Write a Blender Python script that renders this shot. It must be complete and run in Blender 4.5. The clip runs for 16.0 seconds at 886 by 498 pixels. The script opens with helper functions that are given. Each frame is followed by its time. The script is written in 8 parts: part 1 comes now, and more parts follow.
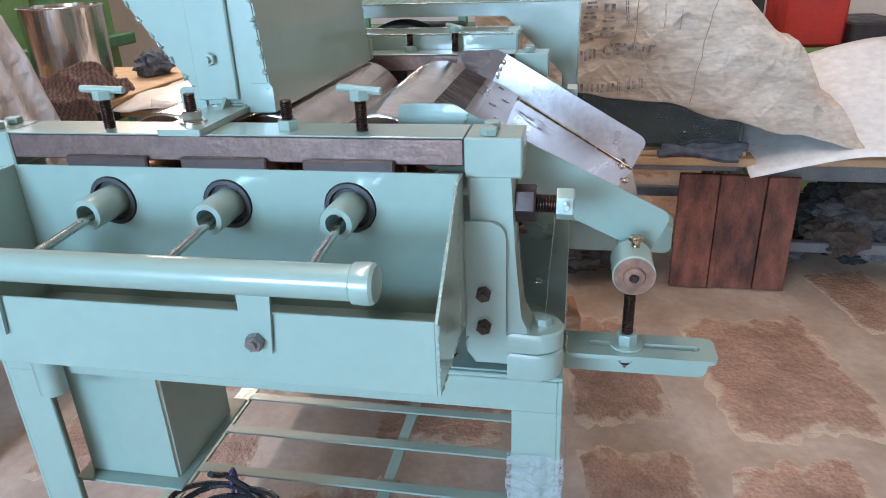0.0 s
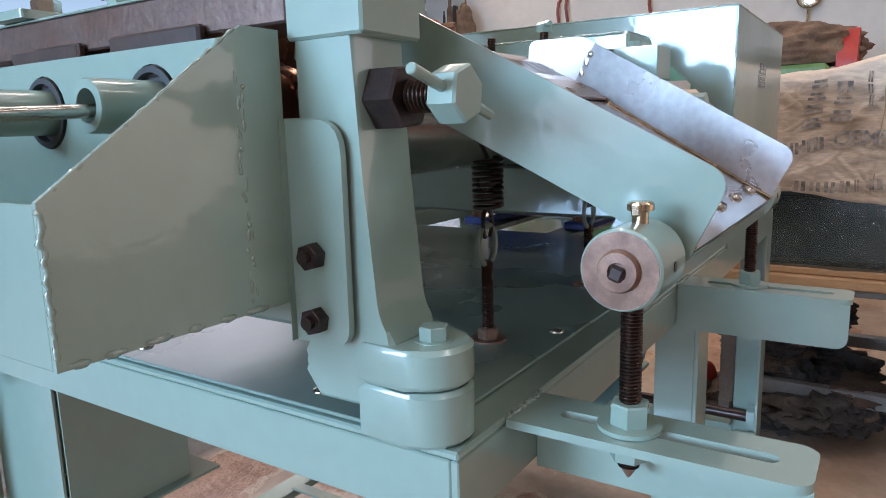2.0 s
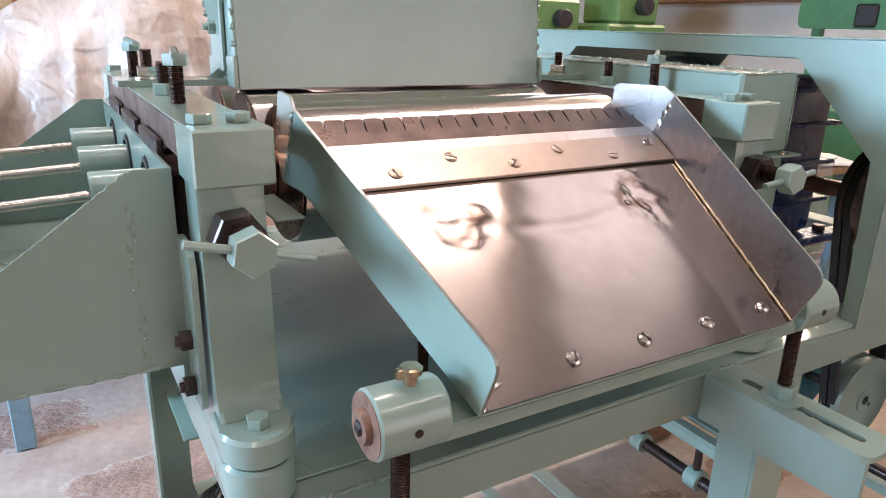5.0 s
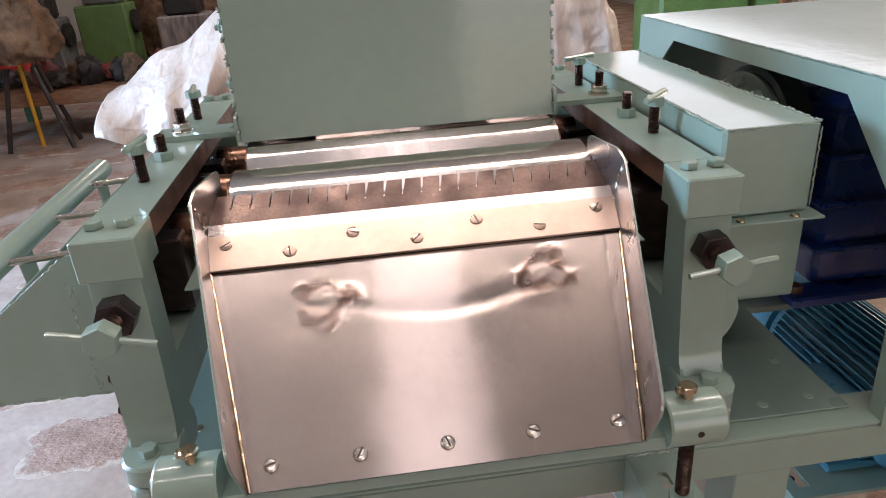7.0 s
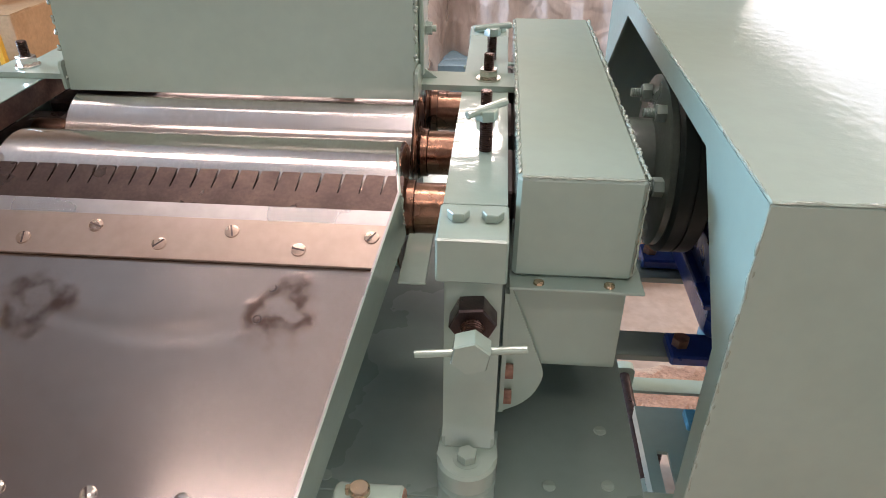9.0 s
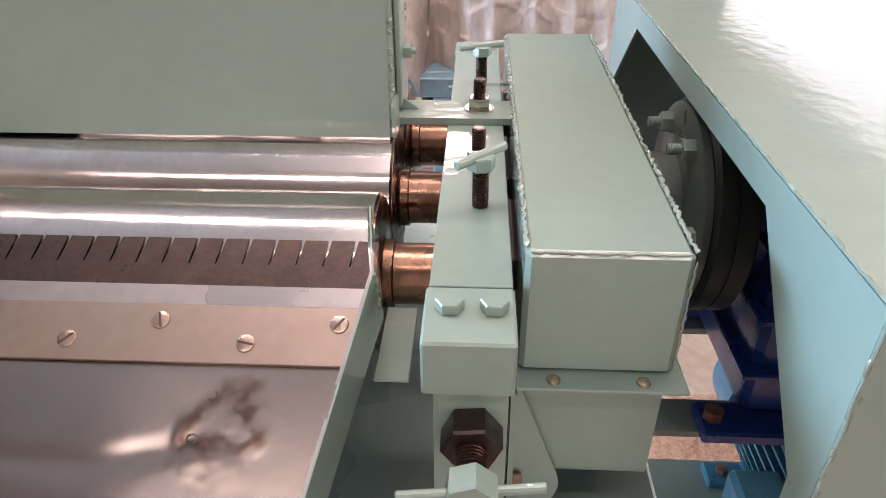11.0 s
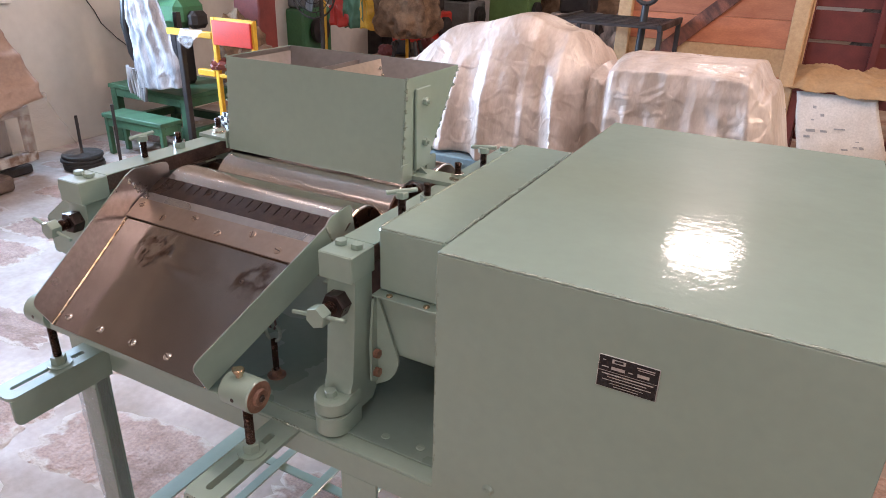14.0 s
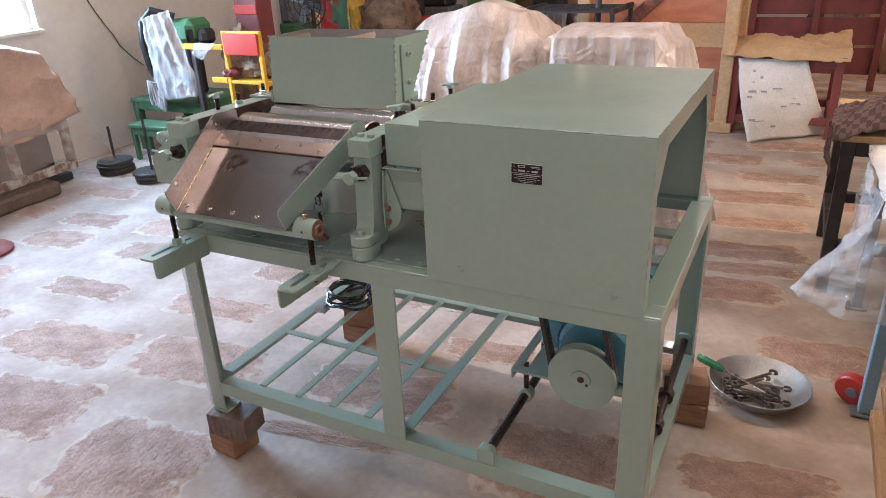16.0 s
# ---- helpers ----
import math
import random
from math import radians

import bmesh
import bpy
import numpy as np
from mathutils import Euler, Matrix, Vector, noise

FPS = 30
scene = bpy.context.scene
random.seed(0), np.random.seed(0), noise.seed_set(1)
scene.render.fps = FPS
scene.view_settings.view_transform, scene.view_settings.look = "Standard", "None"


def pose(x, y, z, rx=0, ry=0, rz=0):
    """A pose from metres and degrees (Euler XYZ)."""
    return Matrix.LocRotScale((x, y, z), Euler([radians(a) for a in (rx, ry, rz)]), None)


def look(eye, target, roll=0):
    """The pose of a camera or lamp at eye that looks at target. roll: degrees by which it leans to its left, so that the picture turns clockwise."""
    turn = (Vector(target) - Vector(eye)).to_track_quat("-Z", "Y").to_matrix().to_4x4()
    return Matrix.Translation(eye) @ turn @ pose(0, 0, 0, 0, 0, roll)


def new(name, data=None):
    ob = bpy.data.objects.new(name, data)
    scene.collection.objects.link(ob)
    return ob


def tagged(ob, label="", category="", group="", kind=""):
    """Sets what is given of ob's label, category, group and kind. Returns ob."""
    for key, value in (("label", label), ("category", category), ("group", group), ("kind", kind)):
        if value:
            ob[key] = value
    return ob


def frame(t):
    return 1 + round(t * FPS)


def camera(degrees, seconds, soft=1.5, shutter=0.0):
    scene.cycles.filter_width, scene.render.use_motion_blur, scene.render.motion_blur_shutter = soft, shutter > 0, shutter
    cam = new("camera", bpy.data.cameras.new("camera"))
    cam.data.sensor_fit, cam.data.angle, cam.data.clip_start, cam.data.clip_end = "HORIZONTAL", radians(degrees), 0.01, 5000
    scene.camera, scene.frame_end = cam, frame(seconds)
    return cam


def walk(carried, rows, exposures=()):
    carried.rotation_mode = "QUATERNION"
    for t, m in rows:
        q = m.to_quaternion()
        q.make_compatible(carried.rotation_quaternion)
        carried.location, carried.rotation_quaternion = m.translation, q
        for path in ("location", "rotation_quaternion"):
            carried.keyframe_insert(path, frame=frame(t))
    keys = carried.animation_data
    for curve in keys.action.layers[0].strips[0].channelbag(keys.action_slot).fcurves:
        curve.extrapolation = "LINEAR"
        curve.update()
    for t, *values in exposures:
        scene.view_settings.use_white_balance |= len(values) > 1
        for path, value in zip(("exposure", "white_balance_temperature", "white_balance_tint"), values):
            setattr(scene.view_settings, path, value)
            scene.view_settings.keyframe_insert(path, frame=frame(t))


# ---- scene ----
cam = camera(65.8, 16.0, soft=0.8)
PATH = [
    (0, (-0.699, 0.0, 1.257), (1.096, 0.361, 0.453), -2.2),
    (0.5, (-0.588, -0.126, 1.202), (1.184, 0.323, 0.392), -0.9),
    (1, (-0.515, -0.232, 1.174), (1.273, 0.488, 0.639), -2.2),
    (1.5, (-0.456, -0.275, 1.094), (1.228, 0.713, 0.661), -0.9),
    (2, (-0.332, -0.209, 0.978), (1.319, 0.865, 0.628), -1.5),
    (2.5, (-0.251, -0.184, 0.947), (1.401, 0.901, 0.637), -1.6),
    (3, (-0.229, -0.219, 0.93), (1.474, 0.791, 0.65), -1.6),
    (3.5, (-0.262, -0.311, 0.956), (1.421, 0.715, 0.616), -1.2),
    (4, (-0.288, -0.396, 1.032), (1.173, 0.887, 0.564), -1.7),
    (4.5, (-0.187, -0.43, 1.095), (1.128, 1.0, 0.62), 0.1),
    (4.7, (-0.15, -0.44, 1.119), (1.021, 1.091, 0.587), 0.7),
    (6.8, (0.234, -0.551, 1.293), (0.498, 1.242, 0.448), -2.0),
    (7, (0.283, -0.569, 1.315), (0.448, 1.242, 0.484), -4.0),
    (7.5, (0.398, -0.614, 1.406), (0.504, 1.076, 0.341), -1.1),
    (8, (0.48, -0.649, 1.428), (0.551, 1.017, 0.323), 1.9),
    (8.5, (0.553, -0.562, 1.41), (0.487, 1.106, 0.309), 0.1),
    (9, (0.634, -0.422, 1.369), (0.503, 1.26, 0.295), 0.2),
    (9.2, (0.676, -0.371, 1.34), (0.448, 1.305, 0.273), -3.1),
    (11.3, (0.62, -0.271, 1.353), (0.551, 1.42, 0.288), -0.8),
    (11.5, (0.63, -0.304, 1.379), (0.527, 1.381, 0.308), -2.6),
    (12, (0.676, -0.352, 1.44), (0.546, 1.305, 0.327), -1.6),
    (12.5, (0.814, -0.398, 1.496), (0.283, 1.262, 0.515), 0.6),
    (13, (0.91, -0.483, 1.502), (0.171, 1.165, 0.642), 1.4),
    (13.5, (1.019, -0.605, 1.5), (0.196, 1.024, 0.682), 3.3),
    (14, (1.183, -0.668, 1.497), (0.326, 0.94, 0.672), 1.6),
    (14.5, (1.331, -0.753, 1.483), (0.419, 0.817, 0.644), 1.5),
    (15, (1.362, -0.958, 1.464), (0.392, 0.559, 0.594), 0.2),
    (15.5, (1.435, -1.082, 1.461), (0.529, 0.454, 0.557), -0.5),
    (16, (1.538, -1.261, 1.48), (0.674, 0.356, 0.68), -2.7),
]
walk(cam, [(t, look(eye, target, roll)) for t, eye, target, roll in PATH], exposures=[(0, 0.10, 6200, 17), (1.0, 0.20, 6200, 17), (2.0, 0.08, 6300, 19), (2.5, 0.10, 6900, 26), (3.5, 0.32, 6850, 27), (4.0, 0.44, 6600, 23), (4.5, 0.50, 6450, 20), (7, 0.24, 6500, 19), (8, 0.36, 6500, 20), (9, 0.74, 6500, 21), (11.5, 0.72, 6500, 25), (12, 0.76, 6500, 26), (13, 0.70, 6550, 26), (14, 0.44, 6650, 25), (15, 0.38, 6550, 25), (16, 0.40, 6550, 21)])

# ---- light ----
world = bpy.data.worlds.new("sky")
scene.world = world
world.use_nodes = True
wn = world.node_tree.nodes
sky = wn.new("ShaderNodeTexSky")
sky.sky_type, sky.sun_disc = "NISHITA", False
sky.sun_elevation, sky.sun_rotation = radians(48), radians(200)
world.node_tree.links.new(sky.outputs[0], wn["Background"].inputs[0])
wn["Background"].inputs[1].default_value = 0.12


def area_lamp(name, place, target, sx, sy, power, color):
    data = bpy.data.lights.new(name, "AREA")
    data.shape, data.size, data.size_y, data.energy, data.color = "RECTANGLE", sx, sy, power, color
    ob = new(name, data)
    ob.matrix_world = look(place, target)
    return ob


CEIL = 4.5
# roof lights: centre x, y, half sizes, power
# the fourth is invented, to brighten what the chute mirrors from the east
SKYLIGHTS = [(0.5, -2.0, 2.0, 0.12, 35), (0.44, -0.2, 0.30, 1.0, 6.5), (0.6, 1.1, 2.1, 0.15, 90), (3.7, 0.9, 0.70, 0.90, 13), (0.3, 8.35, 0.40, 0.52, 62)]
for sx, sy, hx, hy, power in SKYLIGHTS:
    area_lamp("skylight_lamp", (sx, sy, CEIL + 0.06), (sx, sy, 0), 2 * hx, 2 * hy, power, (1.0, 0.88, 0.78))
# unseen source, added to brighten the south-facing sides
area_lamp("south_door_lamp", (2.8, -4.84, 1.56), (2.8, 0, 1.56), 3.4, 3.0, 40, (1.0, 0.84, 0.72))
area_lamp("west_window_lamp", (-3.72, 1.40, 1.73), (0, 1.0, 1.0), 1.5, 1.25, 264, (0.41, 0.71, 1.0))
# weak blue fill in a made-up doorway, out of view
area_lamp("west_door_lamp", (-3.57, 0.05, 1.32), (-2.57, 0.15, 1.32), 0.85, 2.5, 18, (0.42, 0.70, 1.0))
# added for the guard top to mirror; no such window is known
area_lamp("east_high_window_lamp", (5.12, 9.0, 3.2), (3.0, 9.0, 2.9), 7.4, 1.7, 46, (1.0, 0.90, 0.80))
# made-up warm fill for the east side
area_lamp("east_window_lamp", (4.96, 3.3, 3.0), (1.5, 1.2, 0.6), 1.6, 0.95, 118, (1.0, 0.80, 0.58))


# ---- materials ----
def mat(name, c1, c2=None, rough=0.5, rvar=0.1, metal=0.0, scale=6.0, detail=5.0, bump=0.0, bscale=90.0, coat=0.0, stretch=(1, 1, 1), contrast=0.25, fine=0.12, rnd=0.0, grain=None):
    m = bpy.data.materials.new(name)
    m.use_nodes = True
    nt = m.node_tree
    N, L = nt.nodes, nt.links
    b = N["Principled BSDF"]
    c2 = c2 or tuple(v * 0.8 for v in c1)
    tc, mp = N.new("ShaderNodeTexCoord"), N.new("ShaderNodeMapping")
    mp.inputs["Scale"].default_value = stretch
    L.new(tc.outputs["Object"], mp.inputs[0])
    n1, n2, n3 = (N.new("ShaderNodeTexNoise") for _ in range(3))
    for n, s, d in ((n1, scale, detail), (n2, scale * 11, 4), (n3, bscale, 3)):
        n.inputs["Scale"].default_value, n.inputs["Detail"].default_value = s, d
        L.new(mp.outputs[0], n.inputs["Vector"])
    ramp = N.new("ShaderNodeValToRGB")
    ramp.color_ramp.elements[0].position, ramp.color_ramp.elements[1].position = 0.5 - contrast, 0.5 + contrast
    ramp.color_ramp.elements[0].color, ramp.color_ramp.elements[1].color = (*c1, 1), (*c2, 1)
    L.new(n1.outputs["Fac"], ramp.inputs[0])
    hsv = N.new("ShaderNodeHueSaturation")
    mr = N.new("ShaderNodeMapRange")
    mr.inputs[1].default_value, mr.inputs[2].default_value = 0.25, 0.75
    mr.inputs[3].default_value, mr.inputs[4].default_value = 1 - fine, 1 + fine
    L.new(n2.outputs["Fac"], mr.inputs[0])
    value = mr.outputs[0]
    if rnd:
        oi, rr, mu = N.new("ShaderNodeObjectInfo"), N.new("ShaderNodeMapRange"), N.new("ShaderNodeMath")
        rr.inputs[3].default_value, rr.inputs[4].default_value = 1 - rnd, 1 + rnd
        L.new(oi.outputs["Random"], rr.inputs[0])
        mu.operation = "MULTIPLY"
        L.new(value, mu.inputs[0]), L.new(rr.outputs[0], mu.inputs[1])
        value = mu.outputs[0]
    L.new(value, hsv.inputs["Value"])
    L.new(ramp.outputs[0], hsv.inputs["Color"])
    L.new(hsv.outputs[0], b.inputs["Base Color"])
    r2 = N.new("ShaderNodeMapRange")
    r2.inputs[1].default_value, r2.inputs[2].default_value = 0.3, 0.7
    r2.inputs[3].default_value, r2.inputs[4].default_value = max(0.02, rough - rvar), min(1, rough + rvar)
    L.new(n1.outputs["Fac"], r2.inputs[0])
    L.new(r2.outputs[0], b.inputs["Roughness"])
    b.inputs["Metallic"].default_value = metal
    b.inputs["Coat Weight"].default_value = coat
    b.inputs["Coat Roughness"].default_value = 0.07
    if grain:
        g = N.new("ShaderNodeCombineXYZ")
        for i in range(3):
            g.inputs[i].default_value = grain[i]
        L.new(g.outputs[0], b.inputs["Tangent"])
        b.inputs["Anisotropic"].default_value = 0.85
    if bump:
        bp = N.new("ShaderNodeBump")
        bp.inputs["Strength"].default_value, bp.inputs["Distance"].default_value = 1.0, bump
        L.new(n3.outputs["Fac"], bp.inputs["Height"])
        L.new(bp.outputs[0], b.inputs["Normal"])
        if coat:
            L.new(bp.outputs[0], b.inputs["Coat Normal"])
    return m


def gloss_film(name, tint, rough, amount, wrinkle=14):
    """Thin clear plastic: see-through with a share of gloss."""
    m = bpy.data.materials.new(name)
    m.use_nodes = True
    N, L = m.node_tree.nodes, m.node_tree.links
    b = N["Principled BSDF"]
    b.inputs["Base Color"].default_value, b.inputs["Roughness"].default_value = (*tint, 1), rough
    tr, mx, no, bp, tc = (N.new("ShaderNode" + k) for k in ("BsdfTransparent", "MixShader", "TexNoise", "Bump", "TexCoord"))
    L.new(tc.outputs["Object"], no.inputs["Vector"])
    no.inputs["Scale"].default_value = wrinkle
    no.inputs["Detail"].default_value = 5
    bp.inputs["Distance"].default_value = 0.05
    L.new(no.outputs["Fac"], bp.inputs["Height"]), L.new(bp.outputs[0], b.inputs["Normal"])
    mx.inputs[0].default_value = amount
    L.new(tr.outputs[0], mx.inputs[1]), L.new(b.outputs[0], mx.inputs[2])
    L.new(mx.outputs[0], N["Material Output"].inputs[0])
    return m


PAINT = mat("mill_paint", (0.245, 0.328, 0.274), (0.224, 0.304, 0.253), rough=0.38, rvar=0.06, scale=5, bump=0.0003, bscale=62, coat=0.9, fine=0.03)
# the mill paint again, darkened as shade for inner and recessed parts
PAINT_SHADED = mat("mill_paint_shaded", (0.22, 0.28, 0.245), (0.18, 0.245, 0.215), rough=0.3, rvar=0.08, scale=6, bump=0.0004, bscale=120, coat=0.4, fine=0.04)
TABLEPAINT = mat("table_sheet_paint", (0.21, 0.288, 0.248), (0.175, 0.242, 0.212), rough=0.30, rvar=0.06, scale=6, bump=0.0002, bscale=45, coat=0.8, fine=0.03)
TABLEPAINT.node_tree.nodes["Principled BSDF"].inputs["Coat Roughness"].default_value = 0.14
WELD = mat("painted_weld", (0.26, 0.32, 0.265), (0.20, 0.25, 0.205), rough=0.16, rvar=0.05, scale=60, bump=0.0006, bscale=160, coat=1.0)
ROLL = mat("roll_steel", (0.76, 0.69, 0.64), (0.62, 0.55, 0.50), rough=0.18, rvar=0.05, metal=1, scale=9, stretch=(3, 1, 1), fine=0.08, grain=(1, 0, 0))
JOURNAL = mat("oily_journal", (0.36, 0.20, 0.13), (0.13, 0.07, 0.05), rough=0.3, rvar=0.12, metal=1, scale=30)
DARKBAR = mat("bare_dark_bar", (0.27, 0.175, 0.145), (0.115, 0.075, 0.065), rough=0.4, rvar=0.12, metal=0.75, scale=22, bump=0.0005, bscale=140, fine=0.2)
BLACKSTEEL = mat("black_oxide_steel", (0.085, 0.058, 0.052), (0.035, 0.026, 0.024), rough=0.35, rvar=0.1, metal=0.7, scale=60, fine=0.2)
THREAD = mat("oily_thread", (0.10, 0.055, 0.04), (0.03, 0.02, 0.017), rough=0.28, rvar=0.1, metal=0.85, scale=70, fine=0.2)
BRIGHT = mat("bright_zinc", (0.66, 0.62, 0.56), (0.5, 0.46, 0.41), rough=0.24, rvar=0.08, metal=1, scale=50)
SCREWSTEEL = mat("tinted_screw_steel", (0.46, 0.36, 0.29), (0.30, 0.21, 0.16), rough=0.3, rvar=0.08, metal=1, scale=60)
BRASSY = mat("yellow_zinc", (0.62, 0.50, 0.36), (0.42, 0.31, 0.2), rough=0.22, rvar=0.08, metal=1, scale=60)
CAPSTEEL = mat("oily_brown_cap", (0.085, 0.055, 0.047), (0.04, 0.027, 0.024), rough=0.4, rvar=0.1, metal=0.2, scale=30)
ZINC = mat("dull_zinc", (0.36, 0.33, 0.31), (0.20, 0.175, 0.16), rough=0.34, rvar=0.1, metal=0.9, scale=60)
BARED = mat("bare_turned_steel", (0.30, 0.165, 0.11), (0.15, 0.075, 0.05), rough=0.45, rvar=0.1, metal=0.2, scale=60, contrast=0.15)
COMB = mat("scraper_steel", (0.11, 0.075, 0.062), (0.05, 0.034, 0.03), rough=0.34, rvar=0.1, metal=0.9, scale=26, fine=0.15)
STRIP = mat("clamp_strip_steel", (0.44, 0.345, 0.285), (0.34, 0.255, 0.21), rough=0.34, rvar=0.04, metal=1, scale=9, fine=0.05)
NAVY = mat("navy_paint", (0.014, 0.05, 0.25), (0.010, 0.033, 0.17), rough=0.3, rvar=0.1, scale=14, bump=0.0006, bscale=90, coat=0.3)
MOTOR = mat("motor_blue_paint", (0.058, 0.235, 0.335), (0.040, 0.175, 0.26), rough=0.35, rvar=0.1, scale=14, bump=0.0005, bscale=100, coat=0.3)
# dark green, deepened further for the shade of cover and guard
DARKGREEN = mat("dark_green_hub", (0.018, 0.027, 0.024), (0.011, 0.016, 0.015), rough=0.5, rvar=0.1, scale=18)
# grey-green mill paint with the hub's shadow put into its colour
HUBSHADED = mat("hub_shaded_paint", (0.10, 0.125, 0.105), (0.07, 0.09, 0.075), rough=0.3, rvar=0.08, scale=16, bump=0.0003, bscale=80, coat=0.4)
RUBBER = mat("black_rubber", (0.018, 0.018, 0.019), (0.03, 0.029, 0.028), rough=0.55, rvar=0.12, scale=25, bump=0.0004)
CABLE = mat("cable_black", (0.012, 0.012, 0.013), (0.02, 0.02, 0.022), rough=0.28, rvar=0.06, scale=30)
OLDWOOD = mat("weathered_wood", (0.15, 0.105, 0.08), (0.075, 0.05, 0.04), rough=0.6, rvar=0.15, scale=9, stretch=(7, 2, 2), bump=0.002, bscale=50, fine=0.2)
WOOD = mat("block_wood", (0.30, 0.15, 0.075), (0.16, 0.075, 0.04), rough=0.65, rvar=0.1, scale=7, stretch=(2, 2, 9), bump=0.0015, bscale=60)
PALEWOOD = mat("pale_wood", (0.56, 0.36, 0.19), (0.43, 0.26, 0.13), rough=0.6, rvar=0.1, scale=5, stretch=(9, 1.5, 9), bump=0.001, bscale=60)
CRATEWOOD = mat("orange_red_boards", (0.46, 0.17, 0.085), (0.31, 0.10, 0.05), rough=0.55, rvar=0.12, scale=5, stretch=(1, 3, 3), bump=0.001, bscale=60, rnd=0.25)
REDWOOD = mat("red_brown_boards", (0.25, 0.085, 0.05), (0.075, 0.03, 0.022), rough=0.6, rvar=0.12, scale=9, detail=8, stretch=(2, 2, 0.8), contrast=0.15, bump=0.0015, bscale=60, fine=0.25, rnd=0.15)


def chute_material():
    """Polished sheet with two heat-marked weld spots and faint handling marks."""
    m = mat("chute_sheet", (0.41, 0.355, 0.325), (0.345, 0.295, 0.268), rough=0.19, rvar=0.04, metal=1, scale=6, bump=0.0, fine=0.04, grain=(0, 0.873, 0.487))
    N, L = m.node_tree.nodes, m.node_tree.links
    b = N["Principled BSDF"]
    tc = N.new("ShaderNodeTexCoord")
    wob = N.new("ShaderNodeTexNoise")
    wob.inputs["Scale"].default_value, wob.inputs["Detail"].default_value = 30, 2
    L.new(tc.outputs["Object"], wob.inputs["Vector"])
    mixv = N.new("ShaderNodeMix")
    mixv.data_type, mixv.blend_type = "RGBA", "LINEAR_LIGHT"
    mixv.inputs[0].default_value = 0.032
    L.new(tc.outputs["Object"], mixv.inputs[6]), L.new(wob.outputs["Color"], mixv.inputs[7])
    marks, hearts = [], []
    for place in ((0.212, 0.063, 0.984), (0.44, 0.06, 0.982)):
        d = N.new("ShaderNodeVectorMath")
        d.operation = "DISTANCE"
        d.inputs[1].default_value = place
        L.new(mixv.outputs[2], d.inputs[0])
        r = N.new("ShaderNodeMapRange")
        r.interpolation_type = "SMOOTHSTEP"
        r.inputs[1].default_value, r.inputs[2].default_value, r.inputs[3].default_value, r.inputs[4].default_value = 0.020, 0.042, 1, 0
        L.new(d.outputs["Value"], r.inputs[0])
        marks.append(r.outputs[0])
        # the pale welded heart of the mark
        k = N.new("ShaderNodeMapRange")
        k.interpolation_type = "SMOOTHSTEP"
        k.inputs[1].default_value, k.inputs[2].default_value, k.inputs[3].default_value, k.inputs[4].default_value = 0.010, 0.019, 0.12, 1
        L.new(d.outputs["Value"], k.inputs[0])
        hearts.append(k.outputs[0])
    mx = N.new("ShaderNodeMath")
    mx.operation = "MAXIMUM"
    L.new(marks[0], mx.inputs[0]), L.new(marks[1], mx.inputs[1])
    patch = N.new("ShaderNodeTexNoise")
    patch.inputs["Scale"].default_value, patch.inputs["Detail"].default_value = 42, 3
    L.new(tc.outputs["Object"], patch.inputs["Vector"])
    pr = N.new("ShaderNodeMapRange")
    pr.inputs[1].default_value, pr.inputs[2].default_value = 0.36, 0.60
    pr.inputs[3].default_value, pr.inputs[4].default_value = 0.25, 0.95
    L.new(patch.outputs["Fac"], pr.inputs[0])
    hm = N.new("ShaderNodeMath")
    hm.operation = "MULTIPLY"
    L.new(hearts[0], hm.inputs[0]), L.new(hearts[1], hm.inputs[1])
    rg = N.new("ShaderNodeMath")
    rg.operation = "MULTIPLY"
    L.new(mx.outputs[0], rg.inputs[0]), L.new(hm.outputs[0], rg.inputs[1])
    am = N.new("ShaderNodeMath")
    am.operation = "MULTIPLY"
    L.new(rg.outputs[0], am.inputs[0]), L.new(pr.outputs[0], am.inputs[1])
    stain = N.new("ShaderNodeMix")
    stain.data_type = "RGBA"
    stain.inputs[7].default_value = (0.15, 0.095, 0.075, 1)
    old = b.inputs["Base Color"].links[0].from_socket
    L.new(am.outputs[0], stain.inputs[0]), L.new(old, stain.inputs[6])
    L.new(stain.outputs[2], b.inputs["Base Color"])
    # slow waviness of the sheet, more round the welded spots
    wave = N.new("ShaderNodeTexNoise")
    wave.inputs["Scale"].default_value, wave.inputs["Detail"].default_value = 9, 1
    L.new(tc.outputs["Object"], wave.inputs["Vector"])
    pm = N.new("ShaderNodeMath")
    pm.operation = "MULTIPLY_ADD"
    pm.inputs[1].default_value = 0.02
    L.new(mx.outputs[0], pm.inputs[0]), L.new(wave.outputs["Fac"], pm.inputs[2])
    bp = N.new("ShaderNodeBump")
    bp.inputs["Strength"].default_value, bp.inputs["Distance"].default_value = 1, 0.0016
    L.new(pm.outputs[0], bp.inputs["Height"])
    bp2 = N.new("ShaderNodeBump")
    bp2.inputs["Strength"].default_value, bp2.inputs["Distance"].default_value = 1, 0.0009
    mm = N.new("ShaderNodeMath")
    mm.operation = "MULTIPLY"
    L.new(mx.outputs[0], mm.inputs[0]), L.new(patch.outputs["Fac"], mm.inputs[1])
    L.new(mm.outputs[0], bp2.inputs["Height"]), L.new(bp.outputs[0], bp2.inputs["Normal"])
    L.new(bp2.outputs[0], b.inputs["Normal"])
    return m


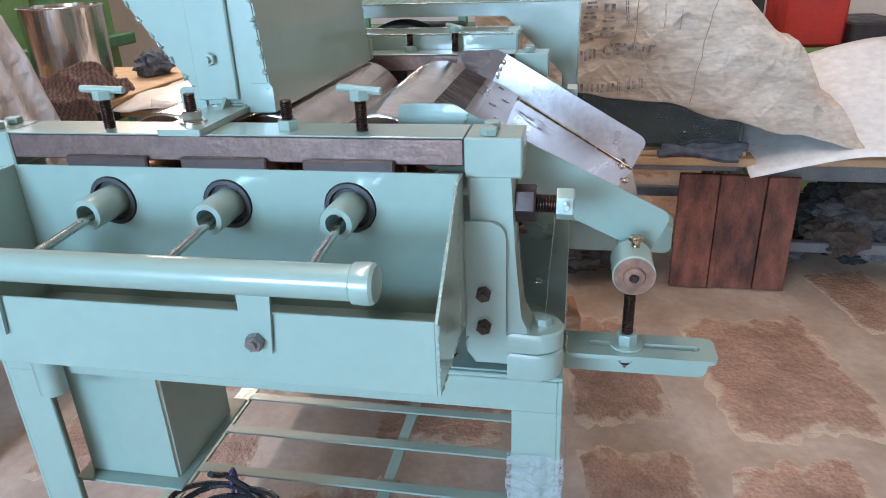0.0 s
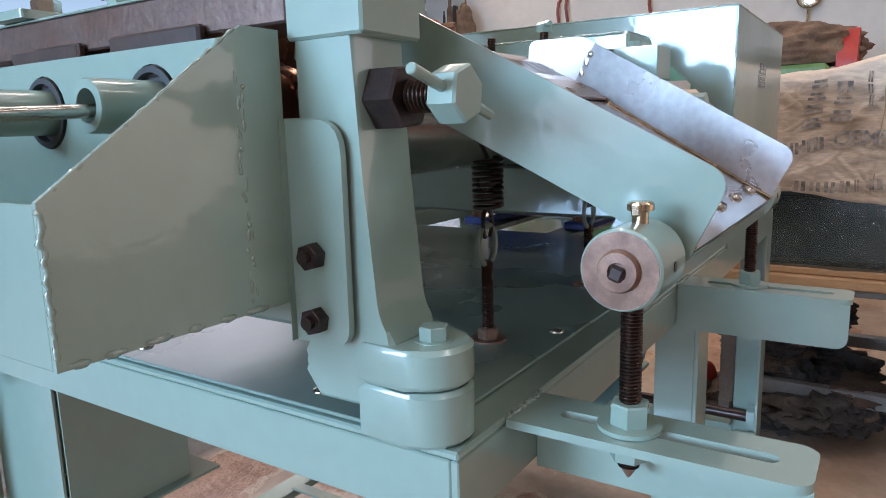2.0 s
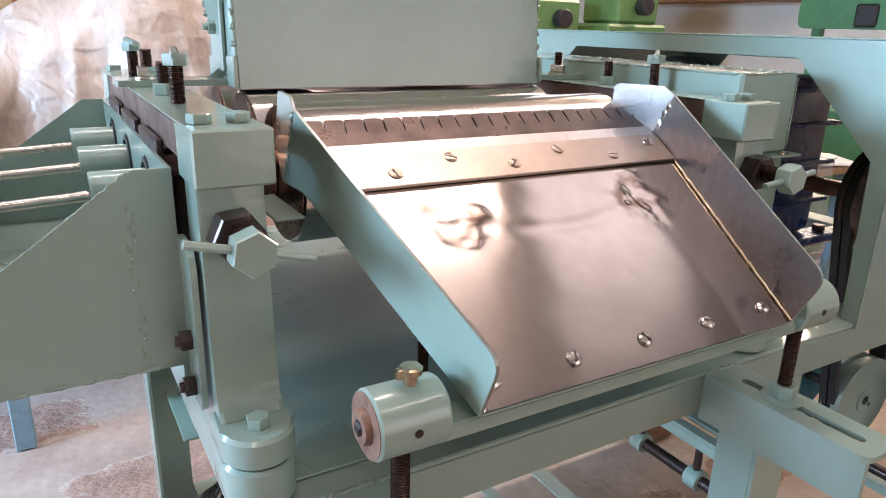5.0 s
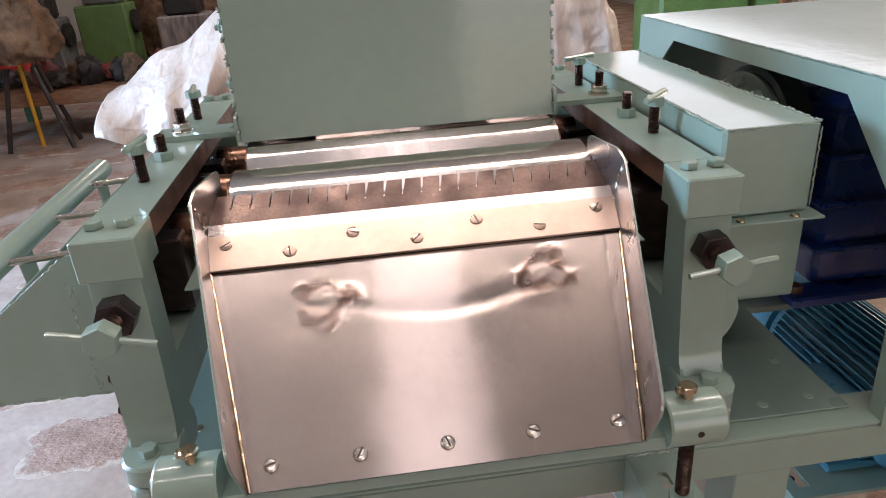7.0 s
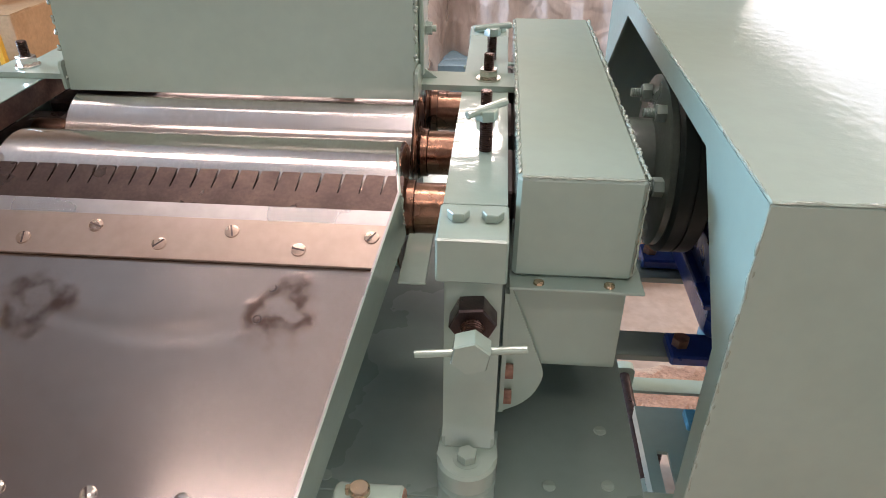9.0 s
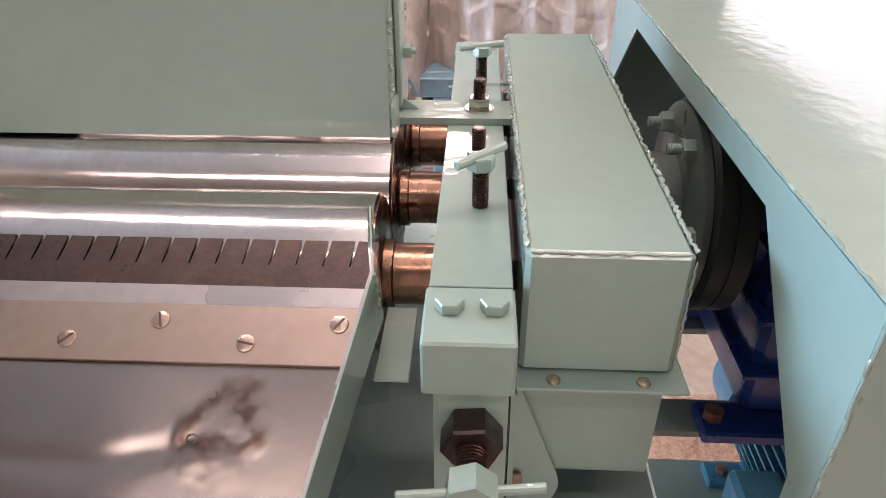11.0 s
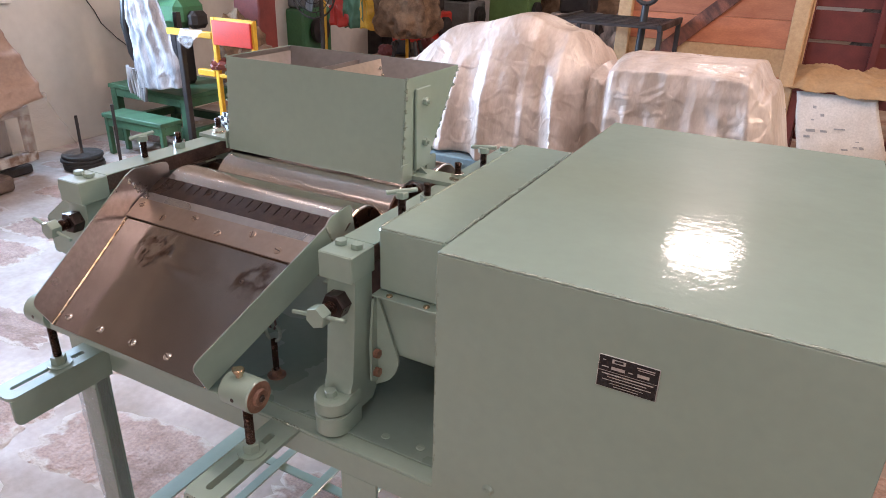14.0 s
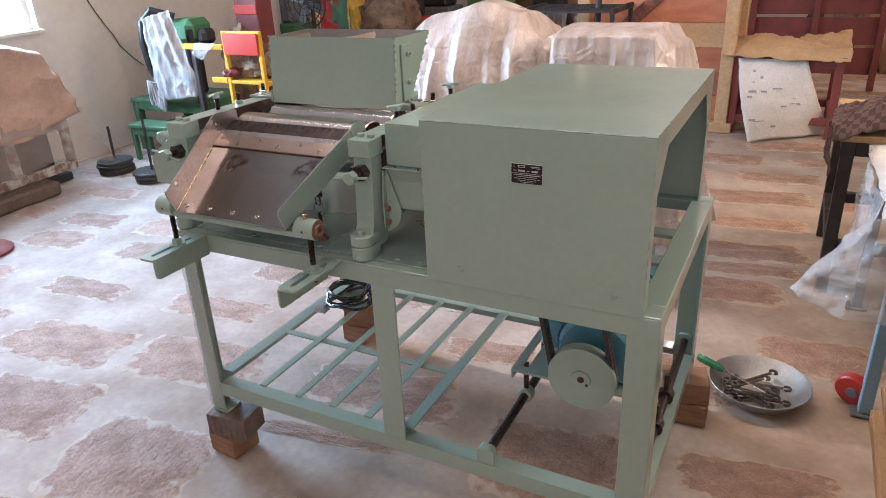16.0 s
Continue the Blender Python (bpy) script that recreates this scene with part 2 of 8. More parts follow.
CHUTE = chute_material()
WINGSTEEL = mat("wing_liner_steel", (0.38, 0.35, 0.345), (0.27, 0.245, 0.24), rough=0.33, rvar=0.08, metal=1, scale=9, bump=0.0003, bscale=30, fine=0.12)
LINER = mat("hopper_liner", (0.31, 0.285, 0.275), (0.23, 0.205, 0.195), rough=0.36, rvar=0.08, metal=1, scale=8, bump=0.0006, bscale=12, fine=0.08)
GUIDE = mat("feed_guide_steel", (0.60, 0.53, 0.45), (0.48, 0.41, 0.34), rough=0.32, rvar=0.08, metal=1, scale=10, bump=0.0005, bscale=14, fine=0.08)
STAINLESS = mat("stainless_liner", (0.50, 0.46, 0.44), (0.40, 0.36, 0.34), rough=0.28, rvar=0.07, metal=1, scale=8, bump=0.0006, bscale=12, fine=0.06)


# ---- shaping helpers ----
def box(bm, x0, x1, y0, y1, z0, z1, bevel=0.0, seg=2):
    vs = [bm.verts.new((x, y, z)) for x in (x0, x1) for y in (y0, y1) for z in (z0, z1)]
    fs = [bm.faces.new([vs[i] for i in q]) for q in ((0, 1, 3, 2), (4, 6, 7, 5), (0, 4, 5, 1), (2, 3, 7, 6), (0, 2, 6, 4), (1, 5, 7, 3))]
    if bevel:
        es = list({e for f in fs for e in f.edges})
        bmesh.ops.bevel(bm, geom=es, offset=bevel, segments=1 if seg < 3 else seg, profile=0.5, affect="EDGES")


def axes_of(d):
    d = Vector(d).normalized()
    u = d.cross(Vector((0, 0, 1)))
    if u.length < 1e-4:
        u = Vector((1, 0, 0))
    u.normalize()
    return d, u, d.cross(u).normalized()


def spun(bm, p0, d, profile, n=24, turn=0.0):
    """A turned body: profile of (distance along d, radius)."""
    d, u, v = axes_of(d)
    p0, rings = Vector(p0), []
    for s, r in profile:
        if r < 1e-6:
            rings.append([bm.verts.new(p0 + d * s)])
        else:
            rings.append([bm.verts.new(p0 + d * s + (u * math.cos(a) + v * math.sin(a)) * r) for a in (turn + 2 * math.pi * k / n for k in range(n))])
    for a, b in zip(rings, rings[1:]):
        if len(a) == 1 and len(b) == 1:
            continue
        for k in range(n):
            k2 = (k + 1) % n
            if len(a) == 1:
                bm.faces.new((a[0], b[k2], b[k]))
            elif len(b) == 1:
                bm.faces.new((a[k], a[k2], b[0]))
            else:
                bm.faces.new((a[k], a[k2], b[k2], b[k]))
    for ring, flip in ((rings[0], True), (rings[-1], False)):
        if len(ring) > 2:
            bm.faces.new(ring[::-1] if flip else ring)


def rod(bm, p0, p1, r, n=20, cham=0.0):
    p0, p1 = Vector(p0), Vector(p1)
    h = (p1 - p0).length
    prof = [(0, r), (h, r)] if not cham else [(0, r - cham), (cham, r), (h - cham, r), (h, r - cham)]
    spun(bm, p0, p1 - p0, prof, n)


def hexa(bm, p0, d, af, h, turn=0.0):
    r = af / 1.732
    spun(bm, p0, d, [(0, r * 0.98), (h * 0.05, r), (h * 0.90, r), (h, r * 0.93)], 6, turn)


def thread(bm, p0, p1, r, pitch=0.003, n=16):
    p0, p1 = Vector(p0), Vector(p1)
    h = (p1 - p0).length
    k = max(2, int(h / pitch))
    prof = [(0, r * 0.8)]
    for i in range(k):
        prof += [((i + 0.25) * h / k, r), ((i + 0.5) * h / k, r), ((i + 0.8) * h / k, r * 0.86)]
    prof.append((h, r * 0.8))
    spun(bm, p0, p1 - p0, prof, n)


def prism(bm, pts, axis, a0, a1):
    """An outline, drawn in the two other axes in their order, given thickness along axis."""
    def at(p, a):
        return (a, p[0], p[1]) if axis == "x" else (p[0], a, p[1]) if axis == "y" else (p[0], p[1], a)
    lo, hi = [bm.verts.new(at(p, a0)) for p in pts], [bm.verts.new(at(p, a1)) for p in pts]
    n = len(pts)
    bm.faces.new(lo), bm.faces.new(hi[::-1])
    for i in range(n):
        bm.faces.new((lo[i], hi[i], hi[(i + 1) % n], lo[(i + 1) % n]))


def rounded(pts, radii, k=5):
    """An outline with rounded corners; radii by corner number."""
    out, n = [], len(pts)
    for i, p in enumerate(pts):
        r = radii.get(i, 0)
        p = Vector(p)
        if not r:
            out.append(tuple(p))
            continue
        a, b = (Vector(pts[i - 1]) - p).normalized(), (Vector(pts[(i + 1) % n]) - p).normalized()
        for j in range(k + 1):
            t = j / k
            q0, q1 = p + a * r, p + b * r
            out.append(tuple(q0 * (1 - t) ** 2 + p * 2 * t * (1 - t) + q1 * t * t))
    return out


def framed(bm, outer, inner, axis, a0, a1):
    """A plate with one hole: outer and inner outlines have the same number of corners."""
    def at(p, a):
        return (a, p[0], p[1]) if axis == "x" else (p[0], a, p[1]) if axis == "y" else (p[0], p[1], a)
    n = len(outer)
    o0, o1 = [bm.verts.new(at(p, a0)) for p in outer], [bm.verts.new(at(p, a1)) for p in outer]
    i0, i1 = [bm.verts.new(at(p, a0)) for p in inner], [bm.verts.new(at(p, a1)) for p in inner]
    for k in range(n):
        j = (k + 1) % n
        for q in ((o0[k], o0[j], i0[j], i0[k]), (o1[k], i1[k], i1[j], o1[j]), (o0[k], o1[k], o1[j], o0[j]), (i0[k], i0[j], i1[j], i1[k])):
            bm.faces.new(q)


def tube(bm, pts, r, n=8):
    pts = [Vector(p) for p in pts]
    rings, u = [], None
    for i, p in enumerate(pts):
        d = (pts[min(i + 1, len(pts) - 1)] - pts[max(i - 1, 0)]).normalized()
        u = axes_of(d)[1] if u is None else (u - d * u.dot(d)).normalized()
        v = d.cross(u)
        rings.append([bm.verts.new(p + (u * math.cos(2 * math.pi * k / n) + v * math.sin(2 * math.pi * k / n)) * r) for k in range(n)])
    for a, b in zip(rings, rings[1:]):
        for k in range(n):
            bm.faces.new((a[k], a[(k + 1) % n], b[(k + 1) % n], b[k]))
    bm.faces.new(rings[0][::-1]), bm.faces.new(rings[-1])


def weld(bm, p0, p1, r=0.0035, step=0.006):
    """A weld seam: one uneven ridge of run-together beads."""
    p0, p1 = Vector(p0), Vector(p1)
    d, u, v = axes_of(p1 - p0)
    k = max(4, int((p1 - p0).length / step * 4))
    seed = p0.x * 99 + p0.y * 79 + p0.z * 104
    rings, n = [], 7
    for i in range(k + 1):
        t = i / k
        q = Vector((seed, t * k * 0.47, 0))
        p = p0.lerp(p1, t) + u * (noise.noise(q) * r * 0.8) + v * (noise.noise(q + Vector((9, 0, 4))) * r * 0.8)
        rad = r * (0.55 + 0.75 * abs(noise.noise(q * 1.7 + Vector((0, 0, 7)))) + 0.35 * noise.noise(Vector((seed, t * k * 0.06, 3))))
        if i in (0, k):
            rad *= 0.4
        rings.append([bm.verts.new(p + (u * math.cos(2 * math.pi * j / n) + v * math.sin(2 * math.pi * j / n)) * max(rad, r * 0.15)) for j in range(n)])
    for a, b in zip(rings, rings[1:]):
        for j in range(n):
            bm.faces.new((a[j], a[(j + 1) % n], b[(j + 1) % n], b[j]))
    bm.faces.new(rings[0][::-1]), bm.faces.new(rings[-1])


def moved(bm, start, m):
    """Moves the vertices made since start by the matrix m."""
    bm.verts.ensure_lookup_table()
    for v in bm.verts[start:]:
        v.co = m @ v.co


def part(name, bm, material, parent, label="", smooth=28):
    bmesh.ops.recalc_face_normals(bm, faces=bm.faces)
    me = bpy.data.meshes.new(name)
    bm.to_mesh(me)
    bm.free()
    me.materials.append(material)
    if smooth:
        me.polygons.foreach_set("use_smooth", [True] * len(me.polygons))
        me.set_sharp_from_angle(angle=radians(smooth))
    ob = new(name, me)
    if parent:
        ob.parent = parent
    if label:
        ob["label"] = label
    return ob


def thing(name, place, label, category, group=""):
    ob = new(name)
    ob.empty_display_size = 0.1
    ob.location = place
    return tagged(ob, label, category, group)


def solo(name, bm, material, label, category, group="", kind="", smooth=28):
    return tagged(part(name, bm, material, None, "", smooth), label, category, group, kind)


def B():
    return bmesh.new()


def boxed(name, parent, material, x0, x1, y0, y1, z0, z1, bevel=0.003, label=""):
    bm = B()
    box(bm, x0, x1, y0, y1, z0, z1, bevel)
    return part(name, bm, material, parent, label)


def seam(parent, p0, p1, r=0.003, step=0.006):
    bm = B()
    weld(bm, p0, p1, r, step)
    return part("weld_bead", bm, WELD, parent, smooth=60)


def dab(parent, p, rx, ry, rz, seed):
    """One flattened lump of weld or thick paint."""
    bm = B()
    bmesh.ops.create_icosphere(bm, subdivisions=2, radius=1)
    for v in bm.verts:
        k = 1 + 0.35 * noise.noise(v.co * 1.6 + Vector((seed, 0, 0)))
        v.co = Vector(p) + Vector((v.co.x * rx * k, v.co.y * ry * k, v.co.z * rz * k))
    return part("weld_dab", bm, WELD, parent, smooth=60)


# ---- the roller mill ----
mill = thing("roller_mill", (0, 0, 0), "grey-green painted three-roll mill with steel rolls on an open angle-iron stand", "machine")
mill.scale = (1.011, 1, 1)     # true length over the drawn one
TOP = 0.78      # table height
W, D = 1.34, 0.79
MID = 0.316     # middle between the two housings
CY = 0.385      # middle roll


def leg(x0, x1, y0, y1, z0, z1, cx, cy, name="leg"):
    """An angle-iron leg, its corner on the side (cx, cy)."""
    t = 0.006
    bm = B()
    xa, xb = (x0, x0 + t) if cx < 0 else (x1 - t, x1)
    ya, yb = (y0, y0 + t) if cy < 0 else (y1 - t, y1)
    box(bm, x0, x1, ya, yb, z0, z1, 0.0012, 1)
    if cy < 0:
        box(bm, xa, xb, yb - 0.0008, y1, z0, z1, 0.0012, 1)
    else:
        box(bm, xa, xb, y0, ya + 0.0008, z0, z1, 0.0012, 1)
    return part(name, bm, PAINT, mill)


for x0, x1, cx in ((0.0, 0.050, -1), (W - 0.066, W, 1)):
    leg(x0, x1, 0.0, 0.062, 0.165, 0.729, cx, -1)
leg(0.648, 0.714, 0.0, 0.062, 0.268, 0.729, -1, -1)
for x0, x1, cx in ((0.0, 0.066, -1), (W - 0.066, W, 1)):
    leg(x0, x1, D - 0.062, D, 0.165, 0.729, cx, 1)
for x, y in ((0.03, 0.028), (W - 0.03, 0.028), (0.03, D - 0.028), (W - 0.03, D - 0.028)):
    s = -1 if x < 0.5 else 1
    bm = B()
    prism(bm, rounded([(x - 0.03, y - 0.032), (x + 0.03 , y - 0.032), (x + 0.03, y + 0.032), (x - 0.03, y + 0.032)], {0: 0.008, 1: 0.008, 2: 0.008, 3: 0.008}), "z", 0.157, 0.165)
    part("foot_plate", bm, PAINT, mill)


def rail(name, x0, x1, y0, y1, outer):
    """A top rail of angle iron: upright outer flange and flat top flange."""
    bm = B()
    if outer in "fb":
        ya, yb = (y0, y0 + 0.006) if outer == "f" else (y1 - 0.006, y1)
        box(bm, x0, x1, ya, yb, 0.728, TOP - 0.006, 0.001, 1)
    else:
        xa, xb = (x0, x0 + 0.006) if outer == "l" else (x1 - 0.006, x1)
        box(bm, xa, xb, 0.0062, D - 0.0062, 0.728, TOP - 0.0062, 0.001, 1)
    box(bm, x0, x1, y0, y1, TOP - 0.006, TOP, 0.0015, 1)
    return part(name, bm, PAINT, mill)


rail("front_rail", 0, W, 0, 0.055, "f")
rail("back_rail", 0, W, D - 0.055, D, "b")
rail("left_rail", 0, 0.055, 0.0552, D - 0.0552, "l")
rail("right_rail", W - 0.055, W, 0.0552, D - 0.0552, "r")
for x0, x1, y0, y1, nm in ((0.050, W - 0.066, 0.0, 0.045, "lower_front_rail"), (0.066, W - 0.066, D - 0.045, D, "lower_back_rail"),
                           (0.0, 0.045, 0.062, D - 0.062, "lower_side_rail"), (W - 0.045, W, 0.062, D - 0.062, "lower_side_rail")):
    bm = B()
    if nm == "lower_side_rail":
        xa = x0 if x0 < 0.5 else x1 - 0.006
        box(bm, xa, xa + 0.006, y0, y1, 0.222, 0.262, 0.001, 1)
    else:
        ya = y0 if y0 < 0.3 else y1 - 0.006
        box(bm, x0, x1, ya, ya + 0.006, 0.222, 0.262, 0.001, 1)
    box(bm, x0, x1, y0, y1, 0.262, 0.268, 0.001, 1)
    part(nm, bm, PAINT, mill)
# slatted rack between the lower rails
for x, half in ((0.187, 0.0125), (0.321, 0.0125), (0.446, 0.0125), (0.568, 0.0125), (0.695, 0.017)):
    boxed("rack_bar", mill, PAINT, x - half, x + half, 0.04, D - 0.04, 0.268, 0.273, 0.001)
boxed("rack_cross_bar", mill, PAINT, 0.045, 0.70, 0.33, 0.354, 0.2625, 0.2675, 0.001)
# table sheet, and the bars that carry the gear unit
bm = B()
box(bm, 0.004, 0.795, 0.028, D - 0.028, TOP + 0.0005, TOP + 0.0035, 0.0008, 1)
part("table_sheet", bm, TABLEPAINT, mill, "glossy painted table sheet")
for x, y in ((0.045, 0.05), (0.03, 0.14), (0.03, 0.36), (0.03, 0.62), (0.25, 0.045), (0.47, 0.045), (0.70, 0.05), (0.76, 0.13), (0.74, 0.30), (0.76, 0.055)):
    bm = B()
    spun(bm, (x, y, TOP + 0.0035), (0, 0, 1), [(0, 0.007), (0.0012, 0.0066), (0.0018, 0.004), (0.0018, 0)], 14)
    box(bm, x - 0.005, x + 0.005, y - 0.0009, y + 0.0009, TOP + 0.0052, TOP + 0.0056)
    part("table_screw", bm, BRIGHT if x < 0.3 else PAINT, mill, "slotted screw head")
for y0 in (0.27, 0.45):
    boxed("gear_unit_rail", mill, PAINT_SHADED, 0.795, W - 0.055, y0, y0 + 0.05, TOP - 0.012, TOP - 0.002, 0.001)

# housings: post, foot, cap, bearing blocks, screws; left and right are mirrored
POST = rounded([(0.060, 1.036), (0.058, 0.95), (0.050, 0.862), (0.040, 0.846), (0.044, 0.80), (0.105, 0.80), (0.118, 0.825), (0.104, 0.848), (0.107, 0.95), (0.110, 1.036)], {2: 0.01, 6: 0.008, 7: 0.008})


def housing(side):
    """side -1 the left housing, +1 the right one."""
    def X(a):
        return MID + side * (MID - a)
    def bx(bm, a0, a1, y0, y1, z0, z1, bev=0.0025):
        box(bm, min(X(a0), X(a1)), max(X(a0), X(a1)), y0, y1, z0, z1, bev)
    xo, xi = -0.012, 0.044
    for front in (True, False):
        fy = (lambda y: y) if front else (lambda y: 2 * CY - y)
        bm = B()
        prism(bm, [(fy(y), z) for y, z in POST], "x", min(X(xo + 0.003), X(xi - 0.003)), max(X(xo + 0.003), X(xi - 0.003)))
        bmesh.ops.bevel(bm, geom=[e for e in bm.edges if abs(e.verts[0].co.x - e.verts[1].co.x) < 1e-6], offset=0.003, segments=1, affect="EDGES")
        part("post", bm, PAINT, mill)
        # ear that takes the holding-down bolt, and the boss under it
        xm = X(0.016)
        for nm, z0, z1, r in (("ear", 0.819, 0.845, 0.029), ("boss", TOP + 0.001, 0.8175, 0.0285)):
            bm = B()
            pts = [(xm + r * math.cos(a), fy(0.030) + (-1 if front else 1) * r * math.sin(a)) for a in (math.pi * k / 14 for k in range(15))]
            pts += [(xm - r, fy(0.066)), (xm + r, fy(0.066))]
            prism(bm, pts, "z", z0, z1)
            bmesh.ops.bevel(bm, geom=[e for e in bm.edges if abs(e.verts[0].co.z - e.verts[1].co.z) < 1e-6], offset=0.003, segments=1, affect="EDGES")
            part(nm, bm, PAINT, mill)
        bm = B()
        spun(bm, (xm, fy(0.026), 0.8435), (0, 0, 1), [(0, 0.013), (0.002, 0.013)], 20)
        hexa(bm, (xm, fy(0.026), 0.8455), (0, 0, 1), 0.017, 0.009, 0.4)
        part("holding_bolt", bm, PAINT, mill)
        bm = B()
        bx(bm, xo, xi + 0.004, min(fy(0.051), fy(0.112)), max(fy(0.051), fy(0.112)), 1.033, 1.0765, 0.0018)
        part("cap_end", bm, PAINT, mill)
        for a in (0.002, 0.031):
            bm = B()
            hexa(bm, (X(a), fy(0.087), 1.077), (0, 0, 1), 0.0165, 0.0075, random.Random(int(a * 1000)).uniform(0, 1))
            part("cap_bolt", bm, PAINT, mill)
        # side screw with lock nut and tommy bar
        y = fy(0.059)
        d = (0, -1, 0) if front else (0, 1, 0)
        sg = -1 if front else 1
        bm = B()
        hexa(bm, (X(0.015), y, 0.997), d, 0.036, 0.022, 0.1)
        scr = part("adjusting_screw", bm, BLACKSTEEL, mill, "dark lock nut and threaded adjusting screw")
        bm = B()
        thread(bm, (X(0.015), y + sg * 0.020, 0.997), (X(0.015), y + sg * 0.047, 0.997), 0.0105, 0.0028, 18)
        part("screw_thread", bm, THREAD, scr, "brown oily thread")
        bm = B()
        hexa(bm, (X(0.015), y + sg * 0.044, 0.997), d, 0.030, 0.019, 0.35)
        part("screw_head", bm, PAINT, scr, "painted hexagon head")
        bm = B()
        tilt = 0.012 if side < 0 else -0.004
        rod(bm, (X(0.015) - 0.046, y + sg * 0.053 - 0.002, 0.997 + tilt), (X(0.015) + 0.046, y + sg * 0.053 + 0.002, 0.997 - tilt), 0.0034, 12, 0.0006)
        part("tommy_bar", bm, PAINT, scr)
    bm = B()
    bx(bm, xo + 0.002, xi, 0.1125, 2 * CY - 0.1125, 1.045, 1.0745, 0.0015)
    part("cap_bar", bm, DARKBAR, mill, "bare brown-black steel cap bar")
    bm = B()
    bx(bm, xo + 0.001, xi + 0.002, 0.1125, 2 * CY - 0.1125, 1.0746, 1.0765, 0.0006)
    part("cap_top", bm, PAINT, mill)
    for k, yc in enumerate((CY - 0.146, CY, CY + 0.146)):
        bm = B()
        bx(bm, xo + 0.006, xi + 0.004, yc - 0.056, yc + 0.056, 0.925, 1.018, 0.003)
        blk = part("bearing_block", bm, BLACKSTEEL, mill, "black oily bearing block")
        bm = B()
        bx(bm, xo - 0.006, xo + 0.0015, yc - 0.052, yc + 0.052, 1.0185, 1.051, 0.002)
        part("bearing_cap", bm, CAPSTEEL, blk)
        bm = B()
        bx(bm, 0.046, 0.056, yc - 0.02, yc + 0.02, 0.955, 1.0, 0.003)
        part("bearing_lug", bm, PAINT_SHADED, blk)
    # lower cross member of the housing, behind the bearing blocks
    bm = B()
    bx(bm, xo + 0.006, xi - 0.004, 0.102, 2 * CY - 0.102, 0.845, 0.918, 0.004)
    part("lower_member", bm, PAINT, mill)
    for yc, h, ang in ((0.228, 0.036, 0.15 if side < 0 else 0.75), (0.537, 0.036, -0.1 if side < 0 else 0.2)):
        bm = B()
        thread(bm, (X(0.012), yc, 1.0768), (X(0.012), yc, 1.0768 + h), 0.0068, 0.0022, 14)
        scr = part("top_screw", bm, THREAD, mill, "dark thread of the top screw")
        bm = B()
        hexa(bm, (X(0.012), yc, 1.0768 + h - 0.002), (0, 0, 1), 0.02, 0.011, 0.2)
        part("screw_head", bm, PAINT, scr)
        bm = B()
        c, s = math.cos(ang) * 0.026, math.sin(ang) * 0.026
        if side < 0:
            c, s = math.sin(ang) * 0.026, math.cos(ang) * 0.026
        rod(bm, (X(0.012) - c, yc - s, 1.0768 + h + 0.0075), (X(0.012) + c, yc + s, 1.0768 + h + 0.0105), 0.0042, 10, 0.001)
        part("tommy_bar", bm, PAINT, scr)
    for yc, plate in ((0.315, False), (0.430, True)):
        z = 1.0768 + (0.0075 if plate else 0)
        bm = B()
        thread(bm, (X(0.014), yc, z), (X(0.014), yc, z + 0.033), 0.0066, 0.0022, 14)
        st = part("stud", bm, THREAD, mill, "dark threaded stud")
        bm = B()
        if plate:
            spun(bm, (X(0.014), yc, z), (0, 0, 1), [(0, 0.0155), (0.002, 0.0155)], 22)
        hexa(bm, (X(0.014), yc, z + (0.002 if plate else 0)), (0, 0, 1), 0.021, 0.0115, 0.5)
        part("nut", bm, BRIGHT if plate else PAINT, st)


housing(-1)
housing(1)

# rolls
for k, y in enumerate((CY - 0.1465, CY, CY + 0.1465)):
    bm = B()
    r = 0.0728
    spun(bm, (0.108, y, 1.0), (1, 0, 0), [(0, r - 0.003), (0.002, r), (0.424, r), (0.426, r - 0.003)], 96)
    roll = part("roll", bm, ROLL, mill, "polished steel roll with brown end faces", smooth=40)
    for x, sg in ((0.108, -1), (0.534, 1)):
        bm = B()
        spun(bm, (x, y, 1.0), (sg, 0, 0), [(0, 0.0695), (0.0008, 0.0695), (0.001, 0.034), (0.004, 0.031), (0.012, 0.031), (0.013, 0.028), (0.075, 0.028)], 40)
        part("journal", bm, JOURNAL, roll, "oily brown journal")

# ---- chute in front of the first roll ----
S0, UP, NO = Vector((0, -0.103, 0.891)), Vector((0, 0.873, 0.487)), Vector((0, -0.487, 0.873))


def on_chute(x, s, h=0.0):
    return Vector((x, 0, 0)) + S0 + UP * s + NO * h


def edge_x(side, s):
    """The chute narrows towards its lip."""
    return MID + side * (0.175 + 0.047 * s / 0.236 * (1 if s < 0.236 else 0.236 / s) + (0.010 if s > 0.236 else 0) * (s - 0.236) / 0.1)


def slab(bm, corners, h0, h1):
    """A plate on the chute from (x, s) corners, between two heights above it."""
    lo, hi = [bm.verts.new(on_chute(x, s, h0)) for x, s in corners], [bm.verts.new(on_chute(x, s, h1)) for x, s in corners]
    n = len(corners)
    bm.faces.new(lo[::-1]), bm.faces.new(hi)
    for i in range(n):
        bm.faces.new((lo[i], lo[(i + 1) % n], hi[(i + 1) % n], hi[i]))


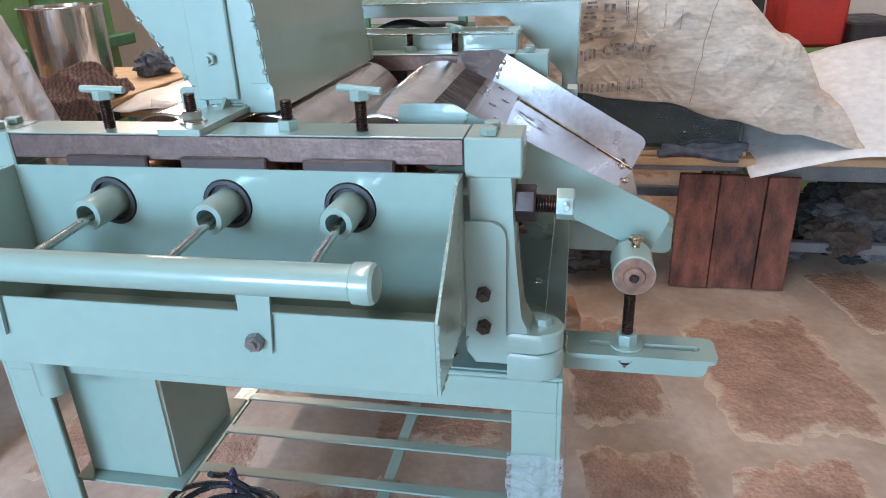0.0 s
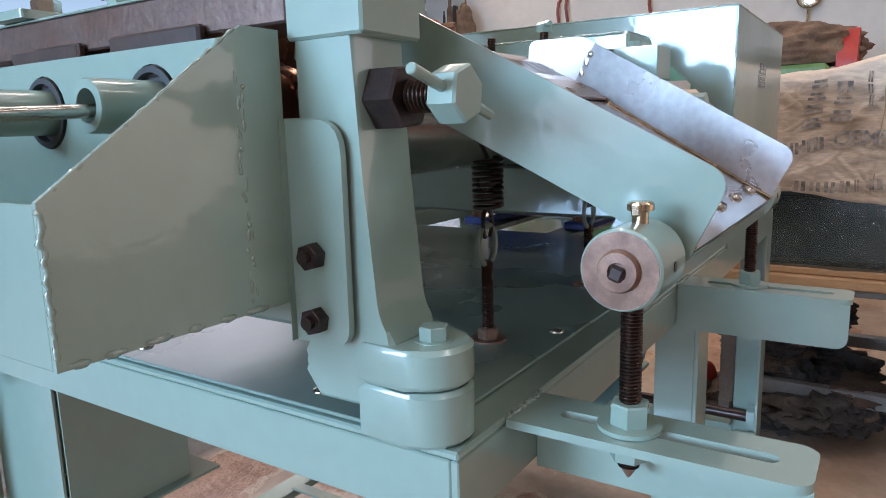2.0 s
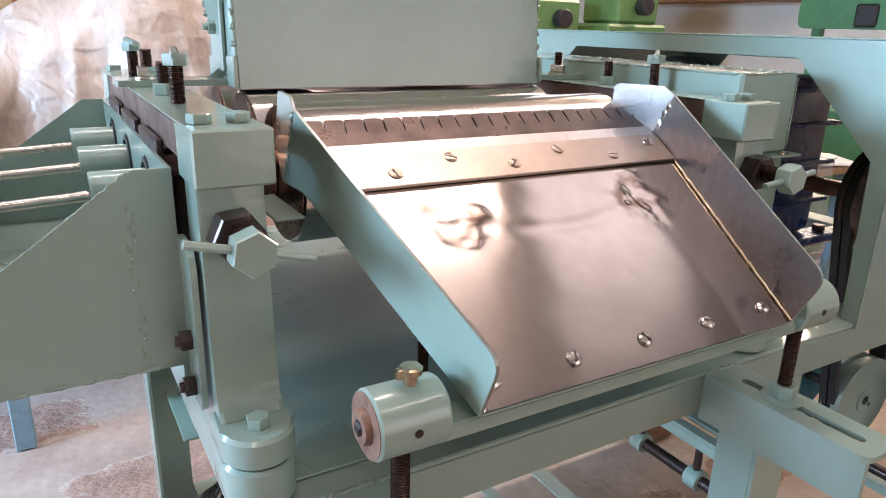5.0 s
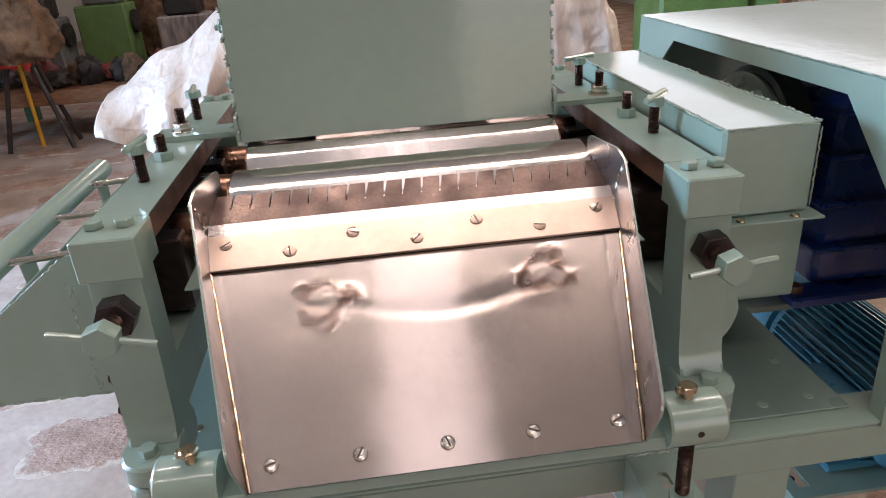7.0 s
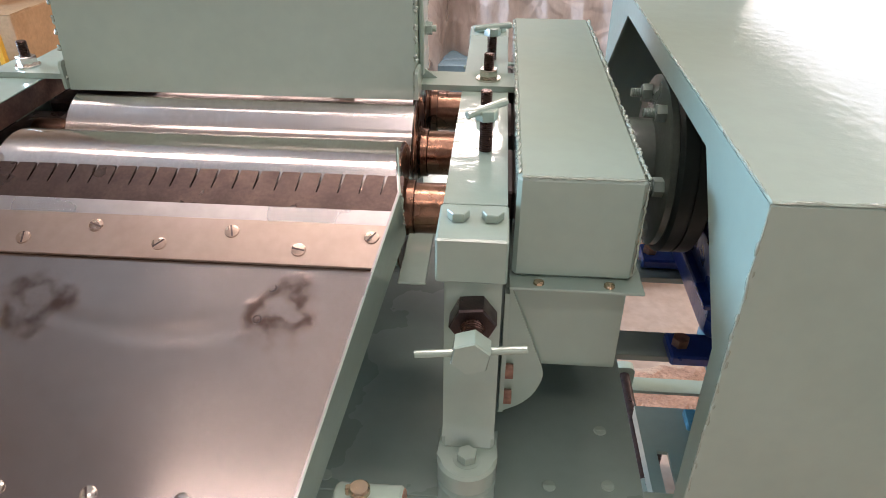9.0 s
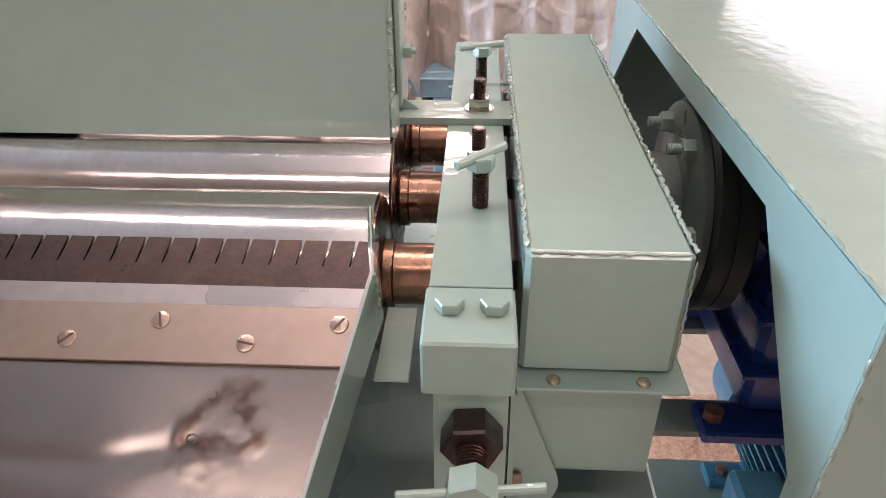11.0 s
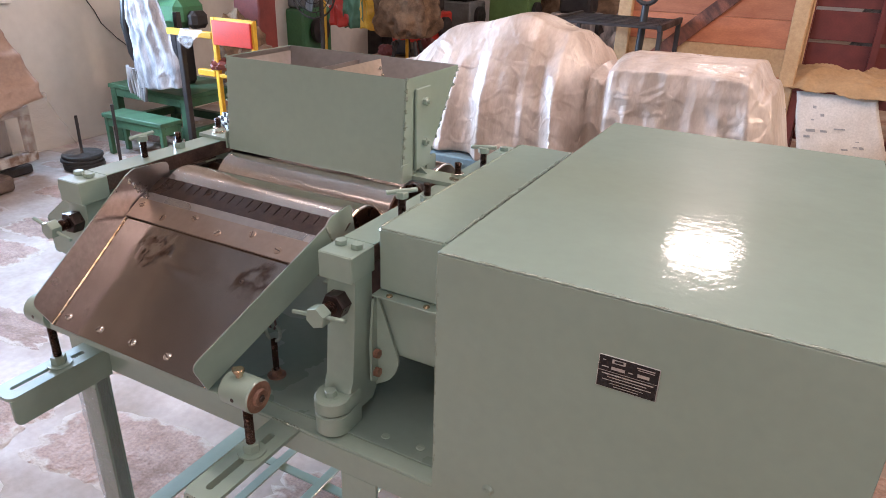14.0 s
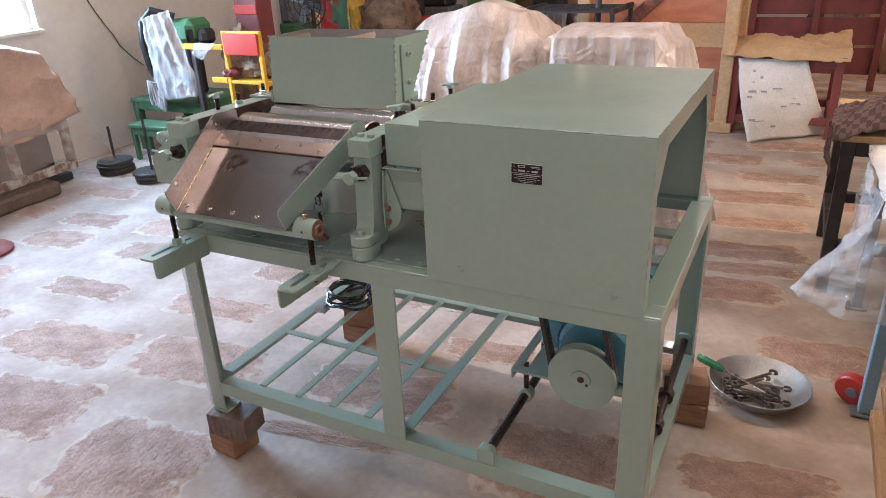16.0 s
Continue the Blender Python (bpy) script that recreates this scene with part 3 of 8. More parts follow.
chute = new("chute")
chute.parent = mill
bm = B()
cols, rows = 200, 140
SPOTS = ((0.212, 0.190), (0.440, 0.188))     # x and distance up the plate of the two welded spots
grid = {}
for i in range(cols + 1):
    for j in range(rows + 1):
        s = 0.29 * j / rows
        x = edge_x(-1, s) + (edge_x(1, s) - edge_x(-1, s)) * i / cols
        dent = 0.0
        for px, ps in SPOTS:
            near_spot = math.exp(-(((x - px) ** 2 + (s - ps) ** 2) / 0.0012) ** 1.1)
            if near_spot > 0.001:
                w = Vector((x * 40, s * 40, px * 9))
                dent += near_spot * (0.0006 + 0.0012 * noise.noise(w) + 0.0004 * abs(noise.noise(w * 2.1)))
        if 0.225 < x < 0.43:
            u = (x - 0.225) / 0.205
            dent += (0.0005 + 0.0011 * u) * math.sin(math.pi * u) ** 0.6 * math.exp(-((s - 0.182 + 0.020 * math.sin(math.pi * u)) / (0.008 + 0.004 * u)) ** 2)
        grid[i, j] = bm.verts.new(on_chute(x, s, -dent))
for i in range(cols):
    for j in range(rows):
        bm.faces.new((grid[i, j], grid[i + 1, j], grid[i + 1, j + 1], grid[i, j + 1]))
plate = part("plate", bm, CHUTE, chute, "polished stainless chute plate with two heat-marked weld spots")
# small burnt pits of the spot welds
rr = random.Random(77)
for px, ps in SPOTS:
    for dx, ds in ((-0.024, 0.022), (-0.026, 0.008), (-0.010, 0.026), (-0.018, -0.006)):
        bm = B()
        r = rr.uniform(0.0030, 0.0042)
        tube(bm, [(r * math.cos(a), r * rr.uniform(0.85, 1.1) * math.sin(a), 0) for a in (2 * math.pi * k / 16 for k in range(17))], 0.0009, 6)
        moved(bm, 0, Matrix.Translation(on_chute(px + dx, ps + ds, -0.0014)) @ NO.to_track_quat("Z", "Y").to_matrix().to_4x4())
        part("weld_pit", bm, CAPSTEEL, plate, "burnt brown spot-weld pit")
bm = B()
slab(bm, [(edge_x(-1, 0), 0.0), (edge_x(1, 0), 0.0), (edge_x(1, 0.236), 0.236), (edge_x(1, 0.29), 0.29), (edge_x(-1, 0.29), 0.29), (edge_x(-1, 0.236), 0.236)], -0.006, -0.0025)
part("backing", bm, PAINT, chute)
bm = B()
slab(bm, [(edge_x(-1, 0.236) + 0.002, 0.236), (edge_x(1, 0.236) - 0.002, 0.236), (edge_x(1, 0.283) - 0.002, 0.283), (edge_x(-1, 0.283) + 0.002, 0.283)], 0.0008, 0.0048)
bmesh.ops.bevel(bm, geom=list(bm.edges), offset=0.0006, segments=1, affect="EDGES")
part("clamp_strip", bm, STRIP, chute, "brown-tinted steel clamp strip")
bm = B()
slab(bm, [(edge_x(-1, 0.283) + 0.002, 0.2832), (edge_x(1, 0.283) - 0.002, 0.2832), (edge_x(1, 0.3) - 0.002, 0.300), (edge_x(-1, 0.3) + 0.002, 0.300)], 0.0008, 0.0032)
part("blade_holder", bm, STAINLESS, chute)
bm = B()
xa, xb = edge_x(-1, 0.3) + 0.004, edge_x(1, 0.3) - 0.004
teeth = 21
for i in range(teeth):
    p, q = xa + (xb - xa) * i / teeth, xa + (xb - xa) * (i + 1) / teeth
    slab(bm, [(p + (0.0006 if i else 0), 0.3195), (q - (0.0006 if i < teeth - 1 else 0), 0.3195), (q + (0.0018 if i < teeth - 1 else 0), 0.3425), (p + (0.0052 if i else 0), 0.3425)], 0.0012, 0.0022)
slab(bm, [(xa, 0.2995), (xb, 0.2995), (xb, 0.3195), (xa, 0.3195)], 0.0012, 0.0022)
part("scraper_blade", bm, COMB, chute, "dark slotted scraper blade", smooth=0)
for i in range(7):
    x = 0.111 + (0.517 - 0.111) * i / 6
    s = 0.269 if i % 2 == 0 else 0.252
    bm = B()
    c = on_chute(x, s, 0.0048)
    spun(bm, c, NO, [(0, 0.0072), (0.0012, 0.0068), (0.0016, 0.005), (0.0016, 0)], 18)
    n0 = len(bm.verts)
    box(bm, -0.0062, 0.0062, -0.0009, 0.0009, 0.0010, 0.00175)
    moved(bm, n0, Matrix.Translation(c) @ NO.to_track_quat("Z", "Y").to_matrix().to_4x4() @ Matrix.Rotation(0.6 + i * 1.1, 4, "Z"))
    ob = part("slotted_screw", bm, SCREWSTEEL, chute)
    ob.data.materials.append(CAPSTEEL)
    for f in ob.data.polygons[-6:]:
        f.material_index = 1
for i in range(5):
    x = 0.161 + (0.471 - 0.161) * i / 4
    bm = B()
    c = on_chute(x, 0.022, 0.0002)
    spun(bm, c, NO, [(0, 0.0068), (0.0018, 0.0064), (0.0034, 0.0044), (0.0042, 0)], 18)
    n0 = len(bm.verts)
    box(bm, -0.005, 0.005, -0.0008, 0.0008, 0.0028, 0.0043)
    moved(bm, n0, Matrix.Translation(c) @ NO.to_track_quat("Z", "Y").to_matrix().to_4x4() @ Matrix.Rotation(0.3 + i * 0.8, 4, "Z"))
    ob = part("round_screw", bm, BRIGHT, chute, "domed slotted screw")
    ob.data.materials.append(CAPSTEEL)
    for f in ob.data.polygons[-6:]:
        f.material_index = 1
FOLD = 0.289
WING = rounded([(0.0, -0.004), (0.004, 0.056), (FOLD, 0.056), (FOLD, -0.026), (0.25, -0.006)], {1: 0.016})
TIP = rounded([(FOLD, 0.056), (0.308, 0.056), (0.368, 0.021), (0.347, -0.026), (0.30, -0.030), (FOLD, -0.026)], {1: 0.006, 2: 0.010})


def wing_x(side, s, h):
    """The wing leans out a little; its rear end is folded inwards."""
    return edge_x(side, max(min(s, FOLD), 0.0)) + side * (max(0.0, h) * 0.03 - max(0.0, s - FOLD) * 0.16)


def wing_plate(side, outline, off0, off1, name, material, parent, label):
    bm = B()
    a = [bm.verts.new(on_chute(wing_x(side, s, h) + side * off0, s, h)) for s, h in outline]
    b = [bm.verts.new(on_chute(wing_x(side, s, h) + side * off1, s, h)) for s, h in outline]
    n = len(a)
    bm.faces.new(a), bm.faces.new(b[::-1])
    for i in range(n):
        bm.faces.new((a[i], b[i], b[(i + 1) % n], a[(i + 1) % n]))
    return part(name, bm, material, parent, label, smooth=20)


for side in (-1, 1):
    wing = wing_plate(side, WING, 0.0008, 0.0022, "wing", PAINT, chute, "grey-green side wing of the chute")
    wing_plate(side, WING, -0.0006, 0.0007, "liner", WINGSTEEL, wing, "stainless inner face of the wing")
    wing_plate(side, TIP, 0.0008, 0.0022, "folded_tip", PAINT, wing, "")
    wing_plate(side, TIP, -0.0006, 0.0007, "tip_liner", STAINLESS, wing, "bright folded end of the wing")
    # welded corner between plate and wing, and the tacked fold
    bm = B()
    tube(bm, [on_chute(wing_x(side, s, 0) - side * 0.0022, s, 0.0012 + 0.0004 * math.sin(s * 300)) for s in (0.234 * k / 40 for k in range(41))], 0.0016, 8)
    part("corner_bead", bm, BRASSY, wing, "bright ground corner weld")
    rr = random.Random(30 + side)
    for k, h in enumerate((0.016, 0.030, 0.042)):
        c = on_chute(wing_x(side, FOLD, h) - side * 0.0010, FOLD + rr.uniform(-0.003, 0.003), h)
        ob = dab(wing, c, rr.uniform(0.0008, 0.0013), rr.uniform(0.003, 0.005), rr.uniform(0.004, 0.007), k + 20.0)
        ob.data.materials[0] = BRIGHT
    seam(wing, on_chute(edge_x(side, 0.285) + side * 0.002, 0.285, 0.0), on_chute(edge_x(side, 0.285) + side * 0.004, 0.288, 0.055), 0.0022, 0.005)
    bm = B()
    x = edge_x(side, 0.25)
    n0 = 0
    box(bm, min(x + side * 0.003, x + side * 0.030), max(x + side * 0.003, x + side * 0.030), 0.112, 0.204, 0.985, 0.988, 0.001, 1)
    part("support_tab", bm, PAINT, wing)
# pivot bar under the lip with its collars
boxed("pivot_bar", mill, PAINT, 0.11, 0.522, -0.094, -0.066, 0.868, 0.882, 0.002)


def stay(side):
    """Collar, threaded stay and slotted bracket that carry one end of the pivot bar."""
    def X(a):
        return MID + side * (MID - a)
    d = (-side, 0, 0)
    bm = B()
    x0 = X(0.117)
    spun(bm, (x0, -0.078, 0.890), (-1 if side < 0 else 1, 0, 0), [(0, 0.018), (0.0, 0.0245), (0.002, 0.0258), (0.052, 0.0258), (0.054, 0.0245)], 40)
    col = part("collar", bm, PAINT, mill)
    sg = -1 if side < 0 else 1
    bm = B()
    spun(bm, (x0 + sg * 0.0535, -0.078, 0.890), (sg, 0, 0), [(0, 0.0240), (0.0012, 0.0240), (0.0014, 0.0135), (0.004, 0.013), (0.0062, 0.012), (0.0064, 0.006), (0.004, 0.005), (0.004, 0)], 40)
    part("collar_face", bm, BARED, col, "bare turned steel pin end")
    bm = B()
    box(bm, -0.002, 0.002, -0.0048, 0.0048, -0.0056, 0.0040, 0.0016, 2)
    moved(bm, 0, Matrix.Translation((x0 + sg * 0.0595, -0.078, 0.890)) @ Matrix.Rotation(0.35, 4, "X"))
    part("pin_key", bm, BLACKSTEEL, col, "dark burred square pin end")
    bm = B()
    spun(bm, (x0 + sg * 0.027, -0.078 - 0.0262, 0.890), (0, 1, 0), [(0, 0.0032), (0.0008, 0.0032)], 14)
    part("oil_hole", bm, BLACKSTEEL, col)
    bm = B()
    spun(bm, (x0 + sg * 0.022, -0.080, 0.9145), (0, 0.0, 1), [(0, 0.0052), (0.008, 0.0052), (0.009, 0.0085), (0.013, 0.0085), (0.0145, 0.007), (0.0145, 0)], 18)
    box(bm, x0 + sg * 0.022 - 0.011, x0 + sg * 0.022 - 0.006, -0.083, -0.077, 0.9205, 0.9285, 0.001, 1)
    part("oil_cup", bm, BRASSY, col, "small sprung oil cup")
    bm = B()
    thread(bm, (X(0.089), -0.078, 0.752), (X(0.089), -0.078, 0.866), 0.0072, 0.0024, 16)
    st = part("stay_screw", bm, THREAD, mill, "brown oily threaded stay")
    bm = B()
    spun(bm, (X(0.089), -0.078, 0.744), (0, 0, 1), [(0, 0.001), (0.008, 0.006)], 14)
    part("stay_tip", bm, BARED, st)
    for z, h, r in ((0.7795, 0.003, 0.021), (0.7705, 0.0025, 0.017)):
        bm = B()
        spun(bm, (X(0.089), -0.078, z), (0, 0, 1), [(0, r), (h, r)], 28)
        part("washer", bm, PAINT, st)
    bm = B()
    hexa(bm, (X(0.089), -0.078, 0.7825), (0, 0, 1), 0.023, 0.015, 0.2)
    part("upper_nut", bm, PAINT, st)
    bm = B()
    hexa(bm, (X(0.089), -0.078, 0.758), (0, 0, 1), 0.022, 0.0125, 0.6)
    part("lower_nut", bm, PAINT, st)
    # bracket: slotted flange and upright web
    bm = B()
    xa, xb = min(X(0.061), X(0.117)), max(X(0.061), X(0.117))
    sa, sb = min(X(0.083), X(0.095)), max(X(0.083), X(0.095))
    outer = [(xa, -0.0005), (xb, -0.0005), (xb, -0.188), (xa, -0.188)]
    k = 6
    out, inn = [], []
    for (ox, oy), (ix, iy), r, a0 in zip([(xb, -0.0005), (xa, -0.0005), (xa, -0.188), (xb, -0.188)], [(sb, -0.03), (sa, -0.03), (sa, -0.168), (sb, -0.168)], (0.001, 0.001, 0.012, 0.012), (0, 90, 180, 270)):
        for j in range(k + 1):
            a = radians(a0 + 90 * j / k)
            cx = ox - math.copysign(r, ox - (xa + xb) / 2)
            cy = oy - math.copysign(r, oy + 0.09)
            out.append((cx + r * math.cos(a), cy + r * math.sin(a)))
            q = 0.0055
            cx = ix - math.copysign(q, ix - (xa + xb) / 2)
            cy = iy - math.copysign(q, iy + 0.09)
            inn.append((cx + q * math.cos(a), cy + q * math.sin(a)))
    framed(bm, out, inn, "z", 0.773, 0.779)
    br = part("slotted_bracket", bm, PAINT, mill)
    bm = B()
    wx = X(0.117) if side < 0 else X(0.117)
    prism(bm, rounded([(-0.0005, 0.7732), (-0.0005, 0.722), (-0.186, 0.722), (-0.186, 0.7732)], {2: 0.014}), "x", min(wx, wx + side * -0.0 + (-0.006 if side < 0 else 0.006)), max(wx, wx + (-0.006 if side < 0 else 0.006)))
    part("web", bm, PAINT, br)
    seam(br, (xa, -0.001, 0.779), (xb, -0.001, 0.779), 0.003, 0.006)


stay(-1)
stay(1)
# springs that hold the chute down to the table
for x in (0.198, 0.447):
    bm = B()
    thread(bm, (x, 0.09, TOP + 0.012), (x, 0.09, 0.858), 0.0056, 0.002, 14)
    sp = part("spring_anchor", bm, THREAD, mill, "dark threaded anchor with washer and nut")
    bm = B()
    spun(bm, (x, 0.09, TOP + 0.0036), (0, 0, 1), [(0, 0.0165), (0.002, 0.0165)], 24)
    hexa(bm, (x, 0.09, TOP + 0.0057), (0, 0, 1), 0.017, 0.010, 0.3)
    part("nut", bm, BARED, sp)
    bm = B()
    tube(bm, [(x + 0.016 * math.cos(a), 0.09, 0.873 + 0.018 * math.sin(a)) for a in (radians(-80 + 24 * k) for k in range(15))], 0.0028, 8)
    part("eye_hook", bm, PAINT_SHADED, sp)
    bm = B()
    turns, hh = 9, 0.045
    tube(bm, [(x + 0.0125 * math.cos(2 * math.pi * t / 14), 0.088 + 0.0125 * math.sin(2 * math.pi * t / 14), 0.905 + hh * t / (14 * turns)) for t in range(14 * turns + 1)], 0.0021, 6)
    tube(bm, [(x + 0.008 * math.sin(a), 0.089, 0.892 + 0.014 * math.cos(a)) for a in (radians(-150 + 25 * k) for k in range(13))], 0.0021, 6)
    tube(bm, [(x, 0.088 + 0.004 * k, 0.95 + 0.008 * k) for k in range(5)], 0.0021, 6)
    part("coil_spring", bm, BLACKSTEEL, sp, "black coil spring")

# ---- hopper over the second and third roll ----
hopper = new("hopper")
hopper.parent = mill
HX0, HX1 = 0.104, 0.530
FB, FT, BT, BB = (0.371, 1.0755), (0.388, 1.267), (0.586, 1.267), (0.452, 1.0755)


def sheet(name, corners, thick, material, parent, label=""):
    """A sheet through four corners, given thickness along its normal."""
    c = [Vector(p) for p in corners]
    n = (c[1] - c[0]).cross(c[2] - c[0]).normalized() * thick
    bm = B()
    lo, hi = [bm.verts.new(p) for p in c], [bm.verts.new(p + n) for p in c]
    bm.faces.new(lo[::-1]), bm.faces.new(hi)
    for i in range(len(c)):
        bm.faces.new((lo[i], lo[(i + 1) % len(c)], hi[(i + 1) % len(c)], hi[i]))
    return part(name, bm, material, parent, label)


fr = sheet("front_panel", [(HX0, *FB), (HX1, *FB), (HX1, *FT), (HX0, *FT)], 0.002, PAINT, hopper)
sheet("front_liner", [(HX0 + 0.002, FB[0] + 0.0006, FB[1]), (HX0 + 0.002, FT[0] + 0.0006, FT[1] - 0.001), (HX1 - 0.002, FT[0] + 0.0006, FT[1] - 0.001), (HX1 - 0.002, FB[0] + 0.0006, FB[1])], 0.0012, LINER, fr, "stainless lining")
bk = sheet("back_panel", [(HX0, *BB), (HX0, *BT), (HX1, *BT), (HX1, *BB)], 0.002, PAINT, hopper)
sheet("back_liner", [(HX0 + 0.002, BB[0] - 0.0006, BB[1]), (HX1 - 0.002, BB[0] - 0.0006, BB[1]), (HX1 - 0.002, BT[0] - 0.0006, BT[1] - 0.001), (HX0 + 0.002, BT[0] - 0.0006, BT[1] - 0.001)], 0.0012, LINER, bk, "stainless lining")
for x, s in ((HX0, -1), (HX1, 1)):
    bm = B()
    prism(bm, [FB, FT, BT, BB], "x", min(x, x + s * 0.0022), max(x, x + s * 0.0022))
    sd = part("side_panel", bm, PAINT, hopper)
    bm = B()
    prism(bm, [(FB[0] + 0.003, FB[1]), (FT[0] + 0.003, FT[1] - 0.001), (BT[0] - 0.003, BT[1] - 0.001), (BB[0] - 0.003, BB[1])], "x", min(x - s * 0.0004, x - s * 0.0018), max(x - s * 0.0004, x - s * 0.0018))
    part("side_liner", bm, LINER, sd, "stainless lining")
    rr = random.Random(5)
    for (y0, z0), (y1, z1) in ((FB, FT), (BB, BT)):
        n = 11
        for i in range(n):
            t = (i + rr.uniform(0.2, 0.8)) / n
            seam(sd, (x + s * 0.003, y0 + (y1 - y0) * t, z0 + (z1 - z0) * t), (x + s * 0.003, y0 + (y1 - y0) * (t + 0.035), z0 + (z1 - z0) * (t + 0.04)), 0.0034, 0.005)
    # stiffening plate with its two bolts, lug and foot to the stud
    xo = x + s * 0.0026
    boxed("side_strap", sd, PAINT, min(xo, xo + s * 0.006), max(xo, xo + s * 0.006), 0.413, 0.466, 1.092, 1.246, 0.0015)
    for z in (1.143, 1.22):
        bm = B()
        hexa(bm, (xo + s * 0.006, 0.441, z), (s, 0, 0), 0.014, 0.008, 0.5)
        rod(bm, (xo + s * 0.014, 0.441, z), (xo + s * 0.019, 0.441, z), 0.004, 12)
        part("side_bolt", bm, PAINT, sd)
    bm = B()
    prism(bm, rounded([(0.366, 1.077), (0.366, 1.112), (0.40, 1.112), (0.40, 1.077)], {1: 0.007, 2: 0.007}), "x", min(xo, xo + s * 0.004), max(xo, xo + s * 0.004))
    part("lug", bm, PAINT, sd)
    bm = B()
    prism(bm, rounded([(0.458, 1.077), (0.458, 1.108), (0.492, 1.108), (0.492, 1.077)], {1: 0.007, 2: 0.007}), "x", min(xo, xo + s * 0.004), max(xo, xo + s * 0.004))
    part("lug", bm, PAINT, sd)
    e = -0.022 if s < 0 else 0.654
    bm = B()
    prism(bm, rounded([(xo, 0.403), (e, 0.403), (e, 0.456), (xo, 0.456)], {1: 0.004, 2: 0.004}), "z", 1.0768, 1.0840)
    prism(bm, [(xo, 1.084), (xo + s * 0.022, 1.084), (xo, 1.1)], "y", 0.428, 0.432)
    part("foot", bm, PAINT, hopper)
    seam(hopper, (xo + s * 0.001, 0.404, 1.085), (xo + s * 0.001, 0.455, 1.085), 0.003, 0.006)
# inside: a divider plate and two sloping feed guides
def guide(name, x0, x1, z0, z1, label="", material=LINER):
    """A plate from front to back, its top edge at x0, z0 and its foot at x1, z1."""
    def span(z):
        t = (z - FB[1]) / (FT[1] - FB[1])
        return FB[0] + (FT[0] - FB[0]) * t + 0.003, BB[0] + (BT[0] - BB[0]) * t - 0.003
    (f0, b0), (f1, b1) = span(z0), span(z1)
    return sheet(name, [(x0, f0, z0), (x0, b0, z0), (x1, b1, z1), (x1, f1, z1)], 0.0014, material, hopper, label)


guide("feed_guide", 0.112, 0.20, 1.258, 1.085, "sloping stainless feed guide")
guide("divider", 0.300, 0.318, 1.256, 1.13)
rg = guide("feed_guide", 0.352, 0.45, 1.262, 1.10, "sloping bright feed guide", GUIDE)
for k in range(4):
    ob = dab(rg, (0.366 + 0.008 * k, 0.555 - 0.004 * (k % 2), 1.247 - 0.013 * k), 0.003, 0.003, 0.004, 90.0 + k)
    ob.data.materials[0] = BRIGHT

# ---- oil trough on the left housing ----
TX, TZ = -0.0202, 1.0395
trough = new("drip_trough")
trough.parent = mill
bm = B()
# back plate with three bored holes
edges = [(0.116, 0.868), (0.652, 0.868), (0.652, TZ), (0.116, TZ)]
ys = [0.116, CY - 0.073, CY + 0.073, 0.652]
for k, yc in enumerate((CY - 0.146, CY, CY + 0.146)):
    y0, y1, n = ys[k], ys[k + 1], 24
    inn = [(yc + 0.030 * math.cos(2 * math.pi * j / n), 0.998 + 0.030 * math.sin(2 * math.pi * j / n)) for j in range(n)]
    out = []
    for j in range(n):
        c, s = math.cos(2 * math.pi * j / n), math.sin(2 * math.pi * j / n)
        t = min(((y1 - yc) / c if c > 1e-6 else (y0 - yc) / c if c < -1e-6 else 9), ((TZ - 0.998) / s if s > 1e-6 else (0.868 - 0.998) / s if s < -1e-6 else 9))
        out.append((yc + c * t, 0.998 + s * t))
    for (cy_, cz_) in ((y0, 0.868), (y1, 0.868), (y0, TZ), (y1, TZ)):
        j = min(range(n), key=lambda q: (out[q][0] - cy_) ** 2 + (out[q][1] - cz_) ** 2)
        out[j] = (cy_, cz_)
    framed(bm, out, inn, "x", TX, TX + 0.003)
bmesh.ops.delete(bm, geom=[f for f in bm.faces if any(all(abs(v.co.y - y) < 1e-5 for v in f.verts) for y in ys[1:3])], context="FACES")
bmesh.ops.remove_doubles(bm, verts=bm.verts, dist=1e-4)
part("back_plate", bm, PAINT, trough)
bm = B()
box(bm, -0.1715, -0.1685, 0.116, 0.652, 0.868, 0.948, 0.0008, 1)
part("front_plate", bm, PAINT, trough)
bm = B()
box(bm, -0.1684, TX - 0.0001, 0.116, 0.652, 0.868, 0.871, 0.0005, 1)
part("floor_plate", bm, PAINT_SHADED, trough)
for y in (0.113, 0.6521):
    bm = B()
    prism(bm, [(-0.1715, 0.868), (-0.1715, 0.949), (-0.046, TZ), (TX + 0.003, TZ), (TX + 0.003, 0.868)], "y", y, y + 0.003)
    part("end_plate", bm, PAINT, trough)
rr = random.Random(9)
for k in range(26):
    z = 0.876 + 0.136 * k / 25 + rr.uniform(-0.003, 0.003)
    dab(trough, (-0.051 + rr.uniform(-0.0035, 0.0035), 0.113, z), rr.uniform(0.0008, 0.0018), rr.uniform(0.0004, 0.0009), rr.uniform(0.0015, 0.005), k * 1.7)
for k, x in enumerate((-0.160, -0.142, -0.117, -0.094, -0.071, -0.049)):
    dab(trough, (x, 0.113, 0.8695), 0.0055 + 0.0015 * (k % 3), 0.0016, 0.0022, k + 31.0)
seam(trough, (-0.1705, 0.1135, 0.872), (-0.1705, 0.1135, 0.946), 0.0024, 0.008)
seam(trough, (-0.168, 0.1145, 0.9495), (-0.05, 0.1145, 1.0375), 0.0016, 0.010)
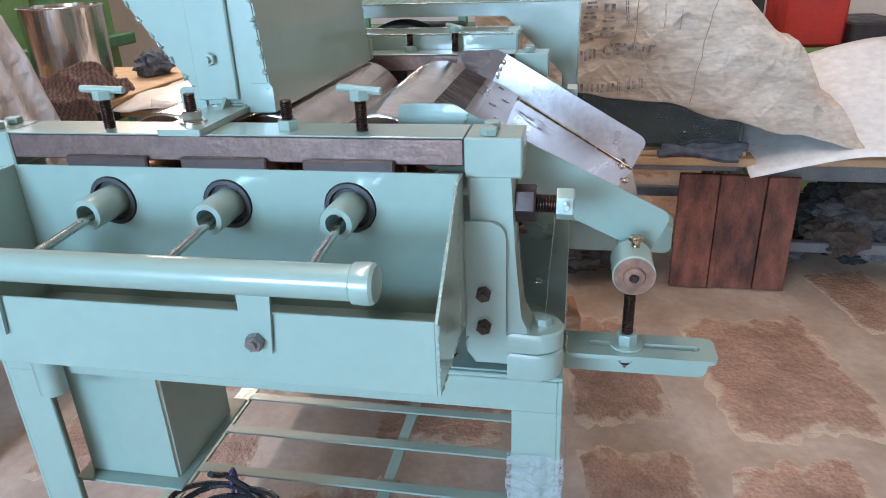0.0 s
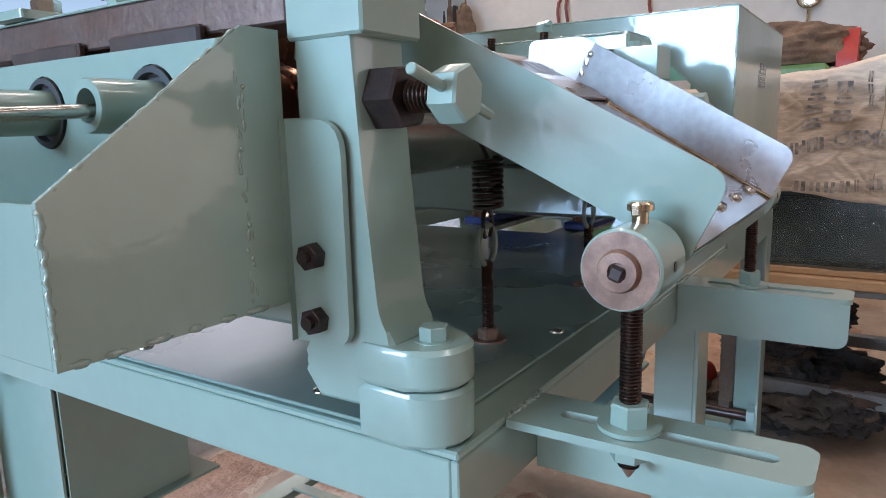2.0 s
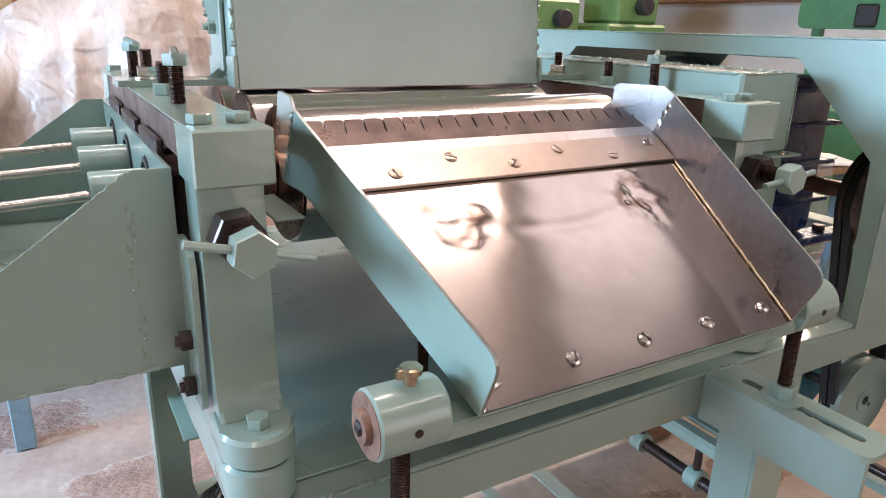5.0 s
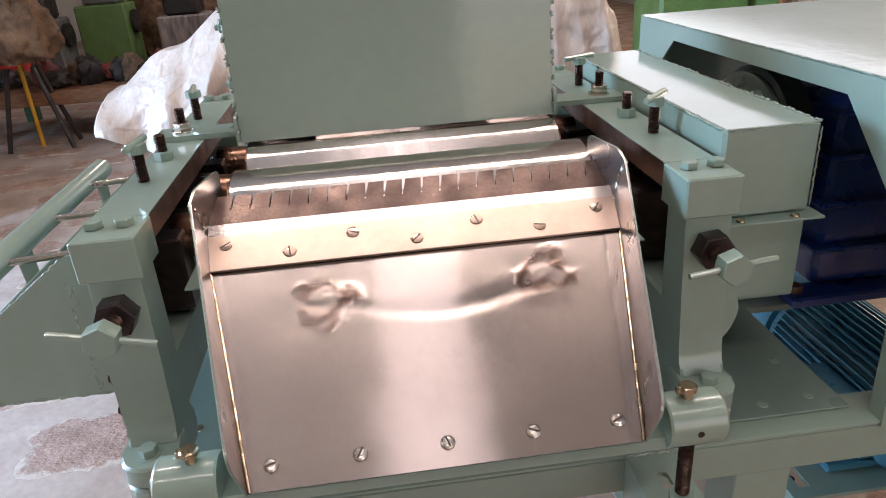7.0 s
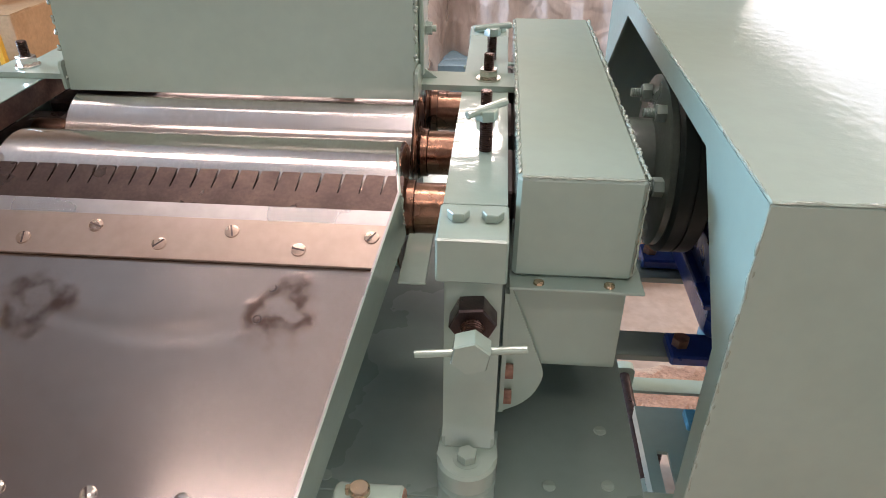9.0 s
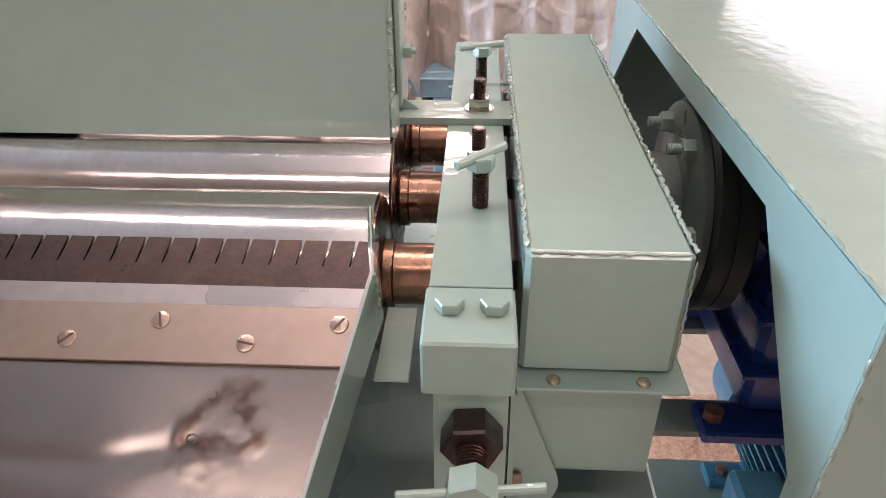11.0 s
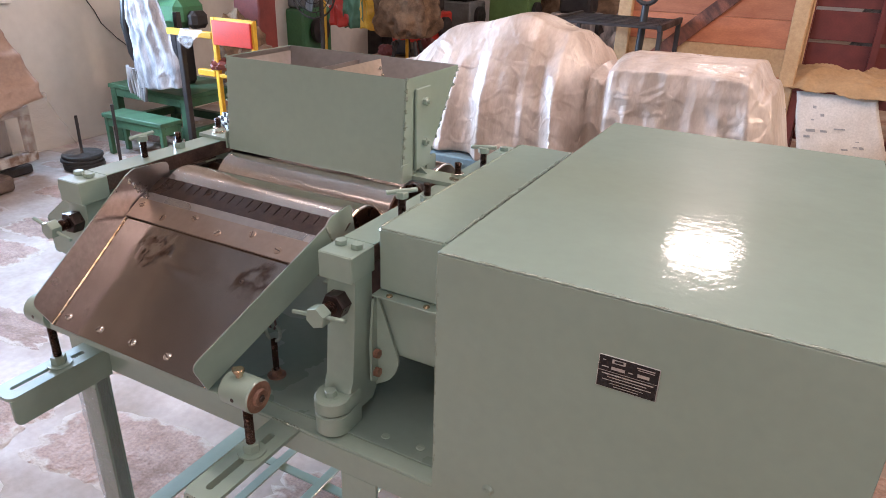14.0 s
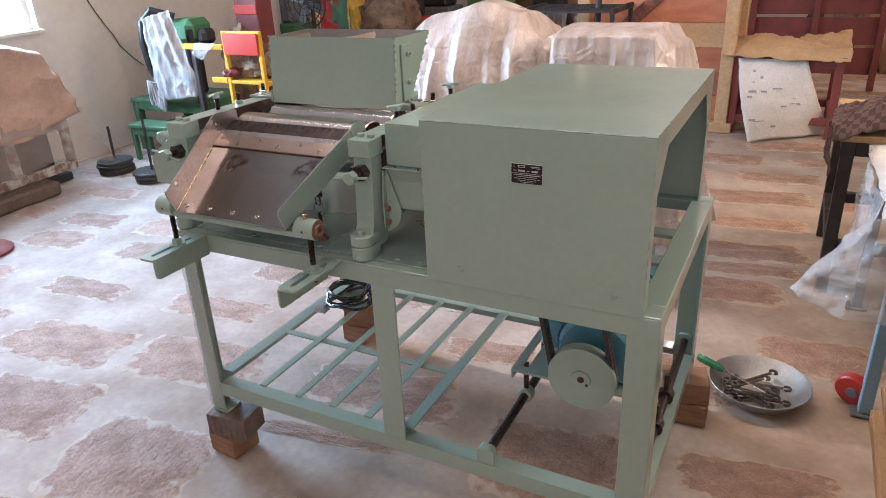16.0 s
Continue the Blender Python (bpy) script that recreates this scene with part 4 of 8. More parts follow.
bm = B()
prism(bm, rounded([(0.067, 0.842), (0.067, 0.985), (0.112, 0.985), (0.112, 0.842)], {0: 0.014, 1: 0.022}), "x", -0.0175, -0.0125)
brk = part("bracket", bm, PAINT, trough)
bm = B()
prism(bm, [(-0.0175, 0.112), (-0.0175, 0.1125), (TX - 0.002, 0.1128), (TX - 0.002, 0.1122)], "z", 0.842, 0.985)
part("gusset", bm, PAINT, trough)
for z in (0.858, 0.900):
    bm = B()
    hexa(bm, (-0.0175, 0.092, z), (-1, 0, 0), 0.0155, 0.009, 0.3)
    rod(bm, (-0.0265, 0.092, z), (-0.030, 0.092, z), 0.0045, 12)
    part("bolt", bm, BLACKSTEEL, brk, "dark bracket bolt")
for yc in (CY - 0.146, CY, CY + 0.146):
    bm = B()
    spun(bm, (TX + 0.006, yc, 0.998), (-1, 0, 0), [(0, 0.0285), (0.008, 0.0285), (0.0085, 0.024), (0.002, 0.0235), (0.002, 0)], 32)
    part("seal_ring", bm, RUBBER, trough, "black seal ring")
    bm = B()
    spun(bm, (TX + 0.004, yc, 0.998), (-1, 0, 0), [(0, 0.0185), (0.052, 0.0185), (0.054, 0.0175), (0.054, 0.0115), (0.02, 0.011), (0.02, 0)], 32)
    part("sleeve", bm, PAINT, trough)
    bm = B()
    rod(bm, (TX - 0.016, yc - 0.001, 0.996), (-0.182, yc - 0.006, 0.990), 0.0048, 14)
    part("cooling_tube", bm, BRIGHT, trough, "thin bright cooling tube")
bm = B()
rod(bm, (-0.182, 0.172, 0.990), (-0.182, 0.62, 0.990), 0.0165, 32, 0.002)
hp = part("header_pipe", bm, PAINT, trough)
bm = B()
spun(bm, (-0.182, 0.186, 0.990), (0, -1, 0), [(0, 0.0168), (0.002, 0.0190), (0.014, 0.0196), (0.019, 0.0190), (0.022, 0.0165), (0.0225, 0)], 32)
part("pipe_cap", bm, PAINT, hp)
for y in (0.29, 0.585):
    bm = B()
    prism(bm, [(y - 0.022, 0.99), (y - 0.014, 0.905), (y + 0.014, 0.905), (y + 0.014, 0.99)], "x", -0.1765, -0.1725)
    st = part("pipe_bracket", bm, PAINT, trough)
    bm = B()
    hexa(bm, (-0.1766, y, 0.92), (-1, 0, 0), 0.016, 0.009, 0.2)
    rod(bm, (-0.1856, y, 0.92), (-0.189, y, 0.92), 0.0045, 12)
    part("bolt", bm, ZINC, st, "dull zinc bolt and nut")

# drain hood and sheet-metal channel under the left end
hood = new("switch_hood")
hood.parent = mill
sheet("hood_side", [(0.055, 0.592, 0.728), (0.055, 0.742, 0.728), (0.055, 0.742, 0.505), (0.055, 0.592, 0.505)], 0.003, PAINT, hood)
sheet("hood_face", [(0.058, 0.592, 0.728), (0.058, 0.592, 0.505), (0.222, 0.592, 0.505), (0.222, 0.592, 0.728)], 0.003, PAINT, hood)
sheet("hood_back", [(0.058, 0.742, 0.728), (0.222, 0.742, 0.728), (0.222, 0.742, 0.505), (0.058, 0.742, 0.505)], 0.003, PAINT, hood)
boxed("hood_flange", hood, PAINT, 0.03, 0.262, 0.575, 0.76, 0.4995, 0.5035, 0.001)
bm = B()
rod(bm, (-0.015, 0.70, 0.708), (-0.015, 0.70, 0.778), 0.018, 24)
part("drain_spout", bm, PAINT, mill)

# ---- gear cover on the right housing ----
gear = new("gear_cover")
gear.parent = mill
bm = B()
box(bm, 0.650, 0.761, 0.112, 0.657, 1.001, 1.1055, 0.004, 2)
part("upper_cover", bm, PAINT, gear)
seam(gear, (0.761, 0.115, 1.1045), (0.761, 0.655, 1.1045), 0.0028, 0.008)
seam(gear, (0.651, 0.12, 1.1045), (0.651, 0.655, 1.1045), 0.0025, 0.011)
seam(gear, (0.653, 0.113, 1.105), (0.759, 0.113, 1.105), 0.0012, 0.009)
seam(gear, (0.761, 0.113, 1.008), (0.761, 0.113, 1.10), 0.0015, 0.009)
bm = B()
box(bm, 0.648, 0.770, 0.094, 0.672, 0.9975, 1.0008, 0.0008, 1)
part("flange", bm, PAINT, gear)
for x in (0.675, 0.739):
    bm = B()
    spun(bm, (x, 0.103, 1.001), (0, 0, 1), [(0, 0.0052), (0.0018, 0.0048), (0.0026, 0.003), (0.0026, 0)], 14)
    part("flange_screw", bm, BRASSY, gear)
bm = B()
prism(bm, rounded([(0.114, 0.887), (0.650, 0.887), (0.650, 0.997), (0.114, 0.997)], {0: 0.012, 1: 0.012}), "x", 0.651, 0.758)
part("lower_cover", bm, PAINT, gear)
bm = B()
prism(bm, rounded([(0.645, 0.828), (0.645, 0.99), (0.652, 0.99), (0.690, 0.885), (0.678, 0.848)], {3: 0.012, 4: 0.02}), "y", 0.106, 0.110)
prism(bm, rounded([(0.099, 0.990), (0.090, 0.92), (0.090, 0.845), (0.112, 0.83), (0.14, 0.845), (0.14, 0.99)], {1: 0.02, 3: 0.02}), "x", 0.6452, 0.6495)
tb = part("cover_bracket", bm, PAINT, gear)
for z in (0.858, 0.893):
    bm = B()
    hexa(bm, (0.6496, 0.100, z), (1, 0, 0), 0.0145, 0.008, 0.5)
    part("bolt", bm, BARED, tb, "brownish bolt head")

# ---- drive: coupling, gear unit, motor, belt ----
bm = B()
spun(bm, (0.832, CY, 1.0), (1, 0, 0), [(0, 0.050), (0.0, 0.108), (0.004, 0.114), (0.018, 0.114), (0.0185, 0.112), (0.0205, 0.112), (0.021, 0.114), (0.038, 0.114), (0.042, 0.108), (0.042, 0.05), (0.065, 0.05)], 56)
cp = part("coupling", bm, DARKGREEN, mill, "dark green flange coupling with pale bolts")
bm = B()
spun(bm, (0.762, CY, 1.0), (1, 0, 0), [(0, 0.028), (0.010, 0.028), (0.0105, 0.044), (0.016, 0.044), (0.0165, 0.051), (0.018, 0.053), (0.056, 0.053), (0.058, 0.058), (0.0605, 0.102), (0.062, 0.106), (0.0695, 0.106)], 56)
hub = part("coupling_hub", bm, HUBSHADED, cp, "glossy grey-green coupling hub")
bm = B()
hexa(bm, (0.800, CY - 0.0522, 1.006), (0, -1, 0.1), 0.014, 0.007, 0.3)
part("set_screw", bm, PAINT_SHADED, cp)
for k in range(6):
    a = radians(4 + 60 * k)
    y, z = CY - 0.086 * math.cos(a), 1.0 + 0.086 * math.sin(a)
    bm = B()
    hexa(bm, (0.823, y, z), (-1, 0, 0), 0.020, 0.013, 0.3 * k)
    thread(bm, (0.810, y, z), (0.797, y, z), 0.0058, 0.002, 12)
    part("coupling_bolt", bm, PAINT_SHADED, cp)
bm = B()
box(bm, 0.90, 1.13, 0.275, 0.495, 0.796, 1.085, 0.02, 3)
gu = part("gear_unit", bm, NAVY, mill, "navy blue ribbed worm gear unit")
for z in (0.86, 0.93, 1.0, 1.06):
    boxed("rib", gu, NAVY, 0.888, 1.142, 0.262, 0.508, z, z + 0.008, 0.002)
for y in (0.25, 0.47):
    boxed("mounting_foot", gu, NAVY, 0.86, 1.17, y, y + 0.05, 0.7795, 0.7955, 0.003)
bm = B()
spun(bm, (0.90, CY, 1.0), (-1, 0, 0), [(0, 0.075), (0.018, 0.07), (0.02, 0.05), (0.03, 0.05)], 36)
part("bearing_flange", bm, NAVY, gu)
bm = B()
rod(bm, (1.07, 0.262, 0.90), (1.07, 0.09, 0.90), 0.014, 20)
part("input_shaft", bm, BARED, gu)
bm = B()
spun(bm, (1.07, 0.155, 0.90), (0, -1, 0), [(0, 0.075), (0.004, 0.085), (0.012, 0.078), (0.016, 0.078), (0.024, 0.085), (0.036, 0.085), (0.036, 0.03), (0.05, 0.028)], 48)
part("driven_pulley", bm, DARKBAR, gu, "dark cast pulley")
for x, y in ((0.875, 0.275), (0.875, 0.495), (1.155, 0.275), (1.155, 0.495)):
    bm = B()
    hexa(bm, (x, y, 0.7952), (0, 0, 1), 0.019, 0.012, 0.1)
    part("unit_bolt", bm, BARED, gu)
# motor hung on two rods
MX, MZ = 1.150, 0.507
motor = new("motor")
motor.parent = mill
bm = B()
spun(bm, (MX, 0.235, MZ), (0, 1, 0), [(0, 0.05), (0.004, 0.09), (0.03, 0.102), (0.032, 0.092), (0.33, 0.092), (0.332, 0.101), (0.345, 0.101), (0.346, 0.094), (0.352, 0.094), (0.353, 0.108), (0.44, 0.106), (0.462, 0.088), (0.464, 0)], 48)
body = part("motor_body", bm, MOTOR, motor, "light blue finned motor body")
bm = B()
box(bm, 0.090, 0.109, 0.268, 0.566, -0.0016, 0.0016)
fin = part("cooling_fin", bm, MOTOR, body)
for k in range(-13, 28):
    if k > -13:
        fin = new("cooling_fin", fin.data)
        fin.parent = body
    fin.matrix_local = Matrix.Translation((MX, 0, MZ)) @ Matrix.Rotation(-2 * math.pi * k / 48, 4, "Y")
for y in (0.29, 0.50):
    boxed("motor_foot", motor, MOTOR, MX - 0.145, MX + 0.100, y, y + 0.045, 0.403, 0.418, 0.003)
    boxed("foot_web", motor, MOTOR, MX - 0.085, MX + 0.085, y + 0.004, y + 0.041, 0.418, 0.47, 0.004)
bm = B()
box(bm, MX - 0.165, MX - 0.088, 0.30, 0.42, MZ - 0.045, MZ + 0.045, 0.008, 2)
part("terminal_box", bm, MOTOR, motor)
for x in (MX - 0.118, MX + 0.092):
    for y in (0.312, 0.522):
        bm = B()
        hexa(bm, (x, y, 0.418), (0, 0, 1), 0.017, 0.011, 0.4)
        part("motor_bolt", bm, BARED, motor)
bm = B()
framed(bm, [(0.920, 0.245), (MX + 0.11, 0.245), (MX + 0.11, 0.56), (0.920, 0.56)], [(0.942, 0.27), (0.962, 0.27), (0.962, 0.45), (0.942, 0.45)], "z", 0.394, 0.402)
box(bm, 0.920, 0.926, 0.245, 0.56, 0.372, 0.394, 0.001, 1)
part("motor_plate", bm, PAINT, motor, "slotted motor base plate")
bm = B()
spun(bm, (MX, 0.160, MZ), (0, -1, 0), [(0, 0.045), (0.001, 0.080), (0.006, 0.0835), (0.012, 0.074), (0.018, 0.074), (0.024, 0.0835), (0.038, 0.0835), (0.0385, 0.0825), (0.0385, 0.024), (0.041, 0.023), (0.041, 0.009), (0.039, 0.008), (0.039, 0)], 56)
pul = part("pulley", bm, PAINT, motor, "painted disc pulley")
bm = B()
rod(bm, (MX, 0.24, MZ), (MX, 0.118, MZ), 0.0085, 16)
rod(bm, (MX + 0.015, 0.1205, MZ - 0.012), (MX + 0.015, 0.118, MZ - 0.012), 0.004, 10)
part("shaft_end", bm, BLACKSTEEL, pul)
bm = B()
for yb in (0.1365, 0.1525):
    pts = []
    r1, r2, c1, c2 = 0.080, 0.082, Vector((MX, MZ)), Vector((1.07, 0.90))
    dd = (c2 - c1).normalized()
    nn = Vector((-dd.y, dd.x))
    a0 = math.atan2(nn.y, nn.x)
    loop = [c2 + r2 * Vector((math.cos(a0 - math.pi * k / 16), math.sin(a0 - math.pi * k / 16))) for k in range(17)]
    loop += [c1 + r1 * Vector((math.cos(a0 + math.pi - math.pi * k / 16), math.sin(a0 + math.pi - math.pi * k / 16))) for k in range(17)]
    n = len(loop)
    ins = []
    for p in loop:
        c = c2 if (p - c2).length < (p - c1).length else c1
        ins.append(c + (p - c) * 0.87)
    framed(bm, [tuple(p) for p in loop], [tuple(p) for p in ins], "y", yb - 0.0065, yb + 0.0065)
part("drive_belt", bm, RUBBER, mill, "pair of black V-belts")
for x, z, y0, y1 in ((0.945, 0.290, 0.0, D), (1.306, 0.290, 0.0, D)):
    bm = B()
    rod(bm, (x, y0 + 0.012, z), (x, y1 - 0.012, z), 0.0125, 20, 0.002)
    rd = part("hinge_rod", bm, BLACKSTEEL, mill, "dark steel hinge rod")
    for y in (0.014, D - 0.014):
        bm = B()
        prism(bm, rounded([(x - 0.022, 0.2685), (x - 0.022, z + 0.026), (x + 0.022, z + 0.026), (x + 0.022, 0.2685)], {1: 0.016, 2: 0.016}), "y", y - 0.011, y + 0.011)
        part("rod_lug", bm, PAINT, rd)
    for y in (0.30, 0.45):
        bm = B()
        spun(bm, (x, y - 0.016, z), (0, 1, 0), [(0, 0.012), (0, 0.021), (0.002, 0.0225), (0.030, 0.0225), (0.032, 0.021), (0.032, 0.012)], 28)
        part("rod_collar", bm, PAINT if x < 1 else BLACKSTEEL, rd)
        bm = B()
        rod(bm, (x, y, z + 0.02), (x, y, 0.394 if x < 1 else 0.36), 0.008, 12)
        part("rod_pin", bm, BLACKSTEEL, rd)

# ---- belt guard ----
GX0, GX1, GY0, GY1, GZ = 0.812, 1.305, -0.0035, 0.772, 1.151
guard = new("belt_guard")
guard.parent = mill
bm = B()
box(bm, GX0, GX1, GY0, GY1, GZ - 0.003, GZ, 0.0012, 2)
part("top_panel", bm, PAINT, guard)
bm = B()
box(bm, GX0, GX1, GY0, GY0 + 0.003, TOP - 0.006, GZ - 0.0031, 0.001, 1)
part("front_panel", bm, PAINT, guard)
bm = B()
box(bm, GX0, GX1, GY1 - 0.003, GY1, TOP + 0.0005, GZ - 0.0031, 0.001, 1)
part("back_panel", bm, PAINT, guard)


def arch(name, x, inner):
    """A side panel of the guard, cut out by a six-cornered opening that reaches the table."""
    g0, g1, zb, zt = GY0 + 0.0031, GY1 - 0.0031, TOP + 0.0005, GZ - 0.0031
    outer = [(g0, zb), (g0, inner[1][1]), (g0, zt), (g1, zt), (g1, inner[4][1]), (g1, zb)]
    bm = B()
    o = [[bm.verts.new((xx, y, z)) for y, z in outer] for xx in (x, x + 0.003)]
    i = [[bm.verts.new((xx, y, z)) for y, z in inner] for xx in (x, x + 0.003)]
    for k in range(5):
        bm.faces.new((o[0][k], o[0][k + 1], i[0][k + 1], i[0][k]))
        bm.faces.new((o[1][k], i[1][k], i[1][k + 1], o[1][k + 1]))
        bm.faces.new((o[0][k], o[1][k], o[1][k + 1], o[0][k + 1]))
        bm.faces.new((i[0][k], i[0][k + 1], i[1][k + 1], i[1][k]))
    for k in (0, 5):
        bm.faces.new((o[0][k], i[0][k], i[1][k], o[1][k]))
    return part(name, bm, PAINT, guard, smooth=10)


arch("left_panel", GX0 + 0.0005, [(0.020, TOP + 0.0005), (0.026, 0.998), (0.152, 1.122), (0.618, 1.122), (0.742, 1.01), (0.750, TOP + 0.0005)])
arch("right_panel", GX1 - 0.0035, [(0.036, TOP + 0.0005), (0.042, 1.02), (0.125, 1.105), (0.655, 1.105), (0.735, 1.0), (0.735, TOP + 0.0005)])
seam(guard, (GX0 + 0.001, GY0 + 0.001, 0.80), (GX0 + 0.001, GY0 + 0.001, GZ - 0.002), 0.0014, 0.03)
seam(guard, (GX0 + 0.001, GY0 + 0.002, GZ - 0.001), (GX0 + 0.001, GY1 - 0.002, GZ - 0.001), 0.0014, 0.025)
seam(guard, (GX1 - 0.001, GY0 + 0.001, GZ - 0.001), (GX1 - 0.001, GY1 - 0.002, GZ - 0.001), 0.0013, 0.03)
seam(guard, (GX0 + 0.004, GY0 + 0.001, GZ - 0.0012), (GX1 - 0.004, GY0 + 0.001, GZ - 0.0012), 0.0013, 0.03)
seam(guard, (GX1 - 0.001, GY0 + 0.001, 0.80), (GX1 - 0.001, GY0 + 0.001, GZ - 0.002), 0.0012, 0.03)
rr = random.Random(41)
for k in range(16):
    dab(guard, (GX0 + 0.001 + rr.uniform(-0.001, 0.002), GY0 + 0.001, rr.uniform(0.82, GZ - 0.01)), 0.0016, 0.0014, rr.uniform(0.003, 0.008), k + 50.0)
for k in range(22):
    dab(guard, (rr.uniform(GX0 + 0.01, GX1 - 0.01), GY0 + 0.002, GZ - 0.0006), rr.uniform(0.004, 0.012), 0.0016, 0.0010, k + 70.0)
for x in (0.899, 1.243):
    bm = B()
    spun(bm, (x, GY0, 0.815), (0, -1, 0), [(0, 0.0085), (0.001, 0.0085), (0.002, 0.0066), (0.0042, 0.005), (0.005, 0)], 18)
    n0 = len(bm.verts)
    box(bm, -0.006, 0.006, -0.0055, -0.0035, -0.0008, 0.0008)
    moved(bm, n0, Matrix.Translation((x, GY0, 0.815)) @ Matrix.Rotation(0.9, 4, "Y"))
    part("guard_screw", bm, PAINT, guard, "painted domed screw")

# rating plate with unreadable lines and fields
PLATE = mat("plate_black", (0.012, 0.012, 0.014), (0.02, 0.02, 0.023), rough=0.25, rvar=0.05, metal=0.2, scale=40)
SILVER = mat("plate_silver", (0.62, 0.62, 0.62), (0.52, 0.52, 0.53), rough=0.3, rvar=0.05, metal=0.9, scale=60)
bm = B()
box(bm, 1.0217, 1.0895, GY0 - 0.0012, GY0 - 0.0002, 1.035, 1.0772, 0.0004, 1)
np_ = part("rating_plate", bm, SILVER, mill, "black and silver rating plate with unreadable lines")
bm = B()
box(bm, 1.0227, 1.0885, GY0 - 0.0016, GY0 - 0.0013, 1.0358, 1.0565)
box(bm, 1.0227, 1.0885, GY0 - 0.0016, GY0 - 0.0013, 1.0575, 1.0764)
part("plate_field", bm, PLATE, np_, smooth=0)
bm = B()
for x0, x1, z0, z1 in ((1.037, 1.052, 1.069, 1.0742), (1.037, 1.052, 1.0605, 1.0645), (1.066, 1.079, 1.0605, 1.0645), (1.0265, 1.030, 1.0705, 1.0718), (1.0265, 1.034, 1.062, 1.0633), (1.056, 1.061, 1.062, 1.0633), (1.064, 1.084, 1.0715, 1.0728),
                       (1.066, 1.084, 1.069, 1.0700), (1.027, 1.0845, 1.0530, 1.0546), (1.034, 1.0775, 1.0495, 1.0506), (1.0285, 1.083, 1.0455, 1.0466), (1.037, 1.075, 1.0418, 1.0426), (1.042, 1.070, 1.0385, 1.0393)):
    box(bm, x0, x1, GY0 - 0.0018, GY0 - 0.00165, z0, z1)
part("plate_lines", bm, SILVER, np_, smooth=0)
bm = B()
box(bm, 1.0395, 1.0495, GY0 - 0.0020, GY0 - 0.0019, 1.0703, 1.073)
part("maker_mark", bm, PLATE, np_, smooth=0)

# ---- room ----
CEMENT = mat("floor_cement", (0.43, 0.37, 0.337), (0.295, 0.235, 0.202), rough=0.75, rvar=0.12, scale=3.4, detail=9, bump=0.003, bscale=30, contrast=0.16, fine=0.10)
STONE = mat("floor_stone", (0.42, 0.30, 0.255), (0.22, 0.148, 0.12), rough=0.8, rvar=0.1, scale=9, detail=9, bump=0.011, bscale=40, fine=0.24, rnd=0.12)


def smeared(m):
    """Cement wiped over the ragged slab edges."""
    N, L = m.node_tree.nodes, m.node_tree.links
    b = N["Principled BSDF"]
    at, no, ad, rp, mx, tc = (N.new("ShaderNode" + k) for k in ("Attribute", "TexNoise", "Math", "MapRange", "Mix", "TexCoord"))
    at.attribute_name = "edge"
    no.inputs["Scale"].default_value, no.inputs["Detail"].default_value = 16, 9
    L.new(tc.outputs["Object"], no.inputs["Vector"])
    ad.operation = "ADD"
    L.new(at.outputs["Fac"], ad.inputs[0]), L.new(no.outputs["Fac"], ad.inputs[1])
    rp.inputs[1].default_value, rp.inputs[2].default_value = 1.12, 1.26
    L.new(ad.outputs[0], rp.inputs[0])
    mx.data_type = "RGBA"
    mx.inputs[7].default_value = (0.44, 0.38, 0.335, 1)
    L.new(rp.outputs[0], mx.inputs[0])
    L.new(b.inputs["Base Color"].links[0].from_socket, mx.inputs[6])
    L.new(mx.outputs[2], b.inputs["Base Color"])


smeared(STONE)


def warm_light_tint(m, tint, share):
    """Warm light painted into the floor colour, strongest on the east side, in drifting patches."""
    N, L = m.node_tree.nodes, m.node_tree.links
    b = N["Principled BSDF"]
    ge, sp, no, ad, rp, mx = (N.new("ShaderNode" + k) for k in ("NewGeometry", "SeparateXYZ", "TexNoise", "Math", "MapRange", "Mix"))
    L.new(ge.outputs["Position"], sp.inputs[0]), L.new(ge.outputs["Position"], no.inputs["Vector"])
    no.inputs["Scale"].default_value, no.inputs["Detail"].default_value = 1.6, 9
    ad.operation = "MULTIPLY_ADD"
    ad.inputs[1].default_value = 2.6
    L.new(no.outputs["Fac"], ad.inputs[0]), L.new(sp.outputs["X"], ad.inputs[2])
    rp.interpolation_type = "SMOOTHSTEP"
    rp.inputs[1].default_value, rp.inputs[2].default_value, rp.inputs[3].default_value, rp.inputs[4].default_value = 0.9, 3.0, 0.0, share
    L.new(ad.outputs[0], rp.inputs[0])
    mx.data_type, mx.blend_type = "RGBA", "MULTIPLY"
    mx.inputs[7].default_value = (*tint, 1)
    L.new(rp.outputs[0], mx.inputs[0])
    L.new(b.inputs["Base Color"].links[0].from_socket, mx.inputs[6])
    L.new(mx.outputs[2], b.inputs["Base Color"])


warm_light_tint(CEMENT, (1.08, 0.94, 0.76), 1.0)
warm_light_tint(STONE, (1.05, 0.86, 0.66), 1.0)
PLASTER = mat("wall_plaster", (0.66, 0.62, 0.565), (0.54, 0.495, 0.44), rough=0.85, rvar=0.08, scale=1.1, detail=8, bump=0.002, bscale=22, fine=0.05)
ROOF = mat("roof_sheet", (0.40, 0.365, 0.33), (0.30, 0.268, 0.24), rough=0.7, rvar=0.1, scale=1.5, bump=0.002, bscale=10)

bm = B()
box(bm, -6.6, 5.3, -4.8, 14.4, -0.25, -0.004)
floor = solo("floor", bm, CEMENT, "pale cement floor set with rough brown stone slabs", "floor", kind="structure", smooth=0)


